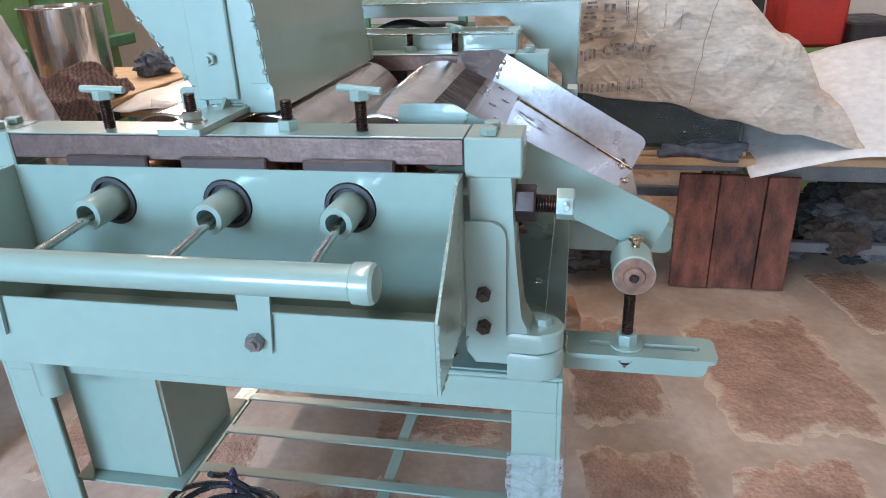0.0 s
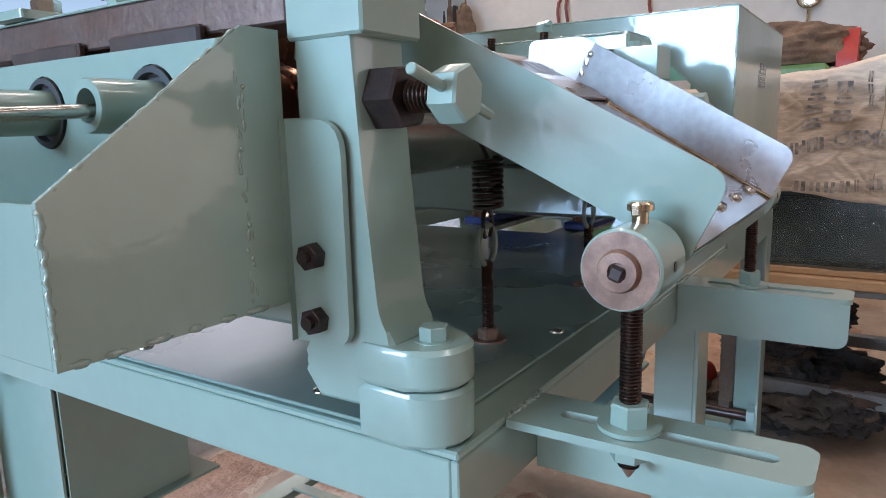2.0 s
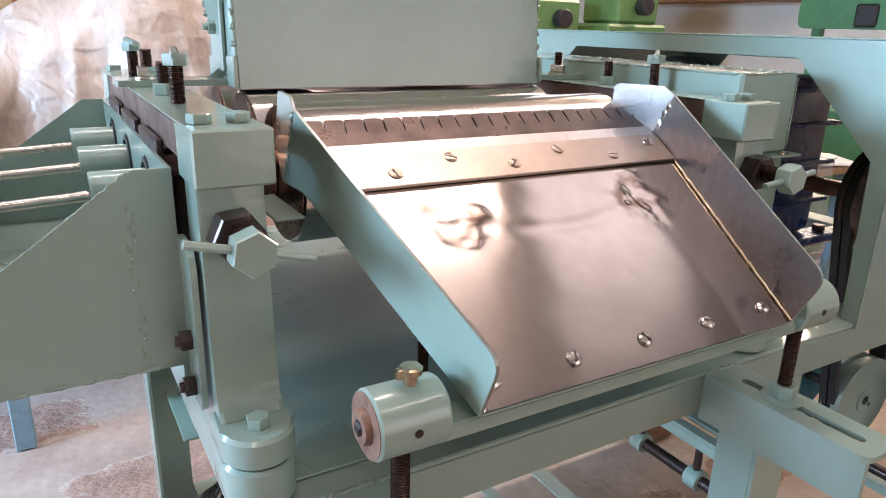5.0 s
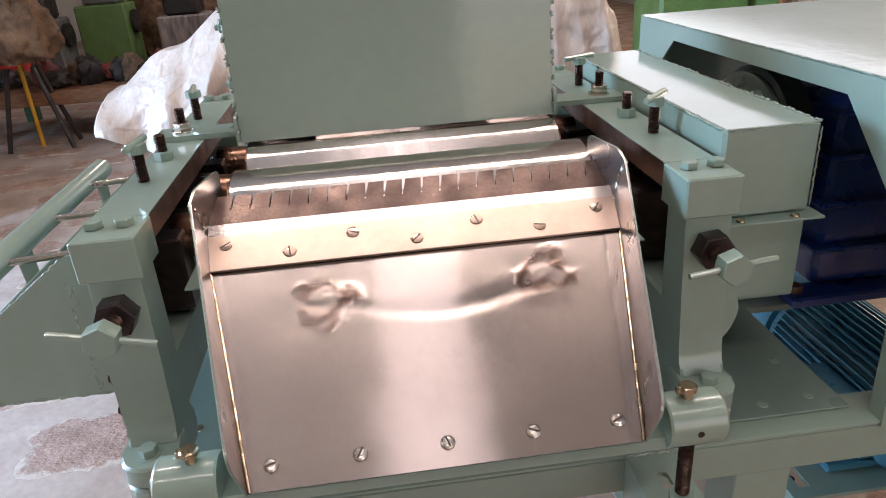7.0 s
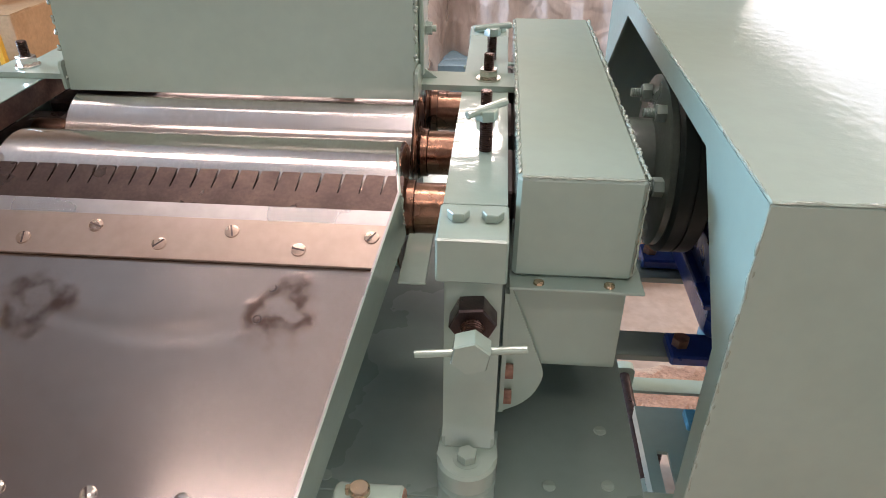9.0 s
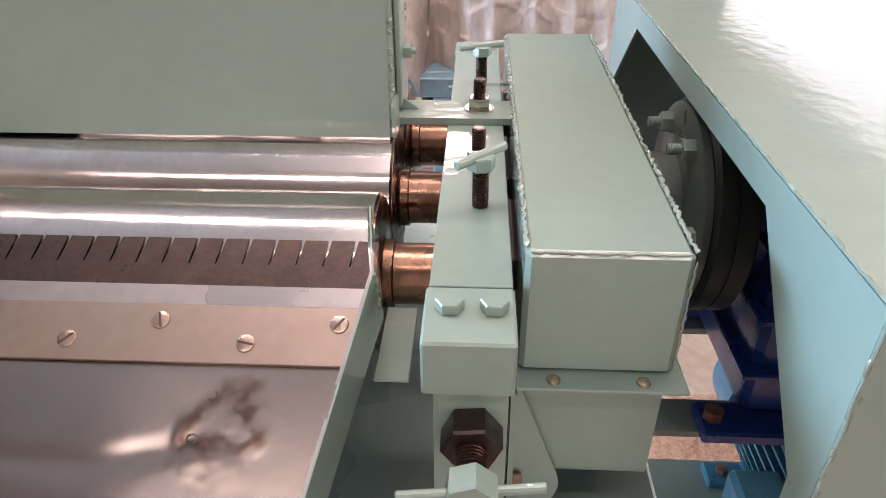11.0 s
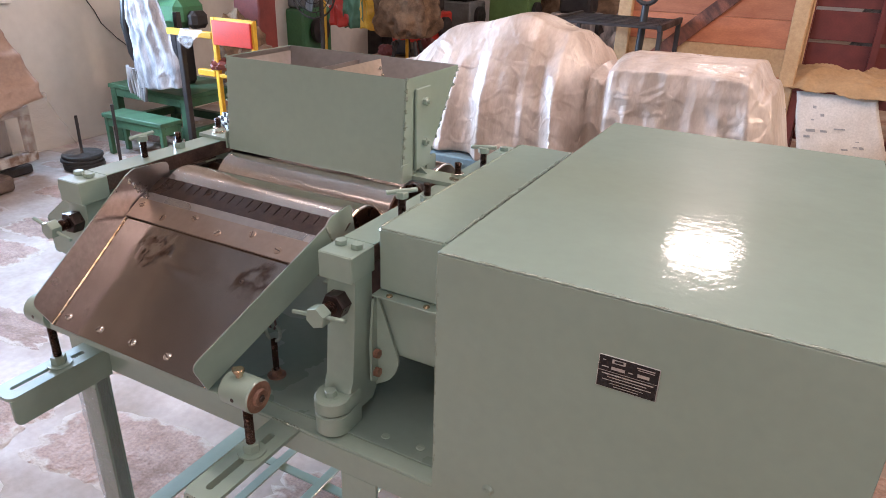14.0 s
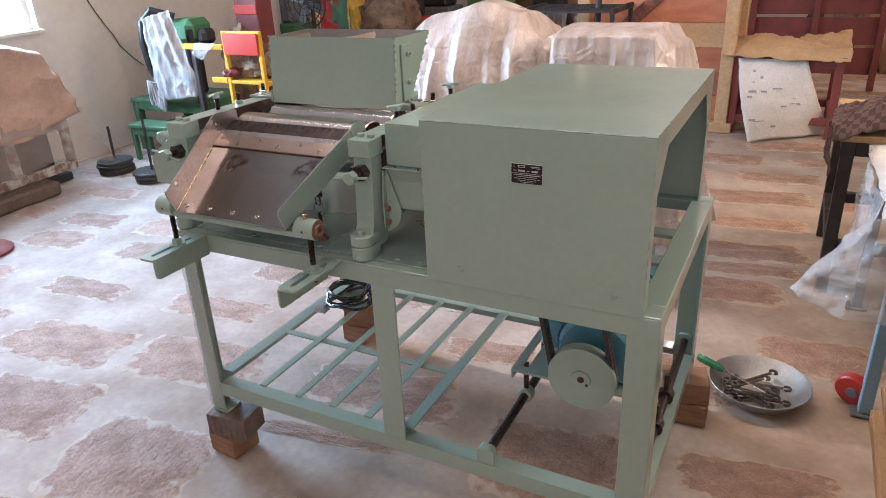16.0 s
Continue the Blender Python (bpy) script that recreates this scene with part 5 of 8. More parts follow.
def wall_with_hole(name, u0, u1, z1, holes, thick, m, label):
    """A wall along local x from u0 to u1 with rectangular openings (u0, u1, z0, z1)."""
    bm = B()
    us = sorted({u0, u1, *[h[0] for h in holes], *[h[1] for h in holes]})
    for a, b in zip(us, us[1:]):
        hs = [h for h in holes if h[0] <= a and h[1] >= b]
        if not hs:
            box(bm, a, b, 0, thick, 0, z1)
        else:
            box(bm, a, b, 0, thick, 0, hs[0][2])
            box(bm, a, b, 0, thick, hs[0][3], z1)
    bmesh.ops.remove_doubles(bm, verts=bm.verts, dist=1e-5)
    ob = solo(name, bm, PLASTER, label, "wall", kind="structure", smooth=0)
    ob.matrix_world = m
    return ob


WANG = math.degrees(math.atan2(1, -0.1))
west = pose(-3.75 + 0.1 * 2.6, 0, 0, 0, 0, WANG)
# the low doorway hole is invented for the blue fill; the window is real
wall_with_hole("wall_west", -5.2, 14.6, CEIL, [(-0.75, 0.5, 0.02, 2.62), (0.62, 2.2, 1.06, 2.4)], 0.2, west, "stained off-white plaster wall with a window opening")
# both high openings are unseen, added to hold the east fills
wall_with_hole("wall_east", -14.6, 5.0, CEIL, [(-12.8, -5.2, 2.32, 4.08), (-4.2, -2.4, 2.45, 3.5)], 0.2, pose(5.05, 0, 0, 0, 0, -90), "off-white plaster wall hung with tools")
wall_with_hole("wall_north", -6.6, 5.3, CEIL, [], 0.2, pose(0, 14.2, 0), "off-white plaster wall")
# its opening is unseen, added for the south lamp
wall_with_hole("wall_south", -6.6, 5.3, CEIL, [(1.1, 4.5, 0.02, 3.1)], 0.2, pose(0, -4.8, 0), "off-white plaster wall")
bm = B()
xs = sorted({-6.6, 5.3, *[s[0] - s[2] for s in SKYLIGHTS], *[s[0] + s[2] for s in SKYLIGHTS]})
ys = sorted({-4.8, 14.4, *[s[1] - s[3] for s in SKYLIGHTS], *[s[1] + s[3] for s in SKYLIGHTS]})
for a, b in zip(xs, xs[1:]):
    for c, d in zip(ys, ys[1:]):
        mx, my = (a + b) / 2, (c + d) / 2
        if not any(abs(mx - s[0]) < s[2] and abs(my - s[1]) < s[3] for s in SKYLIGHTS):
            box(bm, a, b, c, d, CEIL, CEIL + 0.05)
solo("ceiling", bm, ROOF, "grey roof sheets with bright roof lights", "ceiling", kind="structure", smooth=0)

# ---- shared materials of the surroundings ----
TARP = mat("tarp", (0.60, 0.52, 0.47), (0.40, 0.315, 0.26), rough=0.36, rvar=0.1, scale=4.5, stretch=(2.2, 1, 0.8), bump=0.003, bscale=24, contrast=0.14, fine=0.10, coat=0.25)
SACK = mat("cement_sack", (0.68, 0.57, 0.455), (0.43, 0.325, 0.23), rough=0.7, rvar=0.1, scale=6, detail=8, stretch=(1, 0.45, 1.3), bump=0.006, bscale=34, contrast=0.17, fine=0.18)


def creased(m, cell, depth, fold):
    """Adds sharp crumple lines and straight packing folds to the relief of a sheet."""
    N, L = m.node_tree.nodes, m.node_tree.links
    old = next(n for n in N if n.bl_idname == "ShaderNodeBump")
    tc, no, va = (N.new("ShaderNode" + k) for k in ("TexCoord", "TexNoise", "VectorMath"))
    no.inputs["Scale"].default_value = cell * 0.5
    L.new(tc.outputs["Object"], no.inputs["Vector"])
    va.operation = "MULTIPLY_ADD"
    va.inputs[1].default_value = (1.3 / cell,) * 3
    L.new(no.outputs["Color"], va.inputs[0]), L.new(tc.outputs["Object"], va.inputs[2])
    last = old.outputs[0]
    for size, strength in ((cell, 1.0), (cell * 2.7, 0.45)):
        vo, mr, bp = (N.new("ShaderNode" + k) for k in ("TexVoronoi", "MapRange", "Bump"))
        vo.feature = "DISTANCE_TO_EDGE"
        vo.inputs["Scale"].default_value = size
        L.new(va.outputs[0], vo.inputs["Vector"])
        mr.inputs[1].default_value, mr.inputs[2].default_value = 0.0, 0.22
        mr.interpolation_type = "SMOOTHSTEP"
        L.new(vo.outputs["Distance"], mr.inputs[0])
        bp.inputs["Strength"].default_value, bp.inputs["Distance"].default_value = 1.0, depth * strength
        bp.invert = True
        L.new(mr.outputs[0], bp.inputs["Height"]), L.new(last, bp.inputs["Normal"])
        last = bp.outputs[0]
    if fold:
        for axis in "YZ":
            wv, bp = N.new("ShaderNodeTexWave"), N.new("ShaderNodeBump")
            wv.bands_direction, wv.wave_profile = axis, "TRI"
            wv.inputs["Scale"].default_value, wv.inputs["Distortion"].default_value = fold, 1.2
            L.new(tc.outputs["Object"], wv.inputs["Vector"])
            bp.inputs["Strength"].default_value, bp.inputs["Distance"].default_value = 1.0, depth * 0.5
            L.new(wv.outputs["Fac"], bp.inputs["Height"]), L.new(last, bp.inputs["Normal"])
            last = bp.outputs[0]
    L.new(last, N["Principled BSDF"].inputs["Normal"])


creased(TARP, 5.5, 0.0045, 2.2)
creased(SACK, 6.0, 0.0055, 0)
INK = mat("printed_ink", (0.13, 0.125, 0.12), (0.44, 0.37, 0.30), rough=0.7, scale=55, contrast=0.12)
GREEN = mat("machine_green", (0.06, 0.19, 0.08), (0.04, 0.13, 0.06), rough=0.45, rvar=0.1, scale=6)
LIME = mat("light_green_paint", (0.15, 0.27, 0.09), (0.10, 0.19, 0.06), rough=0.45, rvar=0.1, scale=6)
BENCHGREEN = mat("bench_green", (0.055, 0.155, 0.08), (0.035, 0.09, 0.05), rough=0.55, rvar=0.1, scale=6)
RED = mat("red_paint", (0.50, 0.035, 0.02), (0.38, 0.025, 0.016), rough=0.4, rvar=0.1, scale=8)
OXIDE = mat("red_oxide_steel", (0.22, 0.045, 0.035), (0.14, 0.03, 0.026), rough=0.55, rvar=0.1, scale=6)
YELLOW = mat("yellow_paint", (0.66, 0.36, 0.03), (0.52, 0.27, 0.02), rough=0.4, rvar=0.1, scale=8)
JUTE = mat("brown_sacking", (0.24, 0.145, 0.085), (0.085, 0.05, 0.03), rough=0.9, rvar=0.05, scale=9, detail=8, bump=0.008, bscale=40, contrast=0.18, fine=0.2)
DARKCLOTH = mat("dark_cloth", (0.05, 0.05, 0.048), (0.025, 0.024, 0.023), rough=0.9, scale=12, bump=0.003, bscale=80)
GREYCLOTH = mat("grey_rag_pile", (0.10, 0.09, 0.085), (0.022, 0.02, 0.019), rough=0.9, scale=14, detail=8, bump=0.02, bscale=26, contrast=0.16, fine=0.3)
WHITEBAG = mat("white_woven_bag", (0.42, 0.375, 0.36), (0.18, 0.175, 0.185), rough=0.6, rvar=0.1, scale=7, detail=7, stretch=(3, 3, 0.8), contrast=0.14, bump=0.004, bscale=26)
DENIM = mat("denim", (0.045, 0.06, 0.085), (0.15, 0.17, 0.19), rough=0.9, scale=30)
IRON = mat("dark_iron", (0.06, 0.052, 0.05), (0.035, 0.03, 0.03), rough=0.5, rvar=0.12, metal=0.5, scale=12)
GREYSTEEL = mat("grey_frame_steel", (0.21, 0.22, 0.22), (0.13, 0.13, 0.13), rough=0.5, rvar=0.1, metal=0.3, scale=9)
BLUEFRAME = mat("blue_frame_paint", (0.20, 0.33, 0.40), (0.16, 0.27, 0.33), rough=0.4, rvar=0.1, scale=8)
WHITESHEET = mat("white_sheet", (0.78, 0.75, 0.70), (0.68, 0.64, 0.59), rough=0.4, rvar=0.1, scale=3)
PAPER = mat("brown_paper", (0.46, 0.29, 0.15), (0.33, 0.20, 0.10), rough=0.8, scale=5, bump=0.004, bscale=14)
NEWS = mat("newsprint", (0.66, 0.62, 0.58), (0.56, 0.52, 0.48), rough=0.85, scale=7)
ALU = mat("aluminium_pot", (0.66, 0.62, 0.58), (0.52, 0.47, 0.43), rough=0.2, rvar=0.06, metal=1, scale=10, stretch=(6, 6, 1), bump=0.0015, bscale=8)
FILMWHITE = gloss_film("milky_film", (0.80, 0.79, 0.78), 0.15, 0.28)
DARKBOX = mat("dark_teal_case", (0.030, 0.058, 0.060), (0.020, 0.040, 0.042), rough=0.22, rvar=0.1, scale=5, bump=0.0006, bscale=7, coat=0.6)
BLACKPL = mat("black_plastic", (0.015, 0.015, 0.016), (0.025, 0.025, 0.026), rough=0.4, scale=20)


def check_material(name, a, b, size):
    m = mat(name, a, tuple(v * 0.75 for v in a), rough=0.9, scale=20, bump=0.002)
    N, L = m.node_tree.nodes, m.node_tree.links
    p = N["Principled BSDF"]
    ck, tc, mx = N.new("ShaderNodeTexChecker"), N.new("ShaderNodeTexCoord"), N.new("ShaderNodeMix")
    ck.inputs["Scale"].default_value = 1 / size
    ck.inputs[1].default_value, ck.inputs[2].default_value = (0, 0, 0, 1), (1, 1, 1, 1)
    L.new(tc.outputs["UV"], ck.inputs[0])
    mx.data_type = "RGBA"
    mx.inputs[7].default_value = (*b, 1)
    L.new(ck.outputs[1], mx.inputs[0])
    L.new(p.inputs["Base Color"].links[0].from_socket, mx.inputs[6])
    L.new(mx.outputs[2], p.inputs["Base Color"])
    return m


CHECKBROWN = check_material("brown_check_cloth", (0.10, 0.06, 0.05), (0.16, 0.10, 0.085), 0.03)
CHECKBW = check_material("black_white_check", (0.02, 0.02, 0.022), (0.42, 0.41, 0.39), 0.026)


def fold(p, amp, scale, seed=0.0):
    q = Vector((p[0] * scale + seed, p[1] * scale, p[2] * scale))
    return Vector((noise.noise(q), noise.noise(q + Vector((31, 7, 3))), noise.noise(q + Vector((5, 57, 11))))) * amp


def ridges(w, cscale, seed):
    """Sharp crease lines: high where a noise field crosses zero."""
    return sum((1 - min(1.0, 2.2 * abs(noise.noise(w * (cscale * f) + Vector((seed + 3 * f, f, 0)))))) ** 2 / f for f in (1, 2.1, 4.3))


def draped(name, fn, nu, nv, material, parent=None, label="", amp=0.02, scale=5.0, seed=0.0, thick=0.002, crease=0.0, cscale=4.0, along=(0, -1, 0.4)):
    """Cloth from a surface fn(u, v), with folds."""
    bm = B()
    uvl = bm.loops.layers.uv.new("UVMap")
    g = {}
    for i in range(nu + 1):
        for j in range(nv + 1):
            p = Vector(fn(i / nu, j / nv))
            q = p + fold(p, amp, scale, seed) + fold(p, amp * 0.4, scale * 3, seed + 9)
            if crease:
                w = p + fold(p, 0.05, 3.0, seed)
                q += Vector(along).normalized() * crease * ridges(w, cscale, seed)
            g[i, j] = bm.verts.new(q)
    for i in range(nu):
        for j in range(nv):
            f = bm.faces.new((g[i, j], g[i + 1, j], g[i + 1, j + 1], g[i, j + 1]))
            for lp, (a, b) in zip(f.loops, ((i, j), (i + 1, j), (i + 1, j + 1), (i, j + 1))):
                lp[uvl].uv = (a / nu, b / nv)
    ob = part(name, bm, material, parent, label, smooth=60)
    md = ob.modifiers.new("thickness", "SOLIDIFY")
    md.thickness = thick
    return ob


def lerp_table(tab, x):
    for (x0, y0), (x1, y1) in zip(tab, tab[1:]):
        if x <= x1:
            t = max(0.0, min(1.0, (x - x0) / (x1 - x0)))
            t = t * t * (3 - 2 * t)
            return y0 + (y1 - y0) * t
    return tab[-1][1]


def lump(name, c, r, material, label, category, amp=0.25, scale=3.0, seed=0.0, sub=4, flat=True, parent=None):
    """A soft heap: an uneven rounded mass with a flat base."""
    bm = B()
    bmesh.ops.create_icosphere(bm, subdivisions=sub, radius=1)
    uvl = bm.loops.layers.uv.new("UVMap")
    for v in bm.verts:
        d = v.co.normalized()
        k = 1 + amp * noise.noise(d * scale + Vector((seed, 0, 0))) + amp * 0.5 * noise.noise(d * scale * 2.7 + Vector((0, seed, 0)))
        z = d.z * k
        v.co = Vector((c[0] + d.x * k * r[0], c[1] + d.y * k * r[1], c[2] + (max(z, -0.55) if flat else z) * r[2]))
    for f in bm.faces:
        for lp in f.loops:
            p = lp.vert.co
            lp[uvl].uv = ((p.x + p.y), p.z * 1.2)
    if parent:
        return part(name, bm, material, parent, label, smooth=60)
    return solo(name, bm, material, label, category, smooth=60)


def frame_table(name, x0, x1, y0, y1, h, material, top, label, category, t=0.04, low=None, deep=0.06):
    """A table of four legs, an apron and a top; an optional lower rail."""
    ob = thing(name, ((x0 + x1) / 2, (y0 + y1) / 2, 0), label, category)
    cx, cy = (x0 + x1) / 2, (y0 + y1) / 2
    a0, a1, b0, b1 = x0 - cx, x1 - cx, y0 - cy, y1 - cy
    for x in (a0, a1 - t):
        for y in (b0, b1 - t):
            boxed("leg", ob, material, x, x + t, y, y + t, 0, h - 0.03, 0.003)
    for y in (b0 + 0.002, b1 - t + 0.002):
        boxed("apron", ob, material, a0 + t, a1 - t, y, y + t - 0.004, h - 0.03 - deep, h - 0.03, 0.003)
    for x in (a0 + 0.002, a1 - t + 0.002):
        boxed("apron", ob, material, x, x + t - 0.004, b0 + t, b1 - t, h - 0.03 - deep, h - 0.03, 0.003)
    if low:
        for y in (b0 + 0.002, b1 - t + 0.002):
            boxed("lower_rail", ob, material, a0 + t, a1 - t, y, y + t - 0.004, low, low + t, 0.003)
        for x in (a0 + 0.002, a1 - t + 0.002):
            boxed("lower_rail", ob, material, x, x + t - 0.004, b0 + t, b1 - t, low, low + t, 0.003)
    boxed("tabletop", ob, top, a0 - 0.01, a1 + 0.01, b0 - 0.01, b1 + 0.01, h - 0.03, h, 0.004)
    return ob


# ---- things under and beside the mill ----
for x, y, two in ((0.03, 0.028, 0), (W - 0.03, 0.028, 1), (0.03, D - 0.028, 2), (W - 0.03, D - 0.028, 3)):
    for k, (z0, z1) in enumerate(((0.0, 0.078), (0.0785, 0.1565))):
        sh = 0.012 * (1 if (two + k) % 2 else -1)
        bm = B()
        w, d = 0.058 + 0.014 * k, 0.052 + 0.004 * (two % 2)
        box(bm, -w + sh, w + sh, -d, d, z0, z1, 0.003)
        ob = solo("wood_block", bm, OLDWOOD if k and two == 0 else WOOD, "weathered dark wooden packing block under a foot plate" if k and two == 0 else "rough brown wooden packing block under a mill leg", "wood block", "packing blocks")
        ob.location = (x + (0.02 if x < 0.5 else 0.035), y - 0.006 + (0.03 if y > 0.5 else 0), 0)
        ob.rotation_euler = (0, 0, 0.12 * (1 if k else -1) + 0.05 * two)

coil = thing("power_cable", (0.14, 0.60, 0.273), "coil of black power cable with grey plug on the rack", "cable")
bm = B()
rr = random.Random(3)
pts = []
for k in range(150):
    a = 2 * math.pi * k / 25
    q = 1 + 0.12 * math.sin(k * 0.31) + 0.06 * math.sin(k * 0.83)
    pts.append((0.075 * q * math.cos(a), 0.095 * q * math.sin(a), 0.012 + 0.06 * (k / 150) + 0.012 * math.sin(k * 0.45)))
pts += [(0.075, 0.02, 0.09), (0.03, 0.0, 0.13), (-0.01, -0.01, 0.17)]
tube(bm, pts, 0.0055, 8)
part("cable", bm, CABLE, coil)
bm = B()
tube(bm, [(0.085 + 0.010 * math.cos(a), 0.01, 0.05 + 0.045 * math.sin(a)) for a in (2 * math.pi * k / 18 for k in range(19))], 0.004, 6)
part("cable_tie", bm, mat("violet_tape", (0.10, 0.06, 0.24), rough=0.4), coil, "violet tie")
bm = B()
box(bm, -0.085, -0.035, -0.12, -0.08, 0.0, 0.032, 0.008, 2)
part("plug", bm, mat("grey_plug", (0.34, 0.35, 0.36), rough=0.4), coil, "grey plug")

WRAP = gloss_film("leg_film", (0.85, 0.87, 0.9), 0.10, 0.30, 75)
HUG = ((-0.003, -0.003), (0.053, -0.003), (-0.003, 0.065))
# clear film wrapped on a stand leg
for x, z0, z1 in ((0.03, 0.17, 0.665),):
    bm = B()
    n, m_ = 48, 80
    g = {}
    for i in range(n):
        for j in range(m_ + 1):
            # round the two outer faces and slackly across the open side
            z = z0 + (z1 - z0) * j / m_
            f = 3 * i / n
            p = Vector(HUG[int(f)]).lerp(Vector(HUG[(int(f) + 1) % 3]), f % 1)
            out = Vector((p.x - 0.018, p.y - 0.022)).normalized()
            w = 0.004 * noise.noise(Vector((p.x * 90 + z * 6, p.y * 90, z * 30))) + 0.0022 * abs(noise.noise(Vector((p.x * 160 + z * 22, p.y * 160, z * 70))))
            g[i, j] = bm.verts.new((p.x + out.x * (w + 0.0015), p.y + out.y * (w + 0.0015), z))
    for i in range(n):
        for j in range(m_):
            bm.faces.new((g[i, j], g[(i + 1) % n, j], g[(i + 1) % n, j + 1], g[i, j + 1]))
    tagged(part("film_wrap", bm, WRAP, None, "", 60), "clear plastic film wrapped round a mill leg", "plastic film")

basin = thing("tool_basin", (1.556, 0.985, 0), "shallow dented metal basin holding spanners and a screwdriver", "basin")
bm = B()
spun(bm, (0, 0, 0), (0, 0, 1), [(0.0, 0), (0.0, 0.10), (0.012, 0.118), (0.06, 0.158), (0.066, 0.165), (0.068, 0.163), (0.062, 0.155), (0.016, 0.114), (0.006, 0.098), (0.006, 0)], 56)
part("bowl", bm, mat("dull_basin_metal", (0.46, 0.44, 0.40), (0.32, 0.30, 0.27), rough=0.42, rvar=0.1, metal=0.85, scale=9), basin)
rr = random.Random(11)
TOOL = mat("tool_steel", (0.20, 0.17, 0.15), (0.10, 0.08, 0.07), rough=0.35, rvar=0.1, metal=0.9, scale=40)


def spanner(place, ang, length, tilt):
    bm = B()
    box(bm, -length / 2 + 0.012, length / 2 - 0.012, -0.006, 0.006, -0.0025, 0.0025, 0.0015, 1)
    for s in (-1, 1):
        pts, inn = [], []
        for k in range(14):
            a = radians(40 + 280 * k / 13)
            pts.append((s * (length / 2 - 0.018 * math.cos(a) * 0.8), 0.016 * math.sin(a)))
        for k in range(13, -1, -1):
            a = radians(55 + 250 * k / 13)
            pts.append((s * (length / 2 - 0.004 - 0.009 * math.cos(a) * 0.4 + 0.006), 0.008 * math.sin(a)))
        prism(bm, pts, "z", -0.003, 0.003)
    ob = solo("spanner", bm, TOOL, "worn steel open-ended spanner lying in the basin", "spanner", "tools in the basin")
    ob.matrix_world = Matrix.Translation(place) @ Matrix.Rotation(ang, 4, "Z") @ Matrix.Rotation(tilt, 4, "Y")
    return ob


for k in range(9):
    spanner(Vector((1.556 + rr.uniform(-0.04, 0.045), 0.975 + rr.uniform(-0.04, 0.03), 0.014 + 0.0065 * k)), rr.uniform(-0.7, 0.9), rr.uniform(0.13, 0.19), rr.uniform(-0.12, 0.12))
bm = B()
rod(bm, (0, 0, 0), (0.15, 0, 0), 0.0035, 12)
sd = thing("screwdriver", (1.44, 0.975, 0.084), "screwdriver with a translucent green handle resting on the basin rim", "screwdriver")
sd.rotation_euler = (0, 0.14, -0.35)
part("blade", bm, BRIGHT, sd)
bm = B()
spun(bm, (0.0, 0, 0), (-1, 0, 0), [(0, 0.006), (0.01, 0.012), (0.02, 0.0125), (0.03, 0.0105), (0.045, 0.0145), (0.09, 0.0145), (0.10, 0.010), (0.102, 0)], 10)
part("handle", bm, mat("green_handle", (0.012, 0.16, 0.06), rough=0.2, coat=0.4), sd, "green handle")

# ---- covered second mill behind ----
second = thing("covered_machine", (0, 0, 0), "blue-framed machine under a creased beige tarpaulin", "machine")
for x in (-0.28, 0.50, 1.02):
    boxed("leg", second, BLUEFRAME, x, x + 0.05, 1.53, 1.58, 0, 0.70, 0.003)
    boxed("leg", second, BLUEFRAME, x, x + 0.05, 2.28, 2.33, 0, 0.70, 0.003)
boxed("front_rail", second, BLUEFRAME, -0.28, 1.07, 1.53, 1.58, 0.7005, 0.755, 0.003)
boxed("back_rail", second, BLUEFRAME, -0.28, 1.07, 2.28, 2.33, 0.7005, 0.755, 0.003)
boxed("bed", second, BLUEFRAME, -0.26, 1.05, 1.581, 2.279, 0.745, 0.757, 0.003)
for x in (-0.1, 0.08, 0.30, 0.42):
    bm = B()
    spun(bm, (x, 1.5298, 0.728), (0, -1, 0), [(0, 0.011), (0.004, 0.011), (0.007, 0.006), (0.007, 0)], 14)
    part("rail_bolt", bm, BLUEFRAME, second)
TTOP = [(-0.60, 0.93), (-0.37, 1.06), (-0.05, 1.23), (0.22, 1.285), (0.38, 1.235), (0.485, 1.10), (0.53, 1.085), (0.575, 1.15), (0.62, 1.165), (1.0, 1.165), (1.05, 1.10), (1.16, 0.80)]
TBOT = [(-0.60, 0.80), (-0.40, 0.735), (0.0, 0.765), (0.44, 0.775), (0.50, 0.62), (0.55, 0.34), (1.05, 0.28), (1.16, 0.40)]
TDEP = [(-0.60, 1.70), (-0.2, 1.60), (0.25, 1.545), (0.45, 1.56), (0.50, 1.66), (0.54, 1.62), (0.60, 1.50), (1.0, 1.50), (1.16, 1.62)]


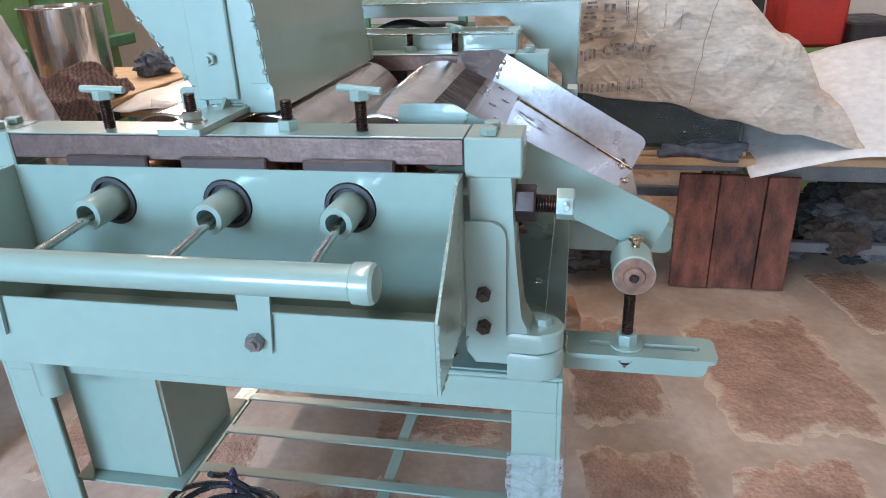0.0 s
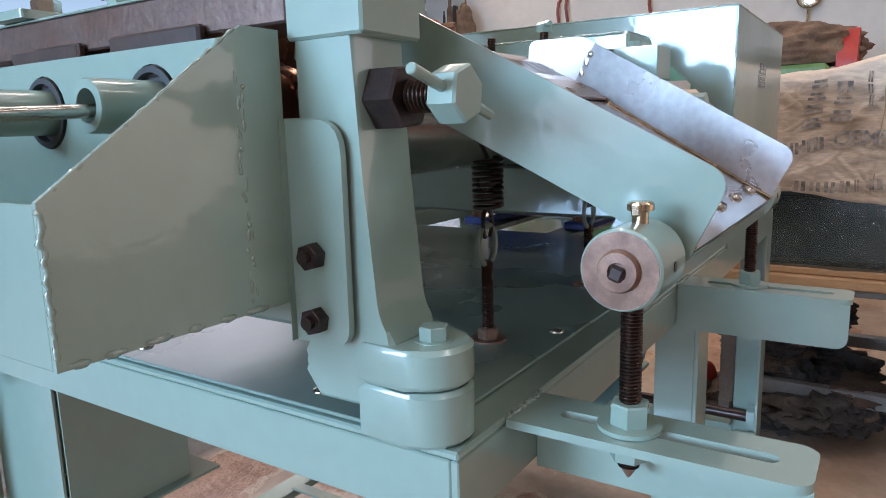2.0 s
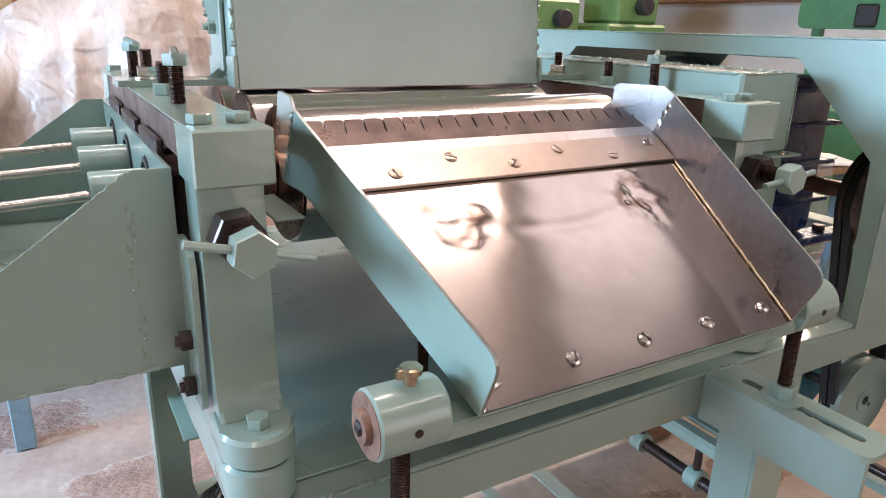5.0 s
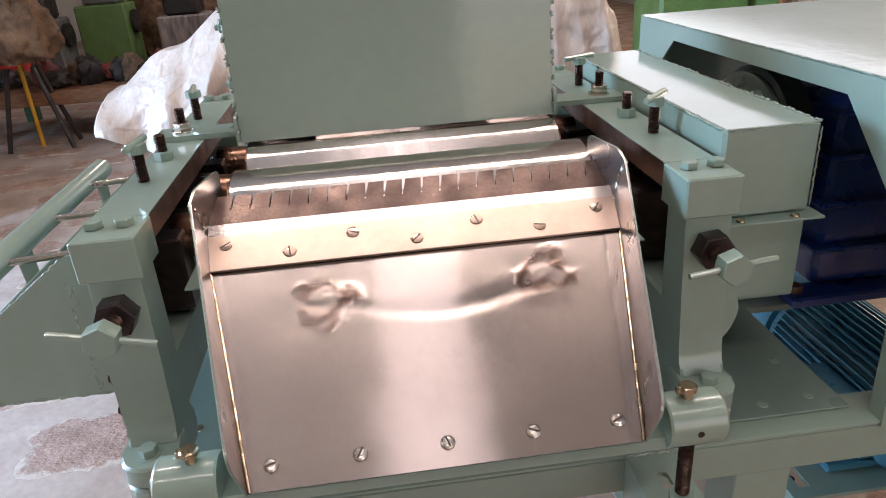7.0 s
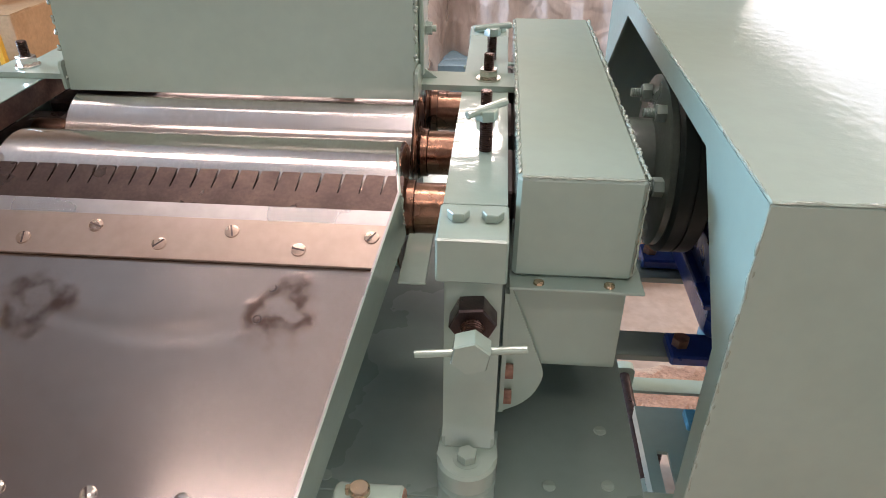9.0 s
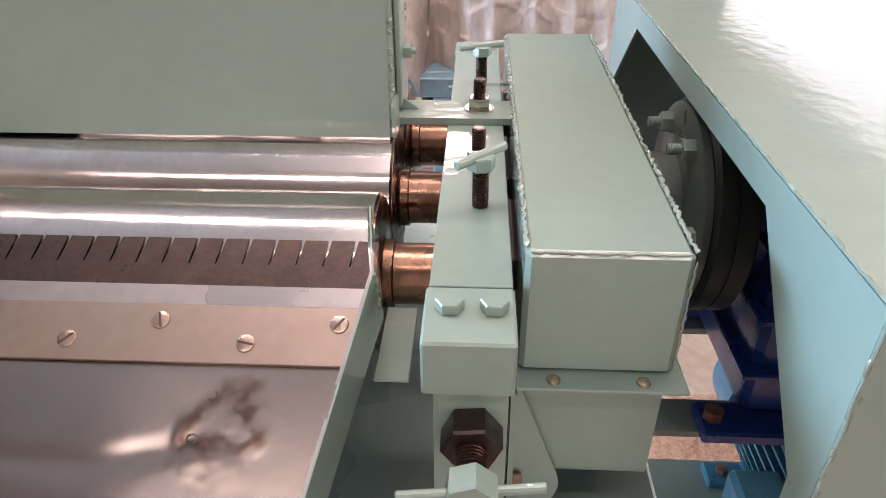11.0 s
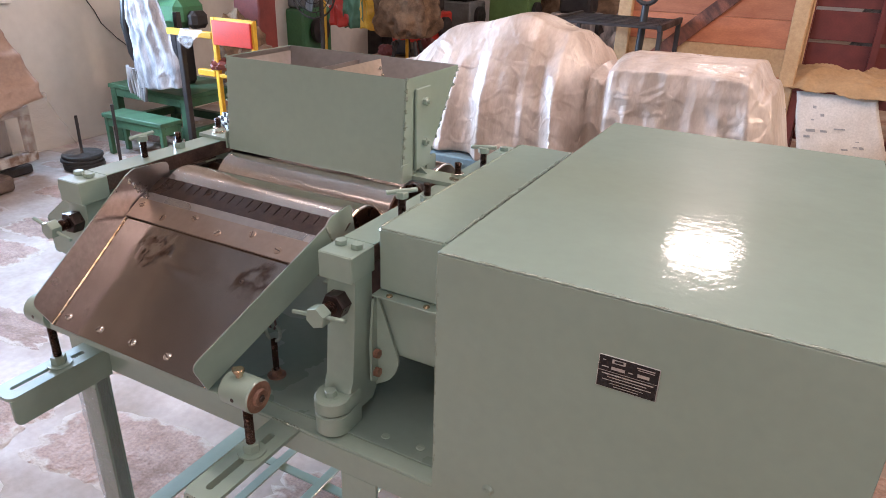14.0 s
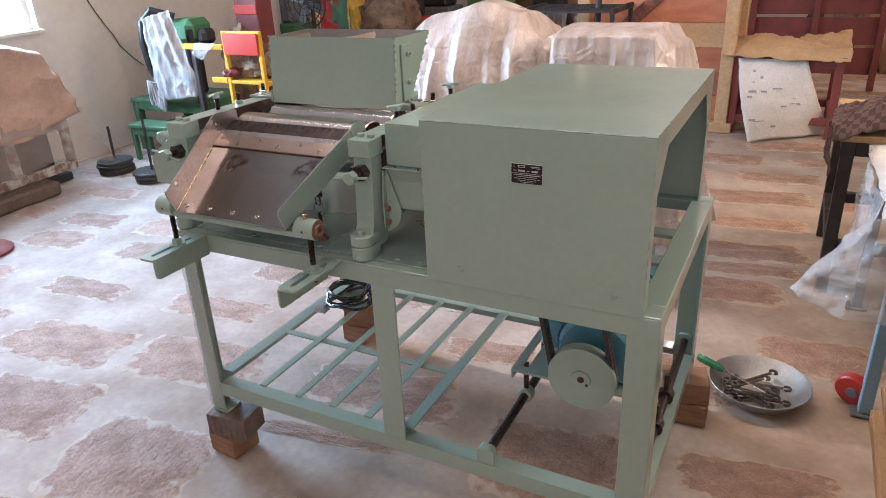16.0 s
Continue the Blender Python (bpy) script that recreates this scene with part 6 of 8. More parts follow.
def tarp_fn(u, v):
    x = -0.60 + 1.76 * u
    zt, zb, yf = lerp_table(TTOP, x), lerp_table(TBOT, x), lerp_table(TDEP, x)
    if v < 0.45:
        t = v / 0.45
        lean = (0.20 if x < 0.48 else 0.05) * (t ** 2)
        hang = 0.02 * math.sin(x * 26) * (1 - t)
        # long folds that run down from the peaks
        for x0, spread, depth, wide in ((-0.30, -0.10, 0.03, 0.05), (-0.12, -0.16, 0.05, 0.06), (0.02, -0.05, 0.02, 0.03), (0.12, 0.02, 0.035, 0.05), (0.27, 0.03, 0.02, 0.03), (0.38, 0.06, 0.08, 0.07), (0.57, -0.03, 0.05, 0.035), (0.66, 0.0, 0.018, 0.03),
                                        (0.76, 0.02, 0.03, 0.045), (0.86, 0.01, 0.02, 0.03), (0.93, 0.04, 0.025, 0.035), (1.0, 0.09, 0.08, 0.06)):
            hang -= depth * max(0.0, 1 - abs(x - x0 - spread * (1 - t)) / wide) * min(1.0, 1.6 - 1.5 * t)
        return (x + 0.14 * (1 - t) * max(0.0, (x - 0.88) / 0.28), yf + lean + hang, zb + (zt - 0.03 - zb) * (t ** 0.9))
    if v < 0.8:
        t = (v - 0.45) / 0.35
        lean = 0.20 if x < 0.48 else 0.05
        return (x, yf + lean + t * 0.5, zt - 0.03 + 0.03 * math.sin(math.pi * min(1, t * 1.2)) - (0.1 * t if x < 0.48 else 0))
    t = (v - 0.8) / 0.2
    lean = 0.20 if x < 0.48 else 0.05
    return (x, yf + lean + 0.5 + 0.06 * t, (zt - 0.03 - (0.1 if x < 0.48 else 0)) * (1 - t) + 0.5 * t)


draped("tarpaulin", tarp_fn, 300, 190, TARP, second, "creased glossy beige tarpaulin", amp=0.007, scale=2.4, seed=2, crease=0.005, cscale=5.0)
cab = thing("starter_box", (0.29, 1.62, 0.40), "dark blue-grey starter box with red button hung under the rail", "switch box")
boxed("case", cab, mat("starter_case", (0.05, 0.065, 0.085), rough=0.4), -0.085, 0.085, -0.05, 0.05, 0.0, 0.30, 0.006)
bm = B()
rod(bm, (-0.03, -0.0505, 0.21), (-0.03, -0.058, 0.21), 0.014, 18)
part("stop_button", bm, RED, cab, "red push button")
boxed("switch_plate", cab, GREYSTEEL, -0.045, 0.0, -0.054, -0.0502, 0.09, 0.145, 0.002)

# ---- east bench with the sack-covered case ----
wt = frame_table("work_table", 1.78, 2.45, -0.62, 0.20, 0.545, GREYSTEEL, PALEWOOD, "low steel-legged table with a pale plank top", "table", t=0.045, low=0.13, deep=0.02)
for ob in wt.children:
    if ob.name.split(".")[0] == "lower_rail" or ob.name.split(".")[0] == "leg" and max(v.co.x for v in ob.data.vertices) < 0:
        ob.location.x = 0.14
case = thing("covered_case", (2.08, -0.16, 0.545), "dark teal machine case partly wrapped in clear film", "machine")
boxed("case", case, DARKBOX, -0.26, 0.24, -0.42, 0.42, 0.02, 0.44, 0.02)
boxed("base", case, PALEWOOD, -0.29, 0.27, -0.44, 0.44, 0.001, 0.0195, 0.003)
draped("film", lambda u, v: (-0.278, 0.43 - 0.85 * u, 0.02 + 0.20 * v), 60, 30, gloss_film("case_film", (0.10, 0.12, 0.115), 0.08, 0.30, 9), case, "clear plastic film", amp=0.006, scale=9, seed=4, thick=0.0006, crease=0.012, cscale=5, along=(-1, 0, 0))
STOP = [(-0.99, 0.585), (-0.85, 0.74), (-0.70, 0.93), (-0.52, 1.07), (-0.29, 1.14), (0.0, 1.095), (0.35, 1.06)]
SBOT = [(-0.99, 0.575), (-0.71, 0.637), (-0.50, 0.69), (-0.28, 0.745), (0.02, 0.775), (0.35, 0.80)]


def sack_fn(u, v):
    y = 0.35 - 1.34 * u
    zt, zb = lerp_table(STOP, y), lerp_table(SBOT, y)
    if v < 0.6:
        t = v / 0.6
        return (1.765 + 0.035 * t * t, y, zb + (zt - zb) * math.sin(t * math.pi / 2))
    t = (v - 0.6) / 0.4
    return (1.80 + 0.55 * t, y, zt + 0.03 * math.sin(math.pi * t) - 0.10 * t * t)


SACKAMP = (0.010, 6.0, 7.0)
SACKCREASE = (0.010, 4.6)
draped("cement_sack_cover", sack_fn, 220, 130, SACK, None, "", amp=SACKAMP[0], scale=SACKAMP[1], seed=SACKAMP[2], crease=SACKCREASE[0], cscale=SACKCREASE[1], along=(-1, 0, 0.2))
tagged(bpy.data.objects["cement_sack_cover"], "dirty off-white woven cement sack spread over a machine case", "sack")


def sack_lift(p):
    """The sack's crease offset near p, and a hair more."""
    w = p + fold(p, 0.05, 3.0, SACKAMP[2])
    return Vector((-1, 0, 0.2)).normalized() * SACKCREASE[0] * ridges(w, SACKCREASE[1], SACKAMP[2]) + Vector((-0.0045, 0, 0.001))


def printed(word, y0, z0, size, shear=0.0, turn=0.0):
    """Printed letters laid on the front of the sack cover."""
    cu = bpy.data.curves.new("print", "FONT")
    cu.body, cu.size, cu.shear, cu.offset = word, size, shear, 0.0015
    tmp = bpy.data.objects.new("print", cu)
    me = bpy.data.meshes.new_from_object(tmp)
    bpy.data.objects.remove(tmp)
    bm = B()
    bm.from_mesh(me)
    bmesh.ops.triangulate(bm, faces=bm.faces)
    for _ in range(3):
        bmesh.ops.subdivide_edges(bm, edges=[e for e in bm.edges if e.calc_length() > 0.008], cuts=1)
    bm.to_mesh(me)
    bm.free()
    ca, sa = math.cos(turn), math.sin(turn)
    for v in me.vertices:
        y, z = y0 - (v.co.x * ca - v.co.y * sa), z0 + v.co.x * sa + v.co.y * ca
        u = (0.35 - y) / 1.34
        zt, zb = lerp_table(STOP, y), lerp_table(SBOT, y)
        t = math.asin(max(0, min(1, (z - zb) / (zt - zb)))) / (math.pi / 2)
        p = Vector(sack_fn(u, 0.6 * t))
        p = p + fold(p, SACKAMP[0], SACKAMP[1], SACKAMP[2]) + fold(p, SACKAMP[0] * 0.4, SACKAMP[1] * 3, SACKAMP[2] + 9)
        v.co = p + sack_lift(p)
    me.materials.append(INK)
    ob = new("print", me)
    ob.parent = bpy.data.objects["cement_sack_cover"]
    ob["label"] = "faded dark printed letters"
    return ob


printed("CEMNT", -0.078, 0.902, 0.052, 0.12, -0.03)
# the maker's name and the turned block of large print, as plain bars: start, foot, width, height
PRINT = ((0.055, 0.868, 0.024, 0.034), (0.024, 0.873, 0.024, 0.034), (-0.007, 0.880, 0.022, 0.034), (-0.036, 0.888, 0.024, 0.033),
                     (0.0, 0.778, 0.026, 0.026), (-0.034, 0.779, 0.024, 0.026), (-0.066, 0.780, 0.026, 0.027), (-0.10, 0.782, 0.024, 0.027), (-0.132, 0.784, 0.012, 0.028), (-0.168, 0.786, 0.03, 0.028), (-0.208, 0.788, 0.014, 0.03),
                     (0.0, 0.948, 0.052, 0.030), (-0.008, 0.988, 0.050, 0.026), (-0.018, 1.022, 0.044, 0.024), (-0.026, 1.054, 0.040, 0.024), (-0.076, 0.962, 0.048, 0.034), (-0.082, 1.006, 0.042, 0.024), (-0.086, 1.040, 0.038, 0.028),
                     (-0.155, 1.0, 0.010, 0.030), (-0.153, 1.036, 0.010, 0.024), (-0.152, 1.066, 0.010, 0.030), (-0.275, 0.975, 0.005, 0.035), (-0.275, 1.015, 0.005, 0.045), (-0.33, 0.98, 0.004, 0.06))
for y0, z0, w, h in [q for y, z, wide, high in PRINT for q in (((y, z, wide, high * 0.32), (y - wide * 0.12, z + high * 0.55, wide * 0.8, high * 0.28)) if wide > 0.038 else ((y, z, wide * 0.36, high), (y - wide * 0.58, z, wide * 0.36, high)))]:
    bm, quad, n = B(), [], 6
    for i in range(n + 1):
        for dz in (0, h):
            y, z = y0 - w * i / n, z0 + dz
            zt, zb = lerp_table(STOP, y), lerp_table(SBOT, y)
            t = math.asin(max(0, min(1, (z - zb) / (zt - zb)))) / (math.pi / 2)
            p = Vector(sack_fn((0.35 - y) / 1.34, 0.6 * t))
            p = p + fold(p, *SACKAMP) + fold(p, SACKAMP[0] * 0.4, SACKAMP[1] * 3, SACKAMP[2] + 9)
            quad.append(bm.verts.new(p + sack_lift(p)))
    for i in range(n):
        bm.faces.new((quad[2 * i], quad[2 * i + 2], quad[2 * i + 3], quad[2 * i + 1]))
    part("faded_print", bm, INK, bpy.data.objects["cement_sack_cover"], "smudged unreadable print", smooth=0)
bm = B()
tube(bm, [Vector(sack_fn((0.35 - y) / 1.34, v)) + Vector((-0.009, 0, 0.002)) + fold(Vector((0, y, v)), 0.006, 14) for y, v in ((-0.176 - 0.0012 * k, 0.02 + 0.56 * k / 24) for k in range(25))], 0.0014, 6)
THREADBROWN = mat("brown_thread", (0.40, 0.29, 0.17), rough=0.8, scale=40)
part("stitched_seam", bm, THREADBROWN, bpy.data.objects["cement_sack_cover"], "brown stitched seam")
bm = B()
tube(bm, [Vector(sack_fn((0.35 - y) / 1.34, v)) + Vector((-0.010, 0, 0.002)) + fold(Vector((0, y, v)), 0.006, 14) for y, v in ((-0.385 - 0.0030 * k, 0.02 + 0.56 * k / 24) for k in range(25))], 0.0016, 6)
part("stitched_seam", bm, THREADBROWN, bpy.data.objects["cement_sack_cover"], "brown stitched seam")
for k, (y0, y1, dx) in enumerate(((-0.395, -0.535, 0), (-0.540, -0.700, 0.004), (-0.705, -0.815, 0.001))):
    bm = B()
    box(bm, 1.842 + dx, 1.864 + dx, y1, y0, 0, 0.463 - 0.004 * k, 0.002)
    solo("board", bm, REDWOOD, "stained red-brown wooden board standing upright", "board", "upright boards")
RAGS = [mat("rag_" + n, c, tuple(v * 0.45 for v in c), rough=0.9, scale=16, detail=8, bump=0.006, bscale=50, contrast=0.16, fine=0.3) for n, c in (("grey", (0.13, 0.12, 0.115)), ("dark", (0.05, 0.046, 0.044)), ("pale", (0.26, 0.24, 0.23)), ("brown", (0.11, 0.075, 0.055)))]


def scrap_heap(place, rx, ry, h, n, seed, label, kinds):
    """A heap of crumpled rags and torn sheet, piece upon piece."""
    heap = thing("tangled_scrap", place, label, "scrap heap")
    q = random.Random(seed)
    for k in range(n):
        t = k / n
        a, rad = q.uniform(0, 2 * math.pi), math.sqrt(q.uniform(0, 1)) * (1 - 0.75 * t)
        c = Vector((rx * rad * math.cos(a), ry * rad * math.sin(a), 0.05 + (h - 0.07) * t))
        r = Vector((q.uniform(0.09, 0.17), q.uniform(0.09, 0.17), q.uniform(0.05, 0.09)))
        bm = B()
        bmesh.ops.create_icosphere(bm, subdivisions=4, radius=1)
        for v in bm.verts:
            d = v.co.normalized()
            w = d * 1.5 + Vector((seed * 3 + k * 5.1, k * 2.3, 0))
            f = 0.75 + 0.30 * ridges(w, 0.9, k) * 0.6 + 0.25 * noise.noise(w * 2.6)
            v.co = Vector((c.x + d.x * r.x * f, c.y + d.y * r.y * f, max(0.0, c.z + d.z * r.z * f)))
        part("rag", bm, RAGS[kinds[k % len(kinds)]], heap, smooth=50)
    return heap


scrap_heap((2.15, -1.15, 0), 0.32, 0.40, 0.34, 22, 3, "heap of dusty dark grey rags and torn sheet beside the table", (0, 1, 0, 3, 2, 1))
scrap_heap((2.05, -0.05, 0), 0.22, 0.34, 0.17, 12, 8, "heap of dark scrap and sacking under the table", (1, 3, 1))
# dark backing, added in place of the deep shade under the table
scrap_heap((2.16, 0.0, 0), 0.20, 0.30, 0.40, 20, 12, "dark brown rag pile added to block light under the table", (3, 1))
bm = B()
rr = random.Random(6)
for k in range(5):
    p0 = Vector((1.775 + 0.012 * k, -0.30 - 0.01 * k, 0.556 - 0.0 + 0.006 * k))
    tube(bm, [p0 + Vector((0.01 * math.sin(j * 0.7 + k), -0.045 * j, 0.012 * math.sin(j * 0.9 + k * 1.3))) for j in range(7)], 0.016, 8)
solo("denim_cloth", bm, DENIM, "crumpled strip of faded denim cloth on the table edge", "cloth")
sh1 = draped("white_sheet", lambda u, v: (1.70 + 0.75 * v, -0.60 - 0.62 * u, 0.50 + 0.04 * u + 0.30 * v * (0.5 + 0.5 * u) + 0.05 * math.sin(u * 2.6)), 24, 20, WHITESHEET, None, "", amp=0.008, scale=3, seed=5, thick=0.001)
tagged(sh1, "bent white plastic sheet lying on the table end", "sheet")
frame_table("side_table", 1.95, 2.6, -1.35, -0.66, 0.50, GREYSTEEL, PALEWOOD, "low steel-legged table under a white sheet", "table", low=0.12)


def wheel(name, c, r, axis, label):
    ob = thing(name, c, label, "wheel")
    bm = B()
    spun(bm, (0, 0, 0), axis, [(-0.018, r * 0.3), (-0.018, r * 0.9), (-0.012, r), (0.012, r), (0.018, r * 0.9), (0.018, r * 0.3)], 36)
    part("tyre", bm, RED, ob)
    bm = B()
    spun(bm, (0, 0, 0), axis, [(-0.024, 0.01), (-0.024, r * 0.3), (0.024, r * 0.3), (0.024, 0.01)], 20)
    part("hub", bm, GREYSTEEL, ob, "grey hub")
    return ob


wheel("castor_wheel", (1.985, 0.10 + 0.17, 0.09), 0.09, (0.3, 1, 0), "red castor wheel standing beside the table leg")
wheel("castor_wheel", (1.845, 1.062, 0.06), 0.06, (0.5, 1, 0.2), "red castor wheel leaning by a table leg")

# plastic-covered frame beside the basin
pf = thing("wrapped_machine", (2.22, 1.40, 0), "pale blue steel frame draped with clear plastic and white paper", "machine")
for x, y in ((-0.34, -0.38), (-0.34, 0.42), (0.34, -0.38), (0.34, 0.42)):
    boxed("leg", pf, BLUEFRAME, x - 0.02, x + 0.02, y - 0.02, y + 0.02, 0.012, 0.66, 0.003)
    boxed("foot_plate", pf, GREYSTEEL, x - 0.04, x + 0.04, y - 0.03, y + 0.03, 0, 0.0118, 0.003)
boxed("bed", pf, PALEWOOD, -0.38, 0.38, -0.42, 0.46, 0.661, 0.69, 0.004)
boxed("brace", pf, GREYSTEEL, -0.3195, 0.3195, -0.37, -0.35, 0.30, 0.33, 0.002)
draped("paper_cover", lambda u, v: (-0.41 + 0.8 * u, -0.42 + 0.90 * v, 0.70 + 0.10 * math.sin(3 * u) * math.sin(3 * v)), 20, 20, WHITESHEET, pf, "white paper", amp=0.02, scale=5, seed=1)
def film_at(u, v):
    """Film over the south end and the west side of the frame, flared at the corner."""
    flare = (1 - v) * math.exp(-((u - 0.42) / 0.16) ** 2)
    if u < 0.42:
        x, y = 0.15 - 0.56 * u / 0.42, -0.46
    else:
        x, y = -0.41, -0.46 + 0.75 * (u - 0.42) / 0.58
    return (x - 0.17 * flare - 0.02 * math.sin(17 * u) * (1 - v), y - 0.05 * flare - 0.03 * math.sin(23 * u) * (1 - v), 0.74 - (0.34 + 0.08 * math.sin(7 * u + 1)) * (1 - v))


draped("film", film_at, 90, 50, FILMWHITE, pf, "hanging milky film", amp=0.02, scale=5, seed=6, thick=0.0006, crease=0.03, cscale=3.5, along=(-1, -1, 0))

# bench with the bright pot and checked cloth
bench = frame_table("wood_top_bench", 1.72, 2.76, 1.92, 2.66, 0.72, IRON, PALEWOOD, "dark iron bench with a pale wooden top", "bench", t=0.05, low=0.2)
pot = thing("metal_drum", (2.27, 2.36, 0.72), "tall polished aluminium drum standing on the bench", "drum")
bm = B()
spun(bm, (0, 0, 0), (0, 0, 1), [(0, 0), (0, 0.168), (0.006, 0.172), (0.35, 0.178), (0.353, 0.181), (0.357, 0.181), (0.357, 0.174), (0.04, 0.166), (0.04, 0)], 64)
part("shell", bm, ALU, pot)
for z, r in ((0.352, 0.1815), (0.02, 0.1745)):
    bm = B()
    tube(bm, [(r * math.cos(a), r * math.sin(a), z) for a in (2 * math.pi * k / 48 for k in range(49))], 0.004, 6)
    part("rim" if z > 0.2 else "base_ring", bm, ALU, pot)


def bench_cloth(u, v):
    """Over the bench corner: one end hangs down the side, the rest lies bunched on the top."""
    y = 1.86 + 0.36 * u
    if v < 0.35:
        t = v / 0.35
        return (1.682 + 0.012 * math.sin(8 * u) * (1 - t), y - 0.05 * (1 - t), 0.56 + 0.05 * u + (0.185 - 0.05 * u) * t)
    t = (v - 0.35) / 0.65
    drop = max(0.0, (1.905 - y) / 0.045) * 0.07
    return (1.685 + 0.46 * t, y + 0.10 * t, 0.747 + 0.10 * math.sin(math.pi * min(1, t * 1.15)) ** 2 * (0.3 + 0.7 * math.sin(math.pi * min(1, 0.2 + u))) - drop)


tagged(draped("checked_cloth", bench_cloth, 60, 70, CHECKBROWN, None, "", amp=0.006, scale=6, seed=4, crease=0.03, cscale=7, along=(-0.4, -0.3, 1)), "creased brown checked cloth hung over the bench corner", "cloth")
lump("blue_cloth", (2.52, 2.10, 0.765), (0.10, 0.08, 0.07), DENIM, "crumpled blue cloth on the bench", "cloth", 0.4, 3, 5, 4)
bm = B()
box(bm, 1.90, 2.02, 2.48, 2.55, 0.7205, 0.80, 0.004)
solo("wood_offcut", bm, PALEWOOD, "pale wooden offcut standing on the bench", "wood block")
for k, (x, y) in enumerate(((2.42, 3.9), (3.05, 3.6), (3.7, 3.5))):
    ob = thing("green_press", (x, y, 0), "light green painted workshop machine behind the bench", "machine", "machines behind the bench")
    boxed("body", ob, LIME, -0.3, 0.28, -0.2, 0.25, 0.0, 1.0 + 0.1 * k, 0.02)
    boxed("table", ob, GREEN, -0.34, 0.32, -0.32, -0.201, 0.70, 0.78, 0.01)
    boxed("head", ob, LIME, -0.2, 0.2, -0.18, 0.2, 1.0015 + 0.1 * k, 1.25 + 0.1 * k, 0.02)
    bm = B()
    rod(bm, (0, -0.19, 1.12 + 0.1 * k), (0, -0.27, 1.12 + 0.1 * k), 0.06, 24, 0.005)
    part("spindle", bm, IRON, ob)

# far green machine with a red pulley along the east wall
gm = thing("green_machine", (3.75, 0.9, 0), "dark green machine with a long rounded back board and red pulley", "machine")
bm = B()
prism(bm, rounded([(-0.34, 1.19), (-0.34, 1.365), (1.04, 1.375), (1.04, 1.19)], {0: 0.05, 1: 0.08, 2: 0.08, 3: 0.05}), "x", -0.27, -0.245)
part("back_board", bm, GREEN, gm, "long green board with rounded corners")
boxed("body", gm, GREEN, -0.24, 0.3, -0.3, 1.0, 0.0, 0.80, 0.02)
for y in (-0.25, 0.35, 0.92):
    boxed("upright", gm, GREEN, -0.244, -0.20, y, y + 0.05, 0.8005, 1.30, 0.004)
boxed("gear_case", gm, LIME, -0.26, 0.2, -0.84, -0.345, 0.5, 1.235, 0.02)
bm = B()
spun(bm, (-0.02, -0.86, 1.22), (0, -1, 0), [(0, 0.06), (0.0, 0.17), (0.004, 0.19), (0.09, 0.19), (0.094, 0.17), (0.094, 0.05)], 44)
part("pulley", bm, RED, gm, "red flat-belt pulley")
bm = B()
box(bm, -0.285, -0.2705, 0.62, 0.73, 1.20, 1.31, 0.01, 2)
part("switch", bm, BLACKPL, gm, "black switch box")
PALECORD = mat("pale_cord", (0.5, 0.45, 0.36), rough=0.8)
for y0 in (0.52, -0.02, 0.06):
    bm = B()
    tube(bm, [(-0.278, y0 - 0.02 * math.sin(k * 0.5), 1.37 - 0.03 * k) for k in range(9)], 0.005, 6)
    part("cord", bm, PALECORD, gm, "pale cord")
lump("burlap_cover", (3.72, 0.33, 1.315), (0.24, 0.42, 0.14), JUTE, "brown sacking heaped on the machine", "sacking", 0.22, 2.2, 4, 5)
dk = thing("dark_cabinet", (4.55, -0.47, 0), "dark cabinet under black cloth by the wall", "cabinet")
boxed("case", dk, IRON, -0.2, 0.25, -0.24, 0.24, 0, 1.08, 0.01)
bm = B()
bmesh.ops.create_icosphere(bm, subdivisions=5, radius=1)
for v in bm.verts:
    d = v.co.normalized()
    f = 0.85 + 0.22 * ridges(d * 1.4, 1.0, 5.0) * 0.5 + 0.2 * noise.noise(d * 1.7)
    v.co = Vector((0.02 + d.x * 0.24 * f, d.y * 0.31 * f, 1.085 + max(-0.10, d.z * 0.24 * f - 0.02) + 0.1))
part("cloth", bm, DARKCLOTH, dk, "crumpled black cloth", smooth=45)
bm = B()
box(bm, 4.88, 5.04, -0.98, -0.80, 0, CEIL - 0.01, 0.01)
tagged(part("steel_column", bm, IRON, None), "dark steel column against the wall", "column", kind="structure")
for k, (x, y) in enumerate(((4.6, -1.05), (4.6, -1.2), (4.6, -1.33))):
    bm = B()
    spun(bm, (x, y, 0), (0, 0, 1), [(0, 0.05), (0.9, 0.05), (0.9, 0.062), (0.94, 0.062), (0.94, 0.035)], 20)
    solo("pipe_stub", bm, IRON, "rusty dark pipe standing by the wall", "pipe", "pipes by the wall")
# far right: red-fronted green machine
rm = thing("lathe", (3.3, -1.45, 0), "light green machine with a red front panel and grey cloth", "machine")
boxed("bed", rm, LIME, -0.25, 0.3, -0.6, 0.6, 0.0, 0.74, 0.015)
boxed("head", rm, RED, -0.2, 0.25, 0.16, 0.44, 0.7405, 1.06, 0.015)
boxed("slide", rm, IRON, -0.26, 0.2, -0.1, 0.155, 0.7405, 0.86, 0.01)
boxed("tail", rm, LIME, -0.26, 0.2, -0.5, -0.15, 0.7405, 1.05, 0.02)
lump("grey_cloth", (3.12, -1.12, 0.98 + 0.12), (0.08, 0.09, 0.13), WHITEBAG, "grey cloth hung on the machine", "cloth", 0.3, 3, 2, 4)
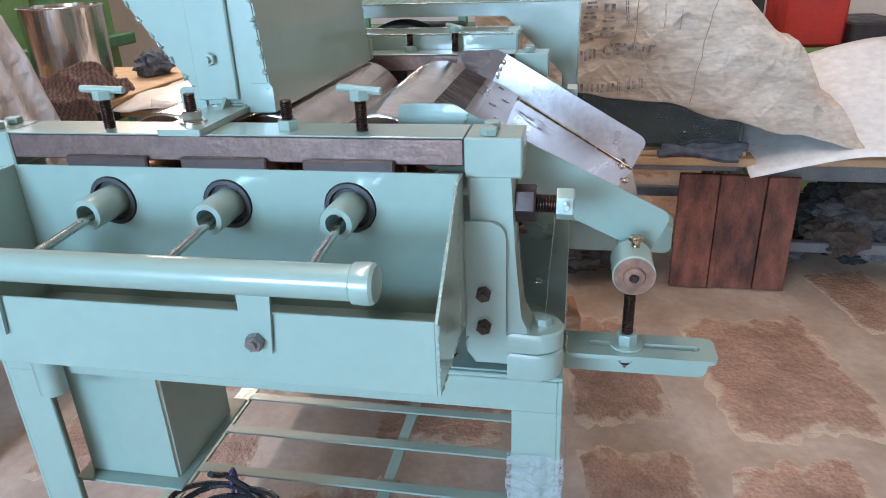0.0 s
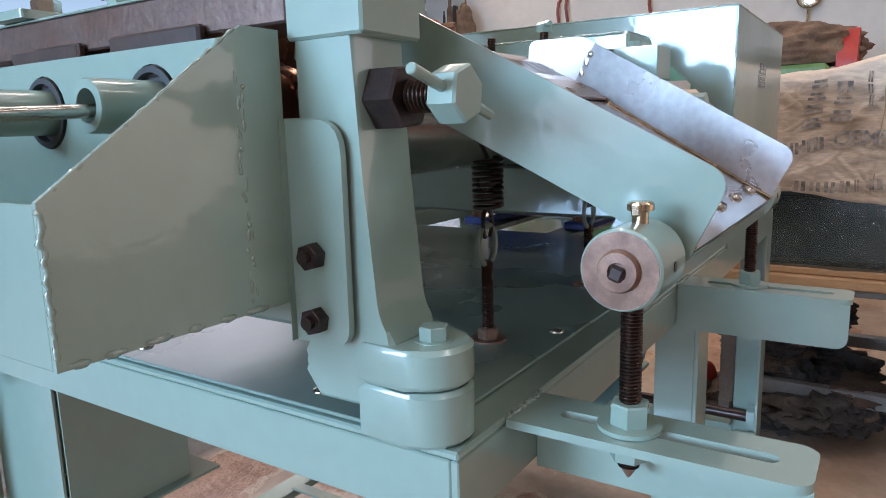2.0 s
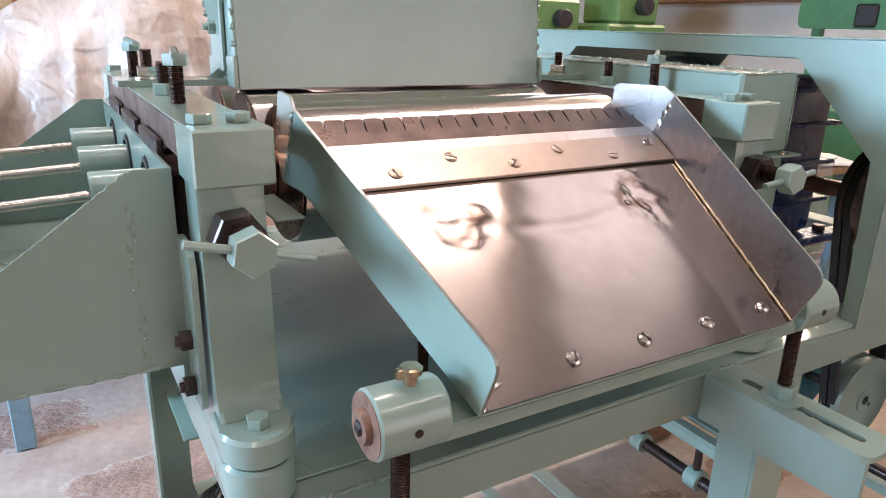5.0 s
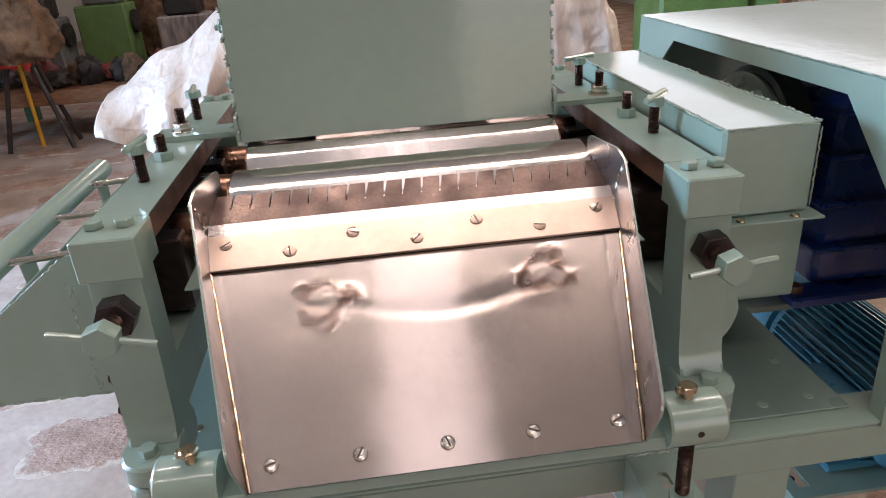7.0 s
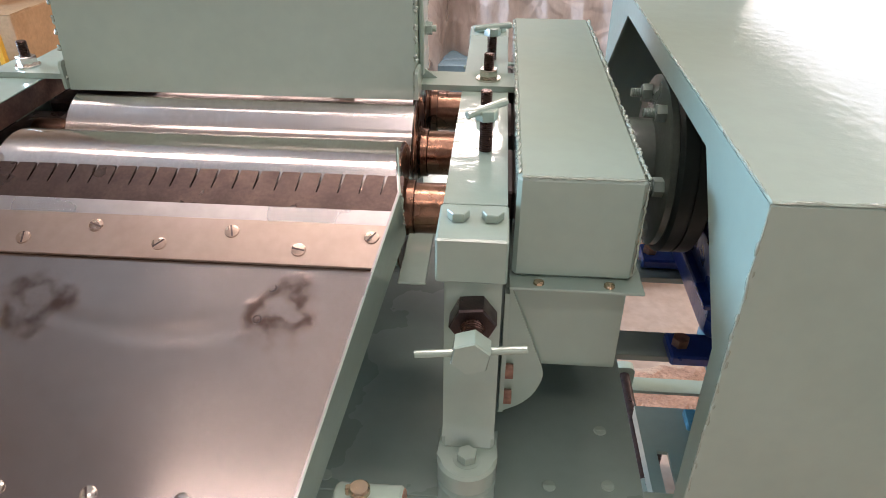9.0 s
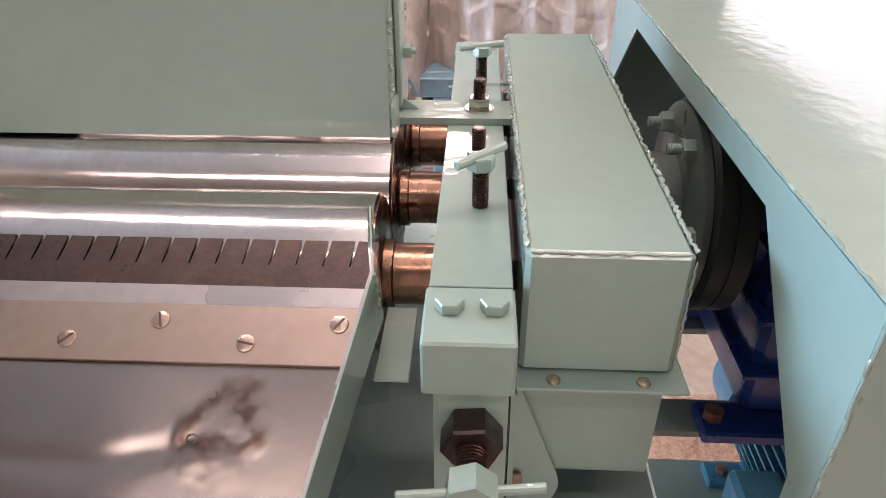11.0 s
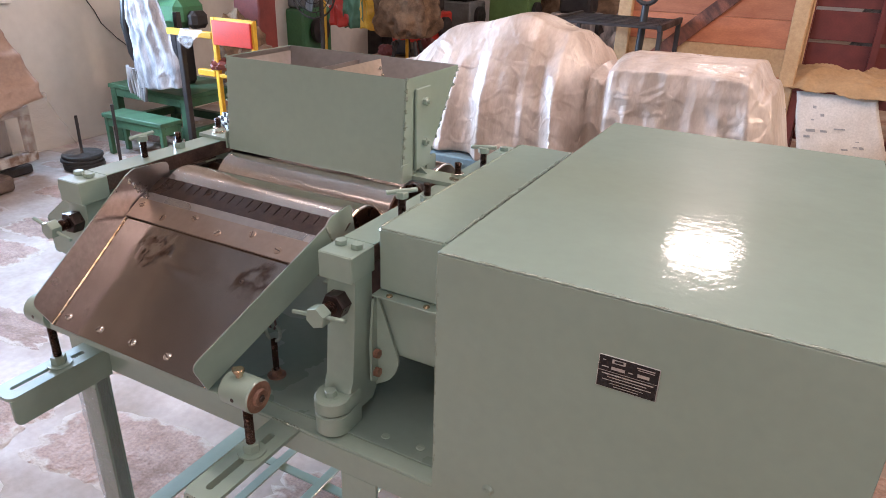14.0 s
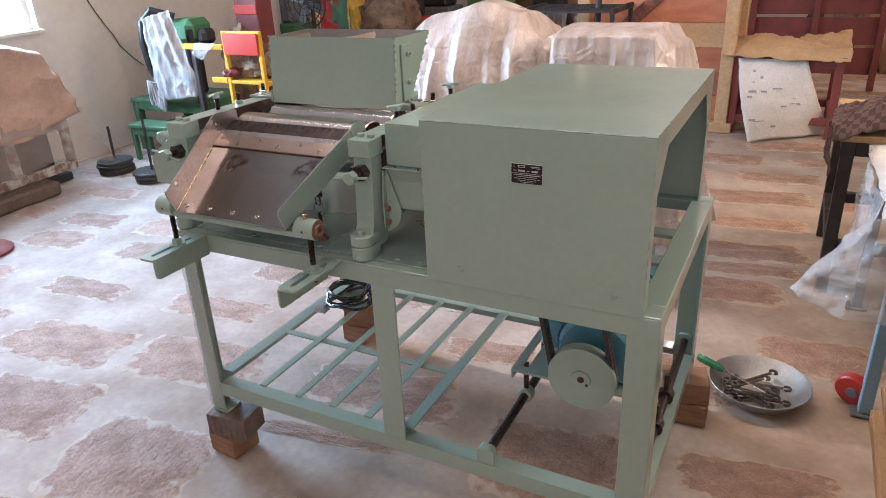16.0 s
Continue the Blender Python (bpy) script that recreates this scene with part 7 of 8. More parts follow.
# things hung on the east wall
for y, z, h in ((1.36, 1.95, 0.42), (2.02, 2.0, 0.50), (2.09, 1.95, 0.42)):
    bm = B()
    pts = [(5.02, y, z), (4.985, y, z - 0.02)] + [(4.985, y + 0.008 * math.sin(k), z - 0.03 - h * 0.75 * k / 8) for k in range(9)]
    if y < 2:
        pts += [(4.985, y - 0.03 + 0.045 * math.cos(a), z - 0.03 - h * 0.75 - 0.02 + 0.05 * math.sin(a)) for a in (radians(-20 - 24 * k) for k in range(8))]
    tube(bm, pts, 0.013, 8)
    solo("hanging_hook", bm, OXIDE, "rusty iron hook hanging on the wall", "hook", "hooks on the wall")
hk = thing("hanging_pulley_block", (5.0, 0.31, 1.66), "small brass pulley block hanging on the wall", "pulley")
bm = B()
tube(bm, [(0.04, 0, 0.42), (0.0, 0, 0.36), (0.0, 0.004, 0.2)], 0.006, 6)
part("cord", bm, PALECORD, hk)
bm = B()
spun(bm, (-0.02, 0, 0.11), (1, 0, 0), [(0, 0.02), (0.0, 0.07), (0.004, 0.078), (0.030, 0.078), (0.034, 0.07), (0.034, 0.02)], 28)
part("sheave", bm, BRASSY, hk, "brass sheave")
bm = B()
tube(bm, [(0.0, 0.0, 0.03), (0.0, 0.006, -0.05), (0.0, 0.03, -0.09), (0.0, 0.0, -0.12), (0.0, -0.025, -0.10)], 0.008, 8)
part("hook", bm, BRASSY, hk)
bx_ = thing("wall_switch_box", (5.0, -0.06, 1.75), "beige switch box on the wall", "switch box")
boxed("case", bx_, mat("beige_box", (0.45, 0.38, 0.32), rough=0.5), 0.0, 0.05, -0.11, 0.11, 0.0, 0.24, 0.008)
boxed("cover_plate", bx_, mat("dark_cover", (0.12, 0.09, 0.08), rough=0.5), -0.008, -0.0005, -0.08, 0.08, 0.03, 0.2, 0.003)
shelf = thing("tool_shelf", (4.95, 3.7, 0), "dark wooden wall shelf crowded with small tools and parts", "shelf")
for z in (1.40, 1.80, 2.15):
    boxed("board", shelf, WOOD, -0.22, 0.09, -0.78, 0.78, z, z + 0.04, 0.004)
for y in (-0.78, 0.0, 0.74):
    boxed("upright", shelf, WOOD, -0.2, 0.09, y, y + 0.04, 1.4405, 1.7995, 0.004)
rr = random.Random(21)
for k in range(44):
    y, z = 2.96 + 0.033 * k, 1.4405 if k % 2 else 1.8405
    w, h = rr.uniform(0.02, 0.055), rr.uniform(0.05, 0.24)
    bm = B()
    if k % 3:
        spun(bm, (4.86 + rr.uniform(-0.08, 0.05), y, z), (0, 0, 1), [(0, w * 0.6), (h * 0.6, w * 0.6), (h * 0.75, w * 0.3), (h, w * 0.3)], 14)
    else:
        box(bm, 4.80, 4.80 + 2 * w, y - w * 0.6, y + w * 0.6, z, z + h * 0.8, 0.006)
    solo("shelf_item", bm, (IRON, OXIDE, JUTE, GREYSTEEL, IRON, JUTE, RED)[k % 7], "small tool or part standing on the shelf", "part", "items on the shelf")
lump("hanging_rag", (4.82, 2.87, 1.72), (0.07, 0.09, 0.26), JUTE, "brown rag hanging at the shelf end", "rag", 0.3, 3, 7, 4, False)
for y, z in ((4.75, 1.75), (4.9, 1.68), (5.1, 1.85), (4.62, 1.6)):
    bm = B()
    box(bm, 4.99, 5.03, y - 0.05, y + 0.05, z, z + 0.12, 0.006)
    tube(bm, [(5.01, y, z), (5.0, y + 0.01, z - 0.15), (5.0, y, z - 0.32)], 0.012, 6)
    solo("hung_tool", bm, OXIDE, "rusty hand tool hung on the wall", "tool", "tools on the wall")

# ---- north side ----
crate = thing("wooden_crate", (0.35, 4.75, 0), "open crate of red-brown boards between pale wooden posts", "crate")
for x in (-0.60, 0.58):
    boxed("post", crate, PALEWOOD, x, x + 0.10, -0.05, 0.05, 0, 1.9, 0.006)
    boxed("post", crate, PALEWOOD, x, x + 0.10, 0.75, 0.85, 0, 1.9, 0.006)
for k in range(9):
    boxed("board", crate, CRATEWOOD if k != 3 else PALEWOOD, -0.4995, 0.5795, 0.0, 0.025, 0.10 + 0.19 * k, 0.2885 + 0.19 * k, 0.003)
bm = B()
box(bm, -0.62, 0.62, -0.026, -0.0005, -0.05, 0.05, 0.004)
br = part("brace", bm, REDWOOD, crate)
br.location, br.rotation_euler = (0.04, -0.0, 1.05), (0, -0.75, 0)
boxed("skid", crate, PALEWOOD, -0.65, 0.72, -0.07, 0.9, 0.0, 0.08, 0.006)
tr = thing("pallet_truck_handle", (0.02, 4.25, 0), "black pallet truck handle standing upright", "pallet truck")
bm = B()
rod(bm, (0, 0, 0.18), (0.02, 0.05, 1.12), 0.025, 16)
part("shaft", bm, BLACKPL, tr)
bm = B()
tube(bm, [(0.02 + 0.09 * math.sin(a), 0.05, 1.25 - 0.12 * math.cos(a)) for a in (2 * math.pi * k / 20 for k in range(21))], 0.016, 8)
part("grip", bm, BLACKPL, tr)
boxed("forks", tr, BLACKPL, -0.25, 0.25, -0.15, 0.2, 0.0, 0.1795, 0.02)
frame_table("red_bench", 1.03, 1.80, 4.72, 5.5, 0.62, OXIDE, OXIDE, "red oxide steel bench with brown paper on top", "bench", t=0.06, low=0.1)
tagged(draped("brown_paper", lambda u, v: (0.94 + 0.90 * u, 4.66 + 0.9 * v, 0.655 + 0.05 * math.sin(5 * u) * math.sin(4 * v) - (0.07 * (1 - v / 0.12) if v < 0.12 else 0)), 50, 40, PAPER, None, "", amp=0.012, scale=5, seed=9, crease=0.035, cscale=5, along=(0, 0, 1)), "crumpled brown wrapping paper on the red bench", "paper")
def news_at(u, v):
    """From the bench edge (v = 1) down to the floor, turned a little."""
    lo = Vector((1.22 + 0.58 * u, 4.42 + 0.46 * u, 0.012))
    hi = Vector((1.06 + 0.49 * u, 4.70, 0.60))
    p = lo.lerp(hi, v)
    return (p.x, p.y - 0.06 * math.sin(math.pi * v), p.z * (0.75 + 0.25 * v) + 0.003)


news = tagged(draped("newspaper", lambda u, v: news_at(u, v), 20, 24, NEWS, None, "", amp=0.012, scale=4, seed=2), "open newspaper hanging from the bench to the floor", "newspaper")
NEWSINK = mat("news_ink", (0.24, 0.24, 0.25), (0.36, 0.36, 0.36), rough=0.9, scale=90)
rr = random.Random(8)
for k in range(14):
    u, v, w, h = rr.uniform(0.05, 0.75), rr.uniform(0.08, 0.9), rr.uniform(0.03, 0.14), rr.uniform(0.008, 0.03)
    bm = B()
    q = []
    for du, dv in ((0, 0), (w, 0), (w, h), (0, h)):
        uu, vv = u + du, v + dv
        p = Vector(news_at(uu, vv))
        p = p + fold(p, 0.012, 4, 2) + fold(p, 0.0048, 12, 11)
        q.append(bm.verts.new(p + Vector((0, -0.006, 0.003))))
    bm.faces.new(q)
    part("print_block", bm, NEWSINK, news, "grey print", smooth=0)
rack = thing("red_rack", (1.55, 6.8, 0), "tall red oxide steel rack", "rack")
for x in (-0.6, -0.02, 0.56):
    boxed("post", rack, OXIDE, x, x + 0.06, 0, 0.06, 0, 1.9, 0.004)
for k in range(6):
    boxed("panel", rack, OXIDE, -0.54, 0.56, 0.061, 0.08, 0.15 + 0.29 * k, 0.41 + 0.29 * k, 0.004)
ar = thing("angle_rack", (-0.15, 4.0, 0), "dark iron slatted rack standing at a slant", "rack")
for k in range(7):
    boxed("slat", ar, IRON, -0.35, 0.35, 0.02 + 0.09 * k, 0.06 + 0.09 * k, 1.0, 1.02, 0.003)
for x in (-0.38, 0.3505):
    boxed("side_bar", ar, IRON, x, x + 0.03, 0.0, 0.66, 0.99, 1.03, 0.003)
    for y in (0.02, 0.6):
        boxed("leg", ar, IRON, x, x + 0.03, y, y + 0.03, 0, 0.9895, 0.003)
for k, (x, y) in enumerate(((2.1, 9.0), (2.5, 8.2), (1.9, 10.5), (-0.9, 8.0), (-1.6, 9.4), (-2.6, 10.2), (0.3, 10.0))):
    lump("covered_load", (x, y, 0.3), (0.42, 0.4, 0.5 + 0.1 * (k % 3)), (JUTE, PAPER, GREYCLOTH, WHITEBAG, JUTE)[k % 5], "heap of goods under sacking at the far end", "goods", 0.3, 2.5, k * 3.1, 4)
bm = B()
box(bm, 2.6, 3.9, 14.1, 14.19, 0, 2.6, 0.01)
tagged(part("door_1", bm, mat("teal_door", (0.05, 0.20, 0.19), rough=0.5), None), "teal painted metal door in the far wall", "door", kind="structure")

# ---- west side ----
ps = thing("wrapped_stack", (-3.43, 1.22, 0), "white machine frame on a wooden baulk under beige sheeting and film", "machine")
ps.rotation_euler = (0, 0, 0.10)
boxed("baulk", ps, OLDWOOD, 0.20, 0.42, -0.26, 0.36, 0, 0.10, 0.02)
boxed("skid", ps, IRON, -0.25, 0.19, -0.60, 0.66, 0, 0.06, 0.01)
FRAMEWHITE = mat("chipped_white_frame", (0.50, 0.46, 0.42), (0.20, 0.125, 0.085), rough=0.6, scale=16, detail=8, contrast=0.1, bump=0.002, bscale=40)
for z in (0.1005, 0.40):
    boxed("frame_rail", ps, FRAMEWHITE, 0.22, 0.27, -0.62, 0.66, z, z + 0.06, 0.004)
for y in (-0.62, -0.13, 0.15, 0.60):
    boxed("frame_post", ps, FRAMEWHITE, 0.222, 0.268, y, y + 0.06, 0.161, 0.3995, 0.004)
boxed("load", ps, IRON, -0.28, 0.10, -0.60, 0.62, 0.0605, 0.84, 0.03)
lump("bundle", (0.15, -0.40, 0.22), (0.06, 0.13, 0.13), GREYCLOTH, "grey bundle behind the frame", "", 0.3, 3, 5, 4, True, ps)
HAZYFILM = gloss_film("hazy_film", (0.42, 0.36, 0.32), 0.16, 0.26, 22)


def stack_film(u, v):
    """Film that hangs out under the sheeting: its hem drops towards the wall's far end."""
    d, drop = 1 - v, max(0, (u - 0.62) / 0.38) ** 1.5
    hem = 0.23 + 0.05 * math.sin(9 * u) - 0.19 * drop
    return (0.30 + 0.07 * d * (0.5 + drop) + 0.012 * math.sin(17 * u) * d, -0.66 + (1.40 + 0.16 * d * drop) * u, hem + (0.54 - hem) * v)


draped("film", stack_film, 70, 30, HAZYFILM, ps, "hazy clear film", amp=0.012, scale=7, seed=2, thick=0.0006, crease=0.035, along=(1, 0, 0))


def sheeting_at(u, v):
    """Cover sheet: its front falls from a peaked top, its hem dips at the near end."""
    top = 1.07 - 0.13 * max(0.0, u - 0.55) / 0.45
    hem = 0.47 + 0.06 * math.sin(6.5 * u + 0.6)
    if v < 0.5:
        t = v / 0.5
        return (0.34 - 0.12 * t, -0.68 + (1.40 - 0.10 * t) * u, hem + (top - hem) * t)
    t = (v - 0.5) / 0.5
    return (0.22 - 0.56 * t, -0.68 + 1.30 * u, top + 0.03 * math.sin(math.pi * t))


draped("sheeting", sheeting_at, 60, 40, mat("pinkish_sheeting", (0.40, 0.265, 0.20), (0.28, 0.185, 0.14), rough=0.6, scale=4, fine=0.12, bump=0.002, bscale=30), ps, "pinkish beige sheeting", amp=0.015, scale=4, seed=8, crease=0.03, along=(1, 0, 0.3))


def weights(x, y, n, h):
    ob = thing("weight_stack", (x, y, 0), "stack of black weight discs with an upright rod on the floor", "weights", "weight stacks")
    for k in range(n):
        bm = B()
        spun(bm, (0.006 * math.sin(k * 2.1), 0.006 * math.cos(k * 1.7), 0.026 * k), (0, 0, 1), [(0, 0.02), (0, 0.125), (0.004, 0.132), (0.020, 0.132), (0.0255, 0.125), (0.0255, 0.02)], 40)
        part("disc", bm, RUBBER, ob)
    bm = B()
    rod(bm, (0, 0, 0), (0.01, 0, h), 0.010, 12)
    part("rod", bm, IRON, ob)
    return ob


weights(-3.13, 2.14, 4, 0.36)
weights(-2.68, 2.10, 3, 0.50)
frame_table("green_stool", -3.27, -2.68, 2.45, 2.62, 0.30, BENCHGREEN, BENCHGREEN, "chipped green wooden stool", "stool", t=0.034)
frame_table("green_bench", -3.52, -2.72, 2.72, 3.30, 0.44, BENCHGREEN, BENCHGREEN, "green wooden work bench", "bench", t=0.06, low=0.12)
bm = B()
box(bm, -2.765, -2.725, 2.74, 2.78, 0.4405, 1.0, 0.004)
solo("iron_post", bm, IRON, "dark iron post beside the green bench", "post")
bag = draped("white_bag", lambda u, v: (-3.12 + 0.02 * v + (0.50 - 0.20 * v) * u, 2.66 - 0.05 * math.sin(math.pi * u) + 0.012 * math.sin(26 * u + 3 * v), 0.46 + 0.06 * u + (0.62 + 0.02 * u) * v), 60, 50, WHITEBAG, None, "", amp=0.012, scale=5, seed=3, crease=0.014, cscale=5, along=(0, -1, 0))
tagged(bag, "white woven plastic bag with shredded strips hanging on the machine", "bag")
for k in range(6):
    bm = B()
    x = -3.17 + 0.03 * k
    tube(bm, [(x + 0.01 * math.sin(j + k), 2.64 - 0.012 * math.sin(j * 0.8 + k), 0.62 - 0.04 * j - 0.008 * k) for j in range(6)], 0.014, 6)
    part("strip", bm, WHITEBAG, bag)
gr = thing("grinder", (-3.05, 3.02, 0.44), "dark green bench machine with a hose", "machine")
boxed("column", gr, IRON, -0.06, 0.06, -0.06, 0.10, 0.0, 0.42, 0.03)
boxed("head", gr, GREEN, -0.12, 0.16, -0.12, 0.16, 0.4205, 0.62, 0.05)
boxed("arm", gr, IRON, 0.1405, 0.24, -0.05, 0.1, 0.42, 0.54, 0.03)
bm = B()
tube(bm, [(-0.16, -0.2, 0.06), (-0.20, -0.26, 0.25), (-0.21, -0.28, 0.45), (-0.19, -0.27, 0.62), (-0.12, -0.22, 0.70), (0.0, -0.1, 0.64)], 0.03, 12)
part("hose", bm, BLACKPL, gr, "thick black hose")
lump("jute_cover", (-2.66, 3.25, 0.62), (0.20, 0.18, 0.32), JUTE, "brown sacking over the bench machine", "sacking", 0.35, 3, 6, 4, False)
ys_ = thing("yellow_stand", (-2.11, 2.63, 0), "yellow tubular stand with a red back board", "stand")
for x in (-0.175, 0.155):
    boxed("post", ys_, YELLOW, x, x + 0.032, -0.016, 0.016, 0, 1.01, 0.004)
    boxed("back_post", ys_, YELLOW, x, x + 0.032, 0.30, 0.332, 0, 0.655, 0.004)
    boxed("side_rail", ys_, YELLOW, x + 0.002, x + 0.030, 0.0165, 0.2995, 0.62, 0.652, 0.003)
boxed("arm", ys_, YELLOW, -0.58, -0.1755, -0.022, 0.022, 0.875, 0.915, 0.004)
boxed("arm_post", ys_, IRON, -0.50, -0.46, -0.02, 0.02, 0.0, 0.8745, 0.004, "dark iron post")
boxed("seat_rail", ys_, YELLOW, -0.33, -0.1755, -0.02, 0.02, 0.635, 0.675, 0.004)
boxed("seat", ys_, YELLOW, -0.1425, 0.1545, -0.016, 0.30, 0.635, 0.66, 0.004)
boxed("lower_bar", ys_, YELLOW, -0.1425, 0.1545, -0.016, 0.016, 0.255, 0.29, 0.004)
boxed("red_board", ys_, RED, -0.150, 0.172, -0.032, -0.0165, 0.845, 0.995, 0.004, "red rectangular board")
boxed("top_bar", ys_, YELLOW, -0.1425, 0.1545, -0.014, 0.014, 0.985, 1.01, 0.004)
draped("arm_film", lambda u, v: (-0.44 + 0.22 * u, -0.028 - 0.012 * v, 0.92 - (0.07 + 0.05 * math.sin(5 * u)) * v), 24, 12, FILMWHITE, ys_, "torn milky film", amp=0.012, scale=9, seed=5, crease=0.02, cscale=8)
lump("folded_rag", (-2.06, 2.77, 0.735), (0.16, 0.11, 0.10), JUTE, "bundle of brown rags on the yellow stand", "rags", 0.4, 3, 1, 4)
lump("pink_rag", (-2.27, 2.66, 0.705), (0.07, 0.06, 0.045), OXIDE, "faded reddish rag on the stand", "rags", 0.4, 3, 7, 3)
lump("checked_cloth", (-2.06, 2.63, 0.345), (0.23, 0.10, 0.085), CHECKBW, "black and white checked cloth bundle", "cloth", 0.3, 3, 12, 5)
carton = thing("brown_carton", (-2.35, 3.45, 0), "closed brown cardboard carton on the floor", "carton")
boxed("carton_body", carton, PAPER, -0.3, 0.3, -0.2, 0.2, 0, 0.42, 0.006)
boxed("flap", carton, PAPER, -0.3, 0.3, -0.2, -0.005, 0.4205, 0.426, 0.002)
rp = thing("red_cabinet", (-2.84, 3.62, 0), "narrow dark red cabinet with a red panel", "cabinet")
boxed("case", rp, OXIDE, -0.13, 0.13, -0.1, 0.1, 0, 1.22, 0.01)
boxed("panel", rp, RED, -0.125, 0.125, -0.11, -0.1005, 1.04, 1.12, 0.004, "bright red panel")
fan = thing("pedestal_fan", (-2.78, 4.30, -0.07), "dark pedestal fan with a wire cage", "fan")
bm = B()
for r in (0.05, 0.12, 0.19, 0.24):
    tube(bm, [(r * math.cos(a), -0.06 + 0.03 * (r / 0.24), 1.15 + r * math.sin(a)) for a in (2 * math.pi * k / 36 for k in range(37))], 0.005 if r < 0.23 else 0.008, 6)
for k in range(18):
    a = 2 * math.pi * k / 18
    tube(bm, [(0.05 * math.cos(a), -0.06, 1.15 + 0.05 * math.sin(a)), (0.24 * math.cos(a), -0.03, 1.15 + 0.24 * math.sin(a))], 0.003, 5)
part("cage", bm, IRON, fan)
for k in range(4):
    a = 2 * math.pi * k / 4 + 0.4
    bm = B()
    prism(bm, rounded([(0.03, -0.03), (0.20, -0.07), (0.20, 0.06), (0.03, 0.03)], {1: 0.04, 2: 0.04}), "y", -0.004, 0.0)
    bmesh.ops.transform(bm, matrix=Matrix.Translation((0, 0, 1.15)) @ Matrix.Rotation(a, 4, "Y") @ Matrix.Rotation(0.35, 4, "X"), verts=bm.verts)
    part("blade", bm, GREYSTEEL, fan)
bm = B()
rod(bm, (0, 0.0, 1.15), (0, 0.16, 1.15), 0.06, 20, 0.01)
rod(bm, (0, 0.08, 0.10), (0, 0.08, 1.10), 0.02, 14)
spun(bm, (0, 0.08, 0.07), (0, 0, 1), [(0, 0.2), (0.02, 0.2), (0.03, 0.03)], 28)
part("stand", bm, IRON, fan)
boxed_p = thing("timber_platform", (-2.0, 5.6, 0), "low green-edged platform heaped with dark scrap", "platform")
boxed("deck", boxed_p, WOOD, -0.9, 0.9, -0.5, 0.6, 0.30, 0.40, 0.006)
for x in (-0.85, 0.75):
    for y in (-0.45, 0.45):
        boxed("leg", boxed_p, BENCHGREEN, x, x + 0.1, y, y + 0.1, 0, 0.2995, 0.005)
rr = random.Random(4)
for k in range(14):
    lump("scrap_piece", (-2.75 + 0.115 * k, 5.45 + rr.uniform(-0.2, 0.3), 0.44 + rr.uniform(0, 0.03)), (rr.uniform(0.06, 0.13), rr.uniform(0.06, 0.12), rr.uniform(0.06, 0.16)), (OXIDE, IRON, JUTE, IRON)[k % 4], "dark piece of scrap metal on the platform", "scrap", 0.4, 3, k, 3)
tri_st = thing("iron_stand", (-2.28, 5.0, 0), "black iron leg stand with a brown covered machine", "stand")
for x, y in ((-0.22, -0.1), (-0.1, 0.2), (0.26, -0.1), (0.2, 0.2)):
    bm = B()
    rod(bm, (x, y, 0), (x * 0.4, y * 0.4, 0.62), 0.018, 12)
    part("leg", bm, IRON, tri_st)
lump("cover", (0.0, 0.0, 0.85), (0.30, 0.28, 0.34), JUTE, "brown sacking cover", "", 0.25, 2.6, 9, 5, True, tri_st)
for k, (x, y, h, m_) in enumerate(((-3.6, 8.6, 1.0, GREYSTEEL), (-2.9, 9.0, 1.15, LIME), (-1.9, 8.8, 0.9, WHITEBAG), (-4.3, 7.4, 1.2, IRON), (-3.4, 7.2, 0.95, RED), (-4.1, 5.6, 1.1, GREEN))):
    ob = thing("far_machine", (x, y, 0), "painted workshop machine at the far side", "machine", "machines at the far side")
    boxed("body", ob, m_, -0.3, 0.3, -0.25, 0.25, 0, h * 0.7, 0.02)
    boxed("head", ob, GREYSTEEL if k % 2 else IRON, -0.2, 0.22, -0.2, 0.2, h * 0.7 + 0.0005, h, 0.03)
    bm = B()
    spun(bm, (0.31, 0, h * 0.5), (1, 0, 0), [(0, 0.05), (0, 0.14), (0.05, 0.14), (0.05, 0.05)], 28)
    part("wheel", bm, IRON, ob)
for k, (x, y, m_) in enumerate(((-3.06, 5.0, RED), (-2.90, 5.0, BENCHGREEN), (-2.70, 5.0, YELLOW), (-2.48, 5.0, WHITEBAG))):
    ob = draped("hanging_sack", lambda u, v: (x - 0.11 + 0.22 * u, 5.03 + 0.03 * math.sin(9 * u) * (1 - v), 0.68 + 0.65 * v), 20, 30, m_, None, "", amp=0.015, scale=5, seed=k * 2.0, crease=0.03, cscale=5)
    tagged(ob, "printed plastic sack hung on a rail", "sack", "hanging sacks")
bm = B()
rod(bm, (-3.25, 5.03, 1.32), (-2.3, 5.03, 1.32), 0.012, 12)
for x in (-3.25, -2.3):
    rod(bm, (x, 5.03, 0), (x, 5.03, 1.34), 0.016, 12)
solo("sack_rail", bm, YELLOW, "yellow pipe rail for hanging sacks", "rail")
bm = B()
spun(bm, (0, 0, 0), (0, 0, 1), [(0, 0.17), (0.012, 0.175), (0.03, 0.15), (0.045, 0.05), (0.06, 0.045), (0.06, 0)], 40)
ob = solo("pulley_disc", bm, OXIDE, "brownish red pulley disc lying on the floor", "pulley")
ob.location = (-2.52, 0.70, 0)
bm = B()
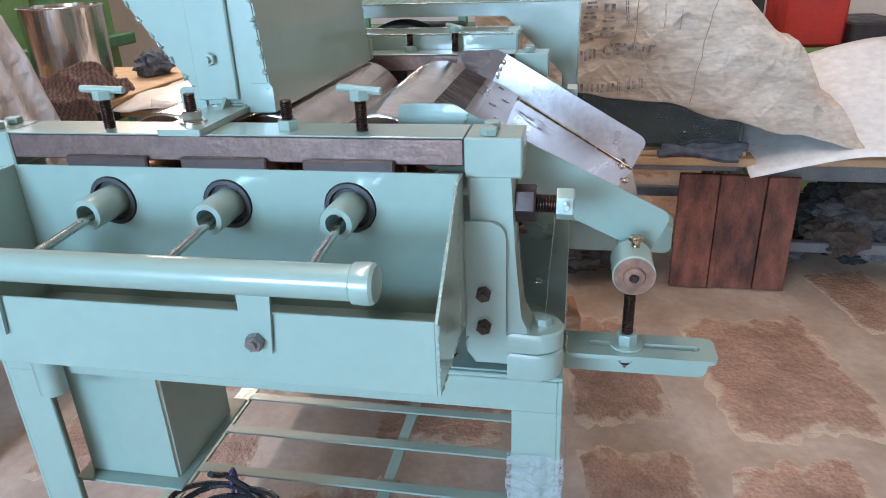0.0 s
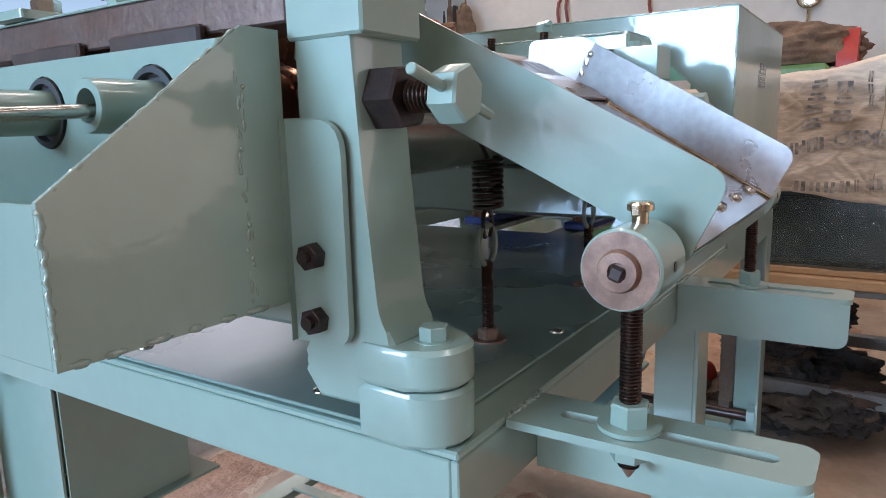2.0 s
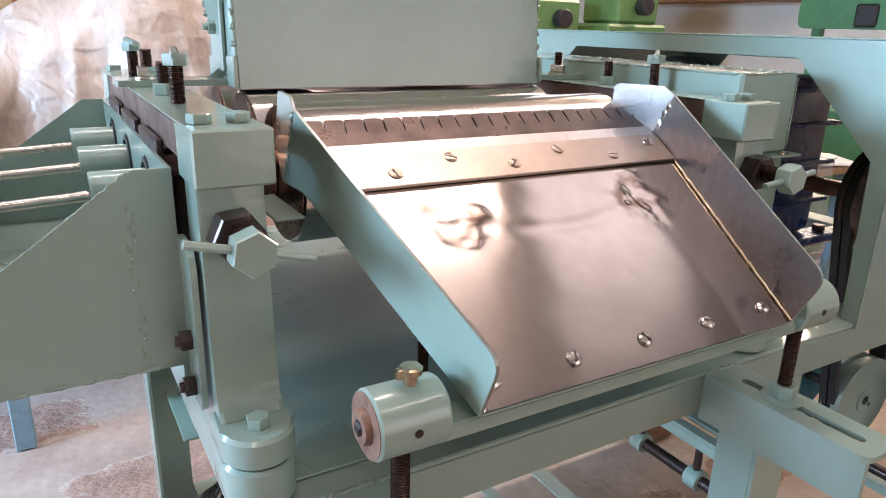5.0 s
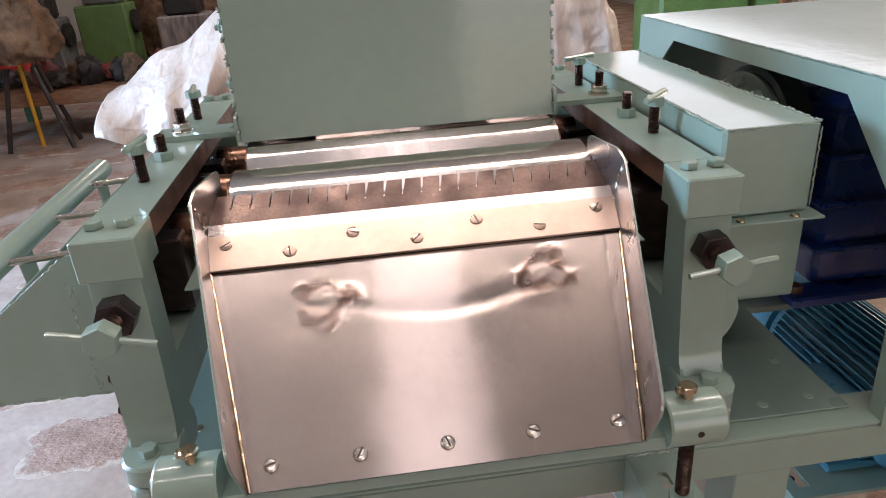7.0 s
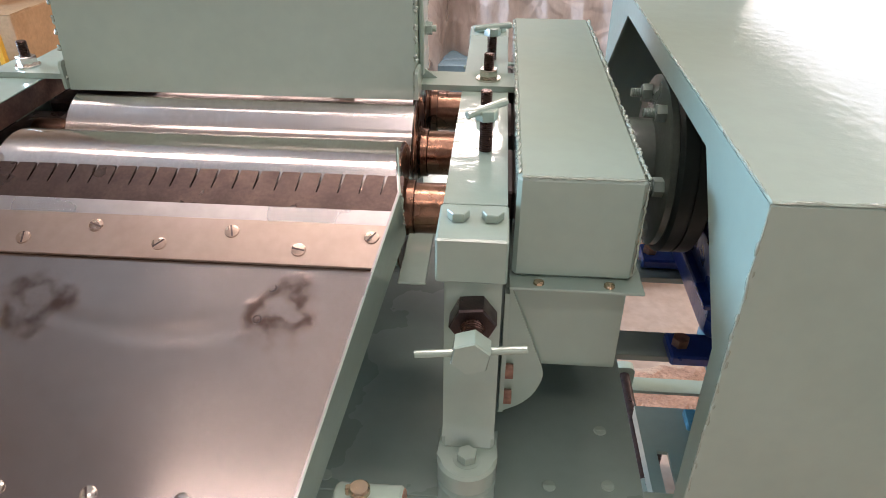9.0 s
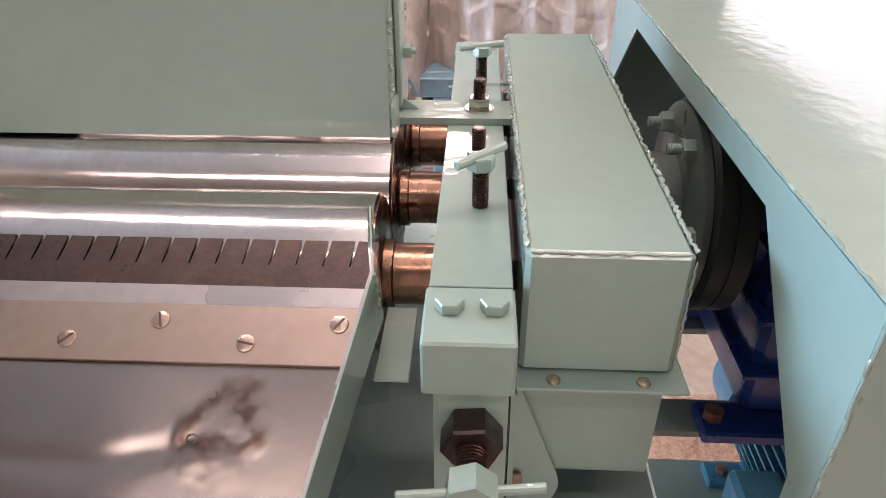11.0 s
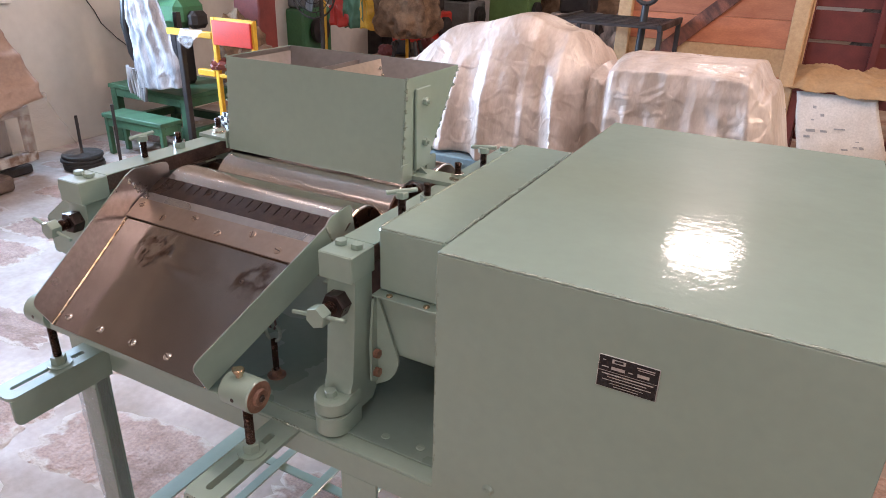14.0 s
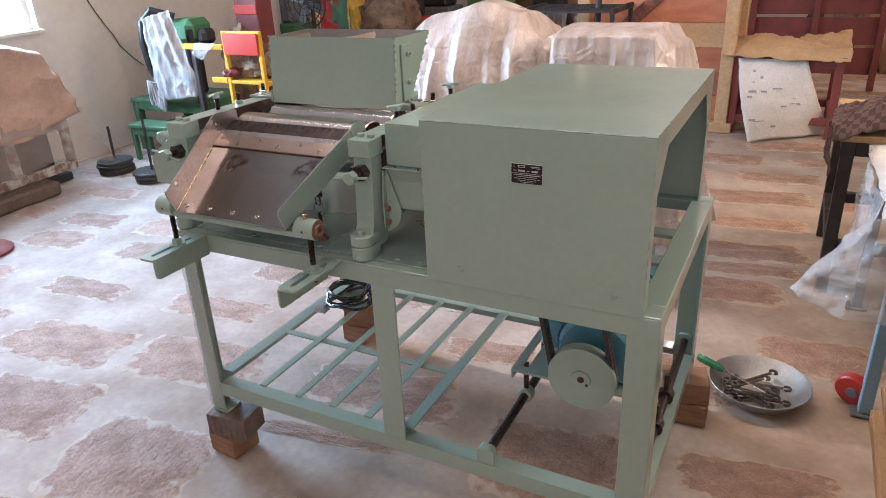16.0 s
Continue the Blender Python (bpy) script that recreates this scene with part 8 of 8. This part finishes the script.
tube(bm, [(-3.745, 2.50, 1.75), (-3.75, 2.62, 1.38), (-3.752, 2.745, 1.132), (-3.758, 2.81, 1.027), (-3.762, 2.87, 0.94), (-3.768, 2.92, 0.838), (-3.778, 3.04, 0.72), (-3.785, 3.14, 0.64)], 0.004, 8)
solo("wall_cable", bm, BLACKPL, "thin black cable hanging loosely down the plaster wall", "cable")
# window frame in the west wall
wf = thing("window_1", (0, 0, 0), "bright window with a plain white-painted frame", "window")
wf["kind"] = "structure"
wf.matrix_world = west
for a, b, c, d in ((0.62, 2.2, 1.06, 1.10), (0.62, 2.2, 2.36, 2.4), (0.62, 0.66, 1.1005, 2.3595), (2.16, 2.2, 1.1005, 2.3595), (1.39, 1.43, 1.1005, 2.3595)):
    boxed("window_frame", wf, PLASTER, a, b, 0.06, 0.11, c, d, 0.003)
boxed("window_sill", wf, PLASTER, 0.60, 2.22, -0.04, 0.055, 1.03, 1.0595, 0.005)

glare = bpy.data.materials.new("outdoor_glare")
glare.use_nodes = True
b = glare.node_tree.nodes["Principled BSDF"]
b.inputs["Emission Color"].default_value, b.inputs["Emission Strength"].default_value = (0.93, 0.96, 1.0, 1), 1.8
bm = B()
bm.faces.new([bm.verts.new(p) for p in ((-2.0, 1.0, 0.0), (5.0, 1.0, 0.0), (5.0, 1.0, 4.2), (-2.0, 1.0, 4.2))])
ob = solo("backdrop", bm, glare, "bright hazy daylight outside the window", "backdrop", kind="structure", smooth=0)
ob.matrix_world = west

# ---- floor slabs ----
rr = random.Random(17)


STEPS = ((0.985, -0.006), (0.94, -0.003), (0.88, -0.0005), (0.80, 0.001), (0.70, 0.002), (0.58, 0.0025), (0.45, 0.003), (0.31, 0.003), (0.16, 0.003))


def slab_mesh(k):
    """A rough stone slab: ragged outline, uneven broken top."""
    q = random.Random(100 + k)
    n = 72
    hx, hy = q.uniform(0.265, 0.30), q.uniform(0.172, 0.200)
    bm = B()
    ring, ed = [], bm.verts.layers.float.new("edge")
    for i in range(n):
        a = 2 * math.pi * i / n
        c, s = math.cos(a), math.sin(a)
        e = (abs(c) ** 7 + abs(s) ** 7) ** (-1 / 7)
        z = k * 3.7
        w = 1 + 0.17 * noise.noise(Vector((c * 1.6, s * 1.6, z))) + 0.10 * noise.noise(Vector((c * 5, s * 5, z))) + 0.06 * noise.noise(Vector((c * 12, s * 12, z))) + 0.035 * noise.noise(Vector((c * 29, s * 29, z)))
        ring.append((c * e * w * hx, s * e * w * hy))
    rows = [[bm.verts.new((x, y, -0.008)) for x, y in ring]]
    for f, h in STEPS:
        rows.append([bm.verts.new((x * f, y * f, h + 0.0045 * noise.noise(Vector((x * f * 13, y * f * 13, z))) + 0.003 * noise.noise(Vector((x * f * 34, y * f * 34, z))))) for x, y in ring])
    for lo, hi in zip(rows, rows[1:]):
        for i in range(n):
            j = (i + 1) % n
            bm.faces.new((lo[i], lo[j], hi[j], hi[i]))
    for row, v in zip(rows, (1.0, 0.9, 0.8, 0.7, 0.6, 0.52, 0.46, 0.42, 0.38, 0.36)):
        for p in row:
            p[ed] = v
    c0 = bm.verts.new((0, 0, 0.003))
    for i in range(n):
        bm.faces.new((rows[-1][i], rows[-1][(i + 1) % n], c0))
    bmesh.ops.recalc_face_normals(bm, faces=bm.faces)
    me = bpy.data.meshes.new("stone_slab")
    bm.to_mesh(me)
    bm.free()
    me.materials.append(STONE)
    me.polygons.foreach_set("use_smooth", [True] * len(me.polygons))
    return me


SLABS = [slab_mesh(k) for k in range(12)]
far, near = [], 0
# slabs in the open floor beside the mill: centre and size
LAID = [(-2.28, 1.03, 0.48, 0.23), (-1.57, 1.11, 0.46, 0.24), (-1.52, 0.64, 0.51, 0.18), (-0.75, 0.74, 0.49, 0.18), (-1.15, 0.24, 0.55, 0.25), (-0.49, 0.36, 0.57, 0.29), (-0.88, -0.13, 0.52, 0.30), (-0.22, -0.19, 0.52, 0.38),
        (0.33, 0.495, 0.60, 0.26), (0.28, 0.19, 0.50, 0.07), (0.58, 0.89, 0.36, 0.15), (1.58, 0.53, 0.42, 0.19), (1.45, 2.06, 0.48, 0.13), (1.42, 2.70, 0.52, 0.18), (1.29, -0.65, 0.68, 0.44), (1.25, -0.14, 0.58, 0.28), (0.55, -0.22, 0.52, 0.26), (0.58, -0.62, 0.50, 0.32), (1.01, 0.37, 0.46, 0.32), (1.36, 1.80, 0.52, 0.24), (1.42, 2.28, 0.58, 0.22), (1.78, 1.33, 0.50, 0.26), (1.36, 3.15, 0.66, 0.26)]


def lay(x, y, length, width, turn, k):
    """Lays one slab: a piece of its own near the mill, else joined to the farther floor."""
    global near
    m = Matrix.Translation((x, y, 0)) @ Matrix.Rotation(turn, 4, "Z") @ Matrix.Diagonal((length / 0.565, width / 0.372, 1, 1))
    if -2.6 < x < 2.2 and -1.7 < y < 3.9 and near < 300:
        ob = new("stone_slab", SLABS[k])
        ob.parent = floor
        ob.matrix_world = m
        near += 1
    else:
        far.append((SLABS[k], m))


for i, (x, y, length, width) in enumerate(LAID):
    lay(x, y, length * 1.06, width * 1.10, 0.13 + 0.03 * math.sin(i * 2.3), i % 12)
rot = Matrix.Rotation(0.13, 4, "Z")
for row in range(-14, 36):
    for colm in range(-12, 13):
        p = rot @ Vector((colm * 0.70 + (0.33 if row % 2 else 0) - 1.13 + rr.uniform(-0.06, 0.06), row * 0.425 + 0.385 + rr.uniform(-0.03, 0.03), 0))
        k, length, width, a = rr.randrange(12), rr.uniform(0.44, 0.60), rr.uniform(0.20, 0.31), rr.uniform(-0.06, 0.06)
        if not (-4.5 < p.x < 4.9 and -4.5 < p.y < 13.8) or any(abs(p.x - q[0]) < (length + q[2]) * 0.5 + 0.03 and abs(p.y - q[1]) < (width + q[3]) * 0.5 + 0.03 for q in LAID):
            continue
        lay(p.x, p.y, length, width, 0.13 + a, k)
verts, faces, edge = [], [], []
for me, m in far:
    o = len(verts)
    verts += [tuple(m @ v.co) for v in me.vertices]
    faces += [tuple(o + i for i in f.vertices) for f in me.polygons]
    edge += [d.value for d in me.attributes["edge"].data]
me = bpy.data.meshes.new("far_slabs")
me.from_pydata(verts, [], faces)
me.attributes.new("edge", "FLOAT", "POINT").data.foreach_set("value", edge)
me.materials.append(STONE)
ob = tagged(new("far_slabs", me), "rough brown stone slabs of the farther floor", kind="stuff")
ob.parent = floor
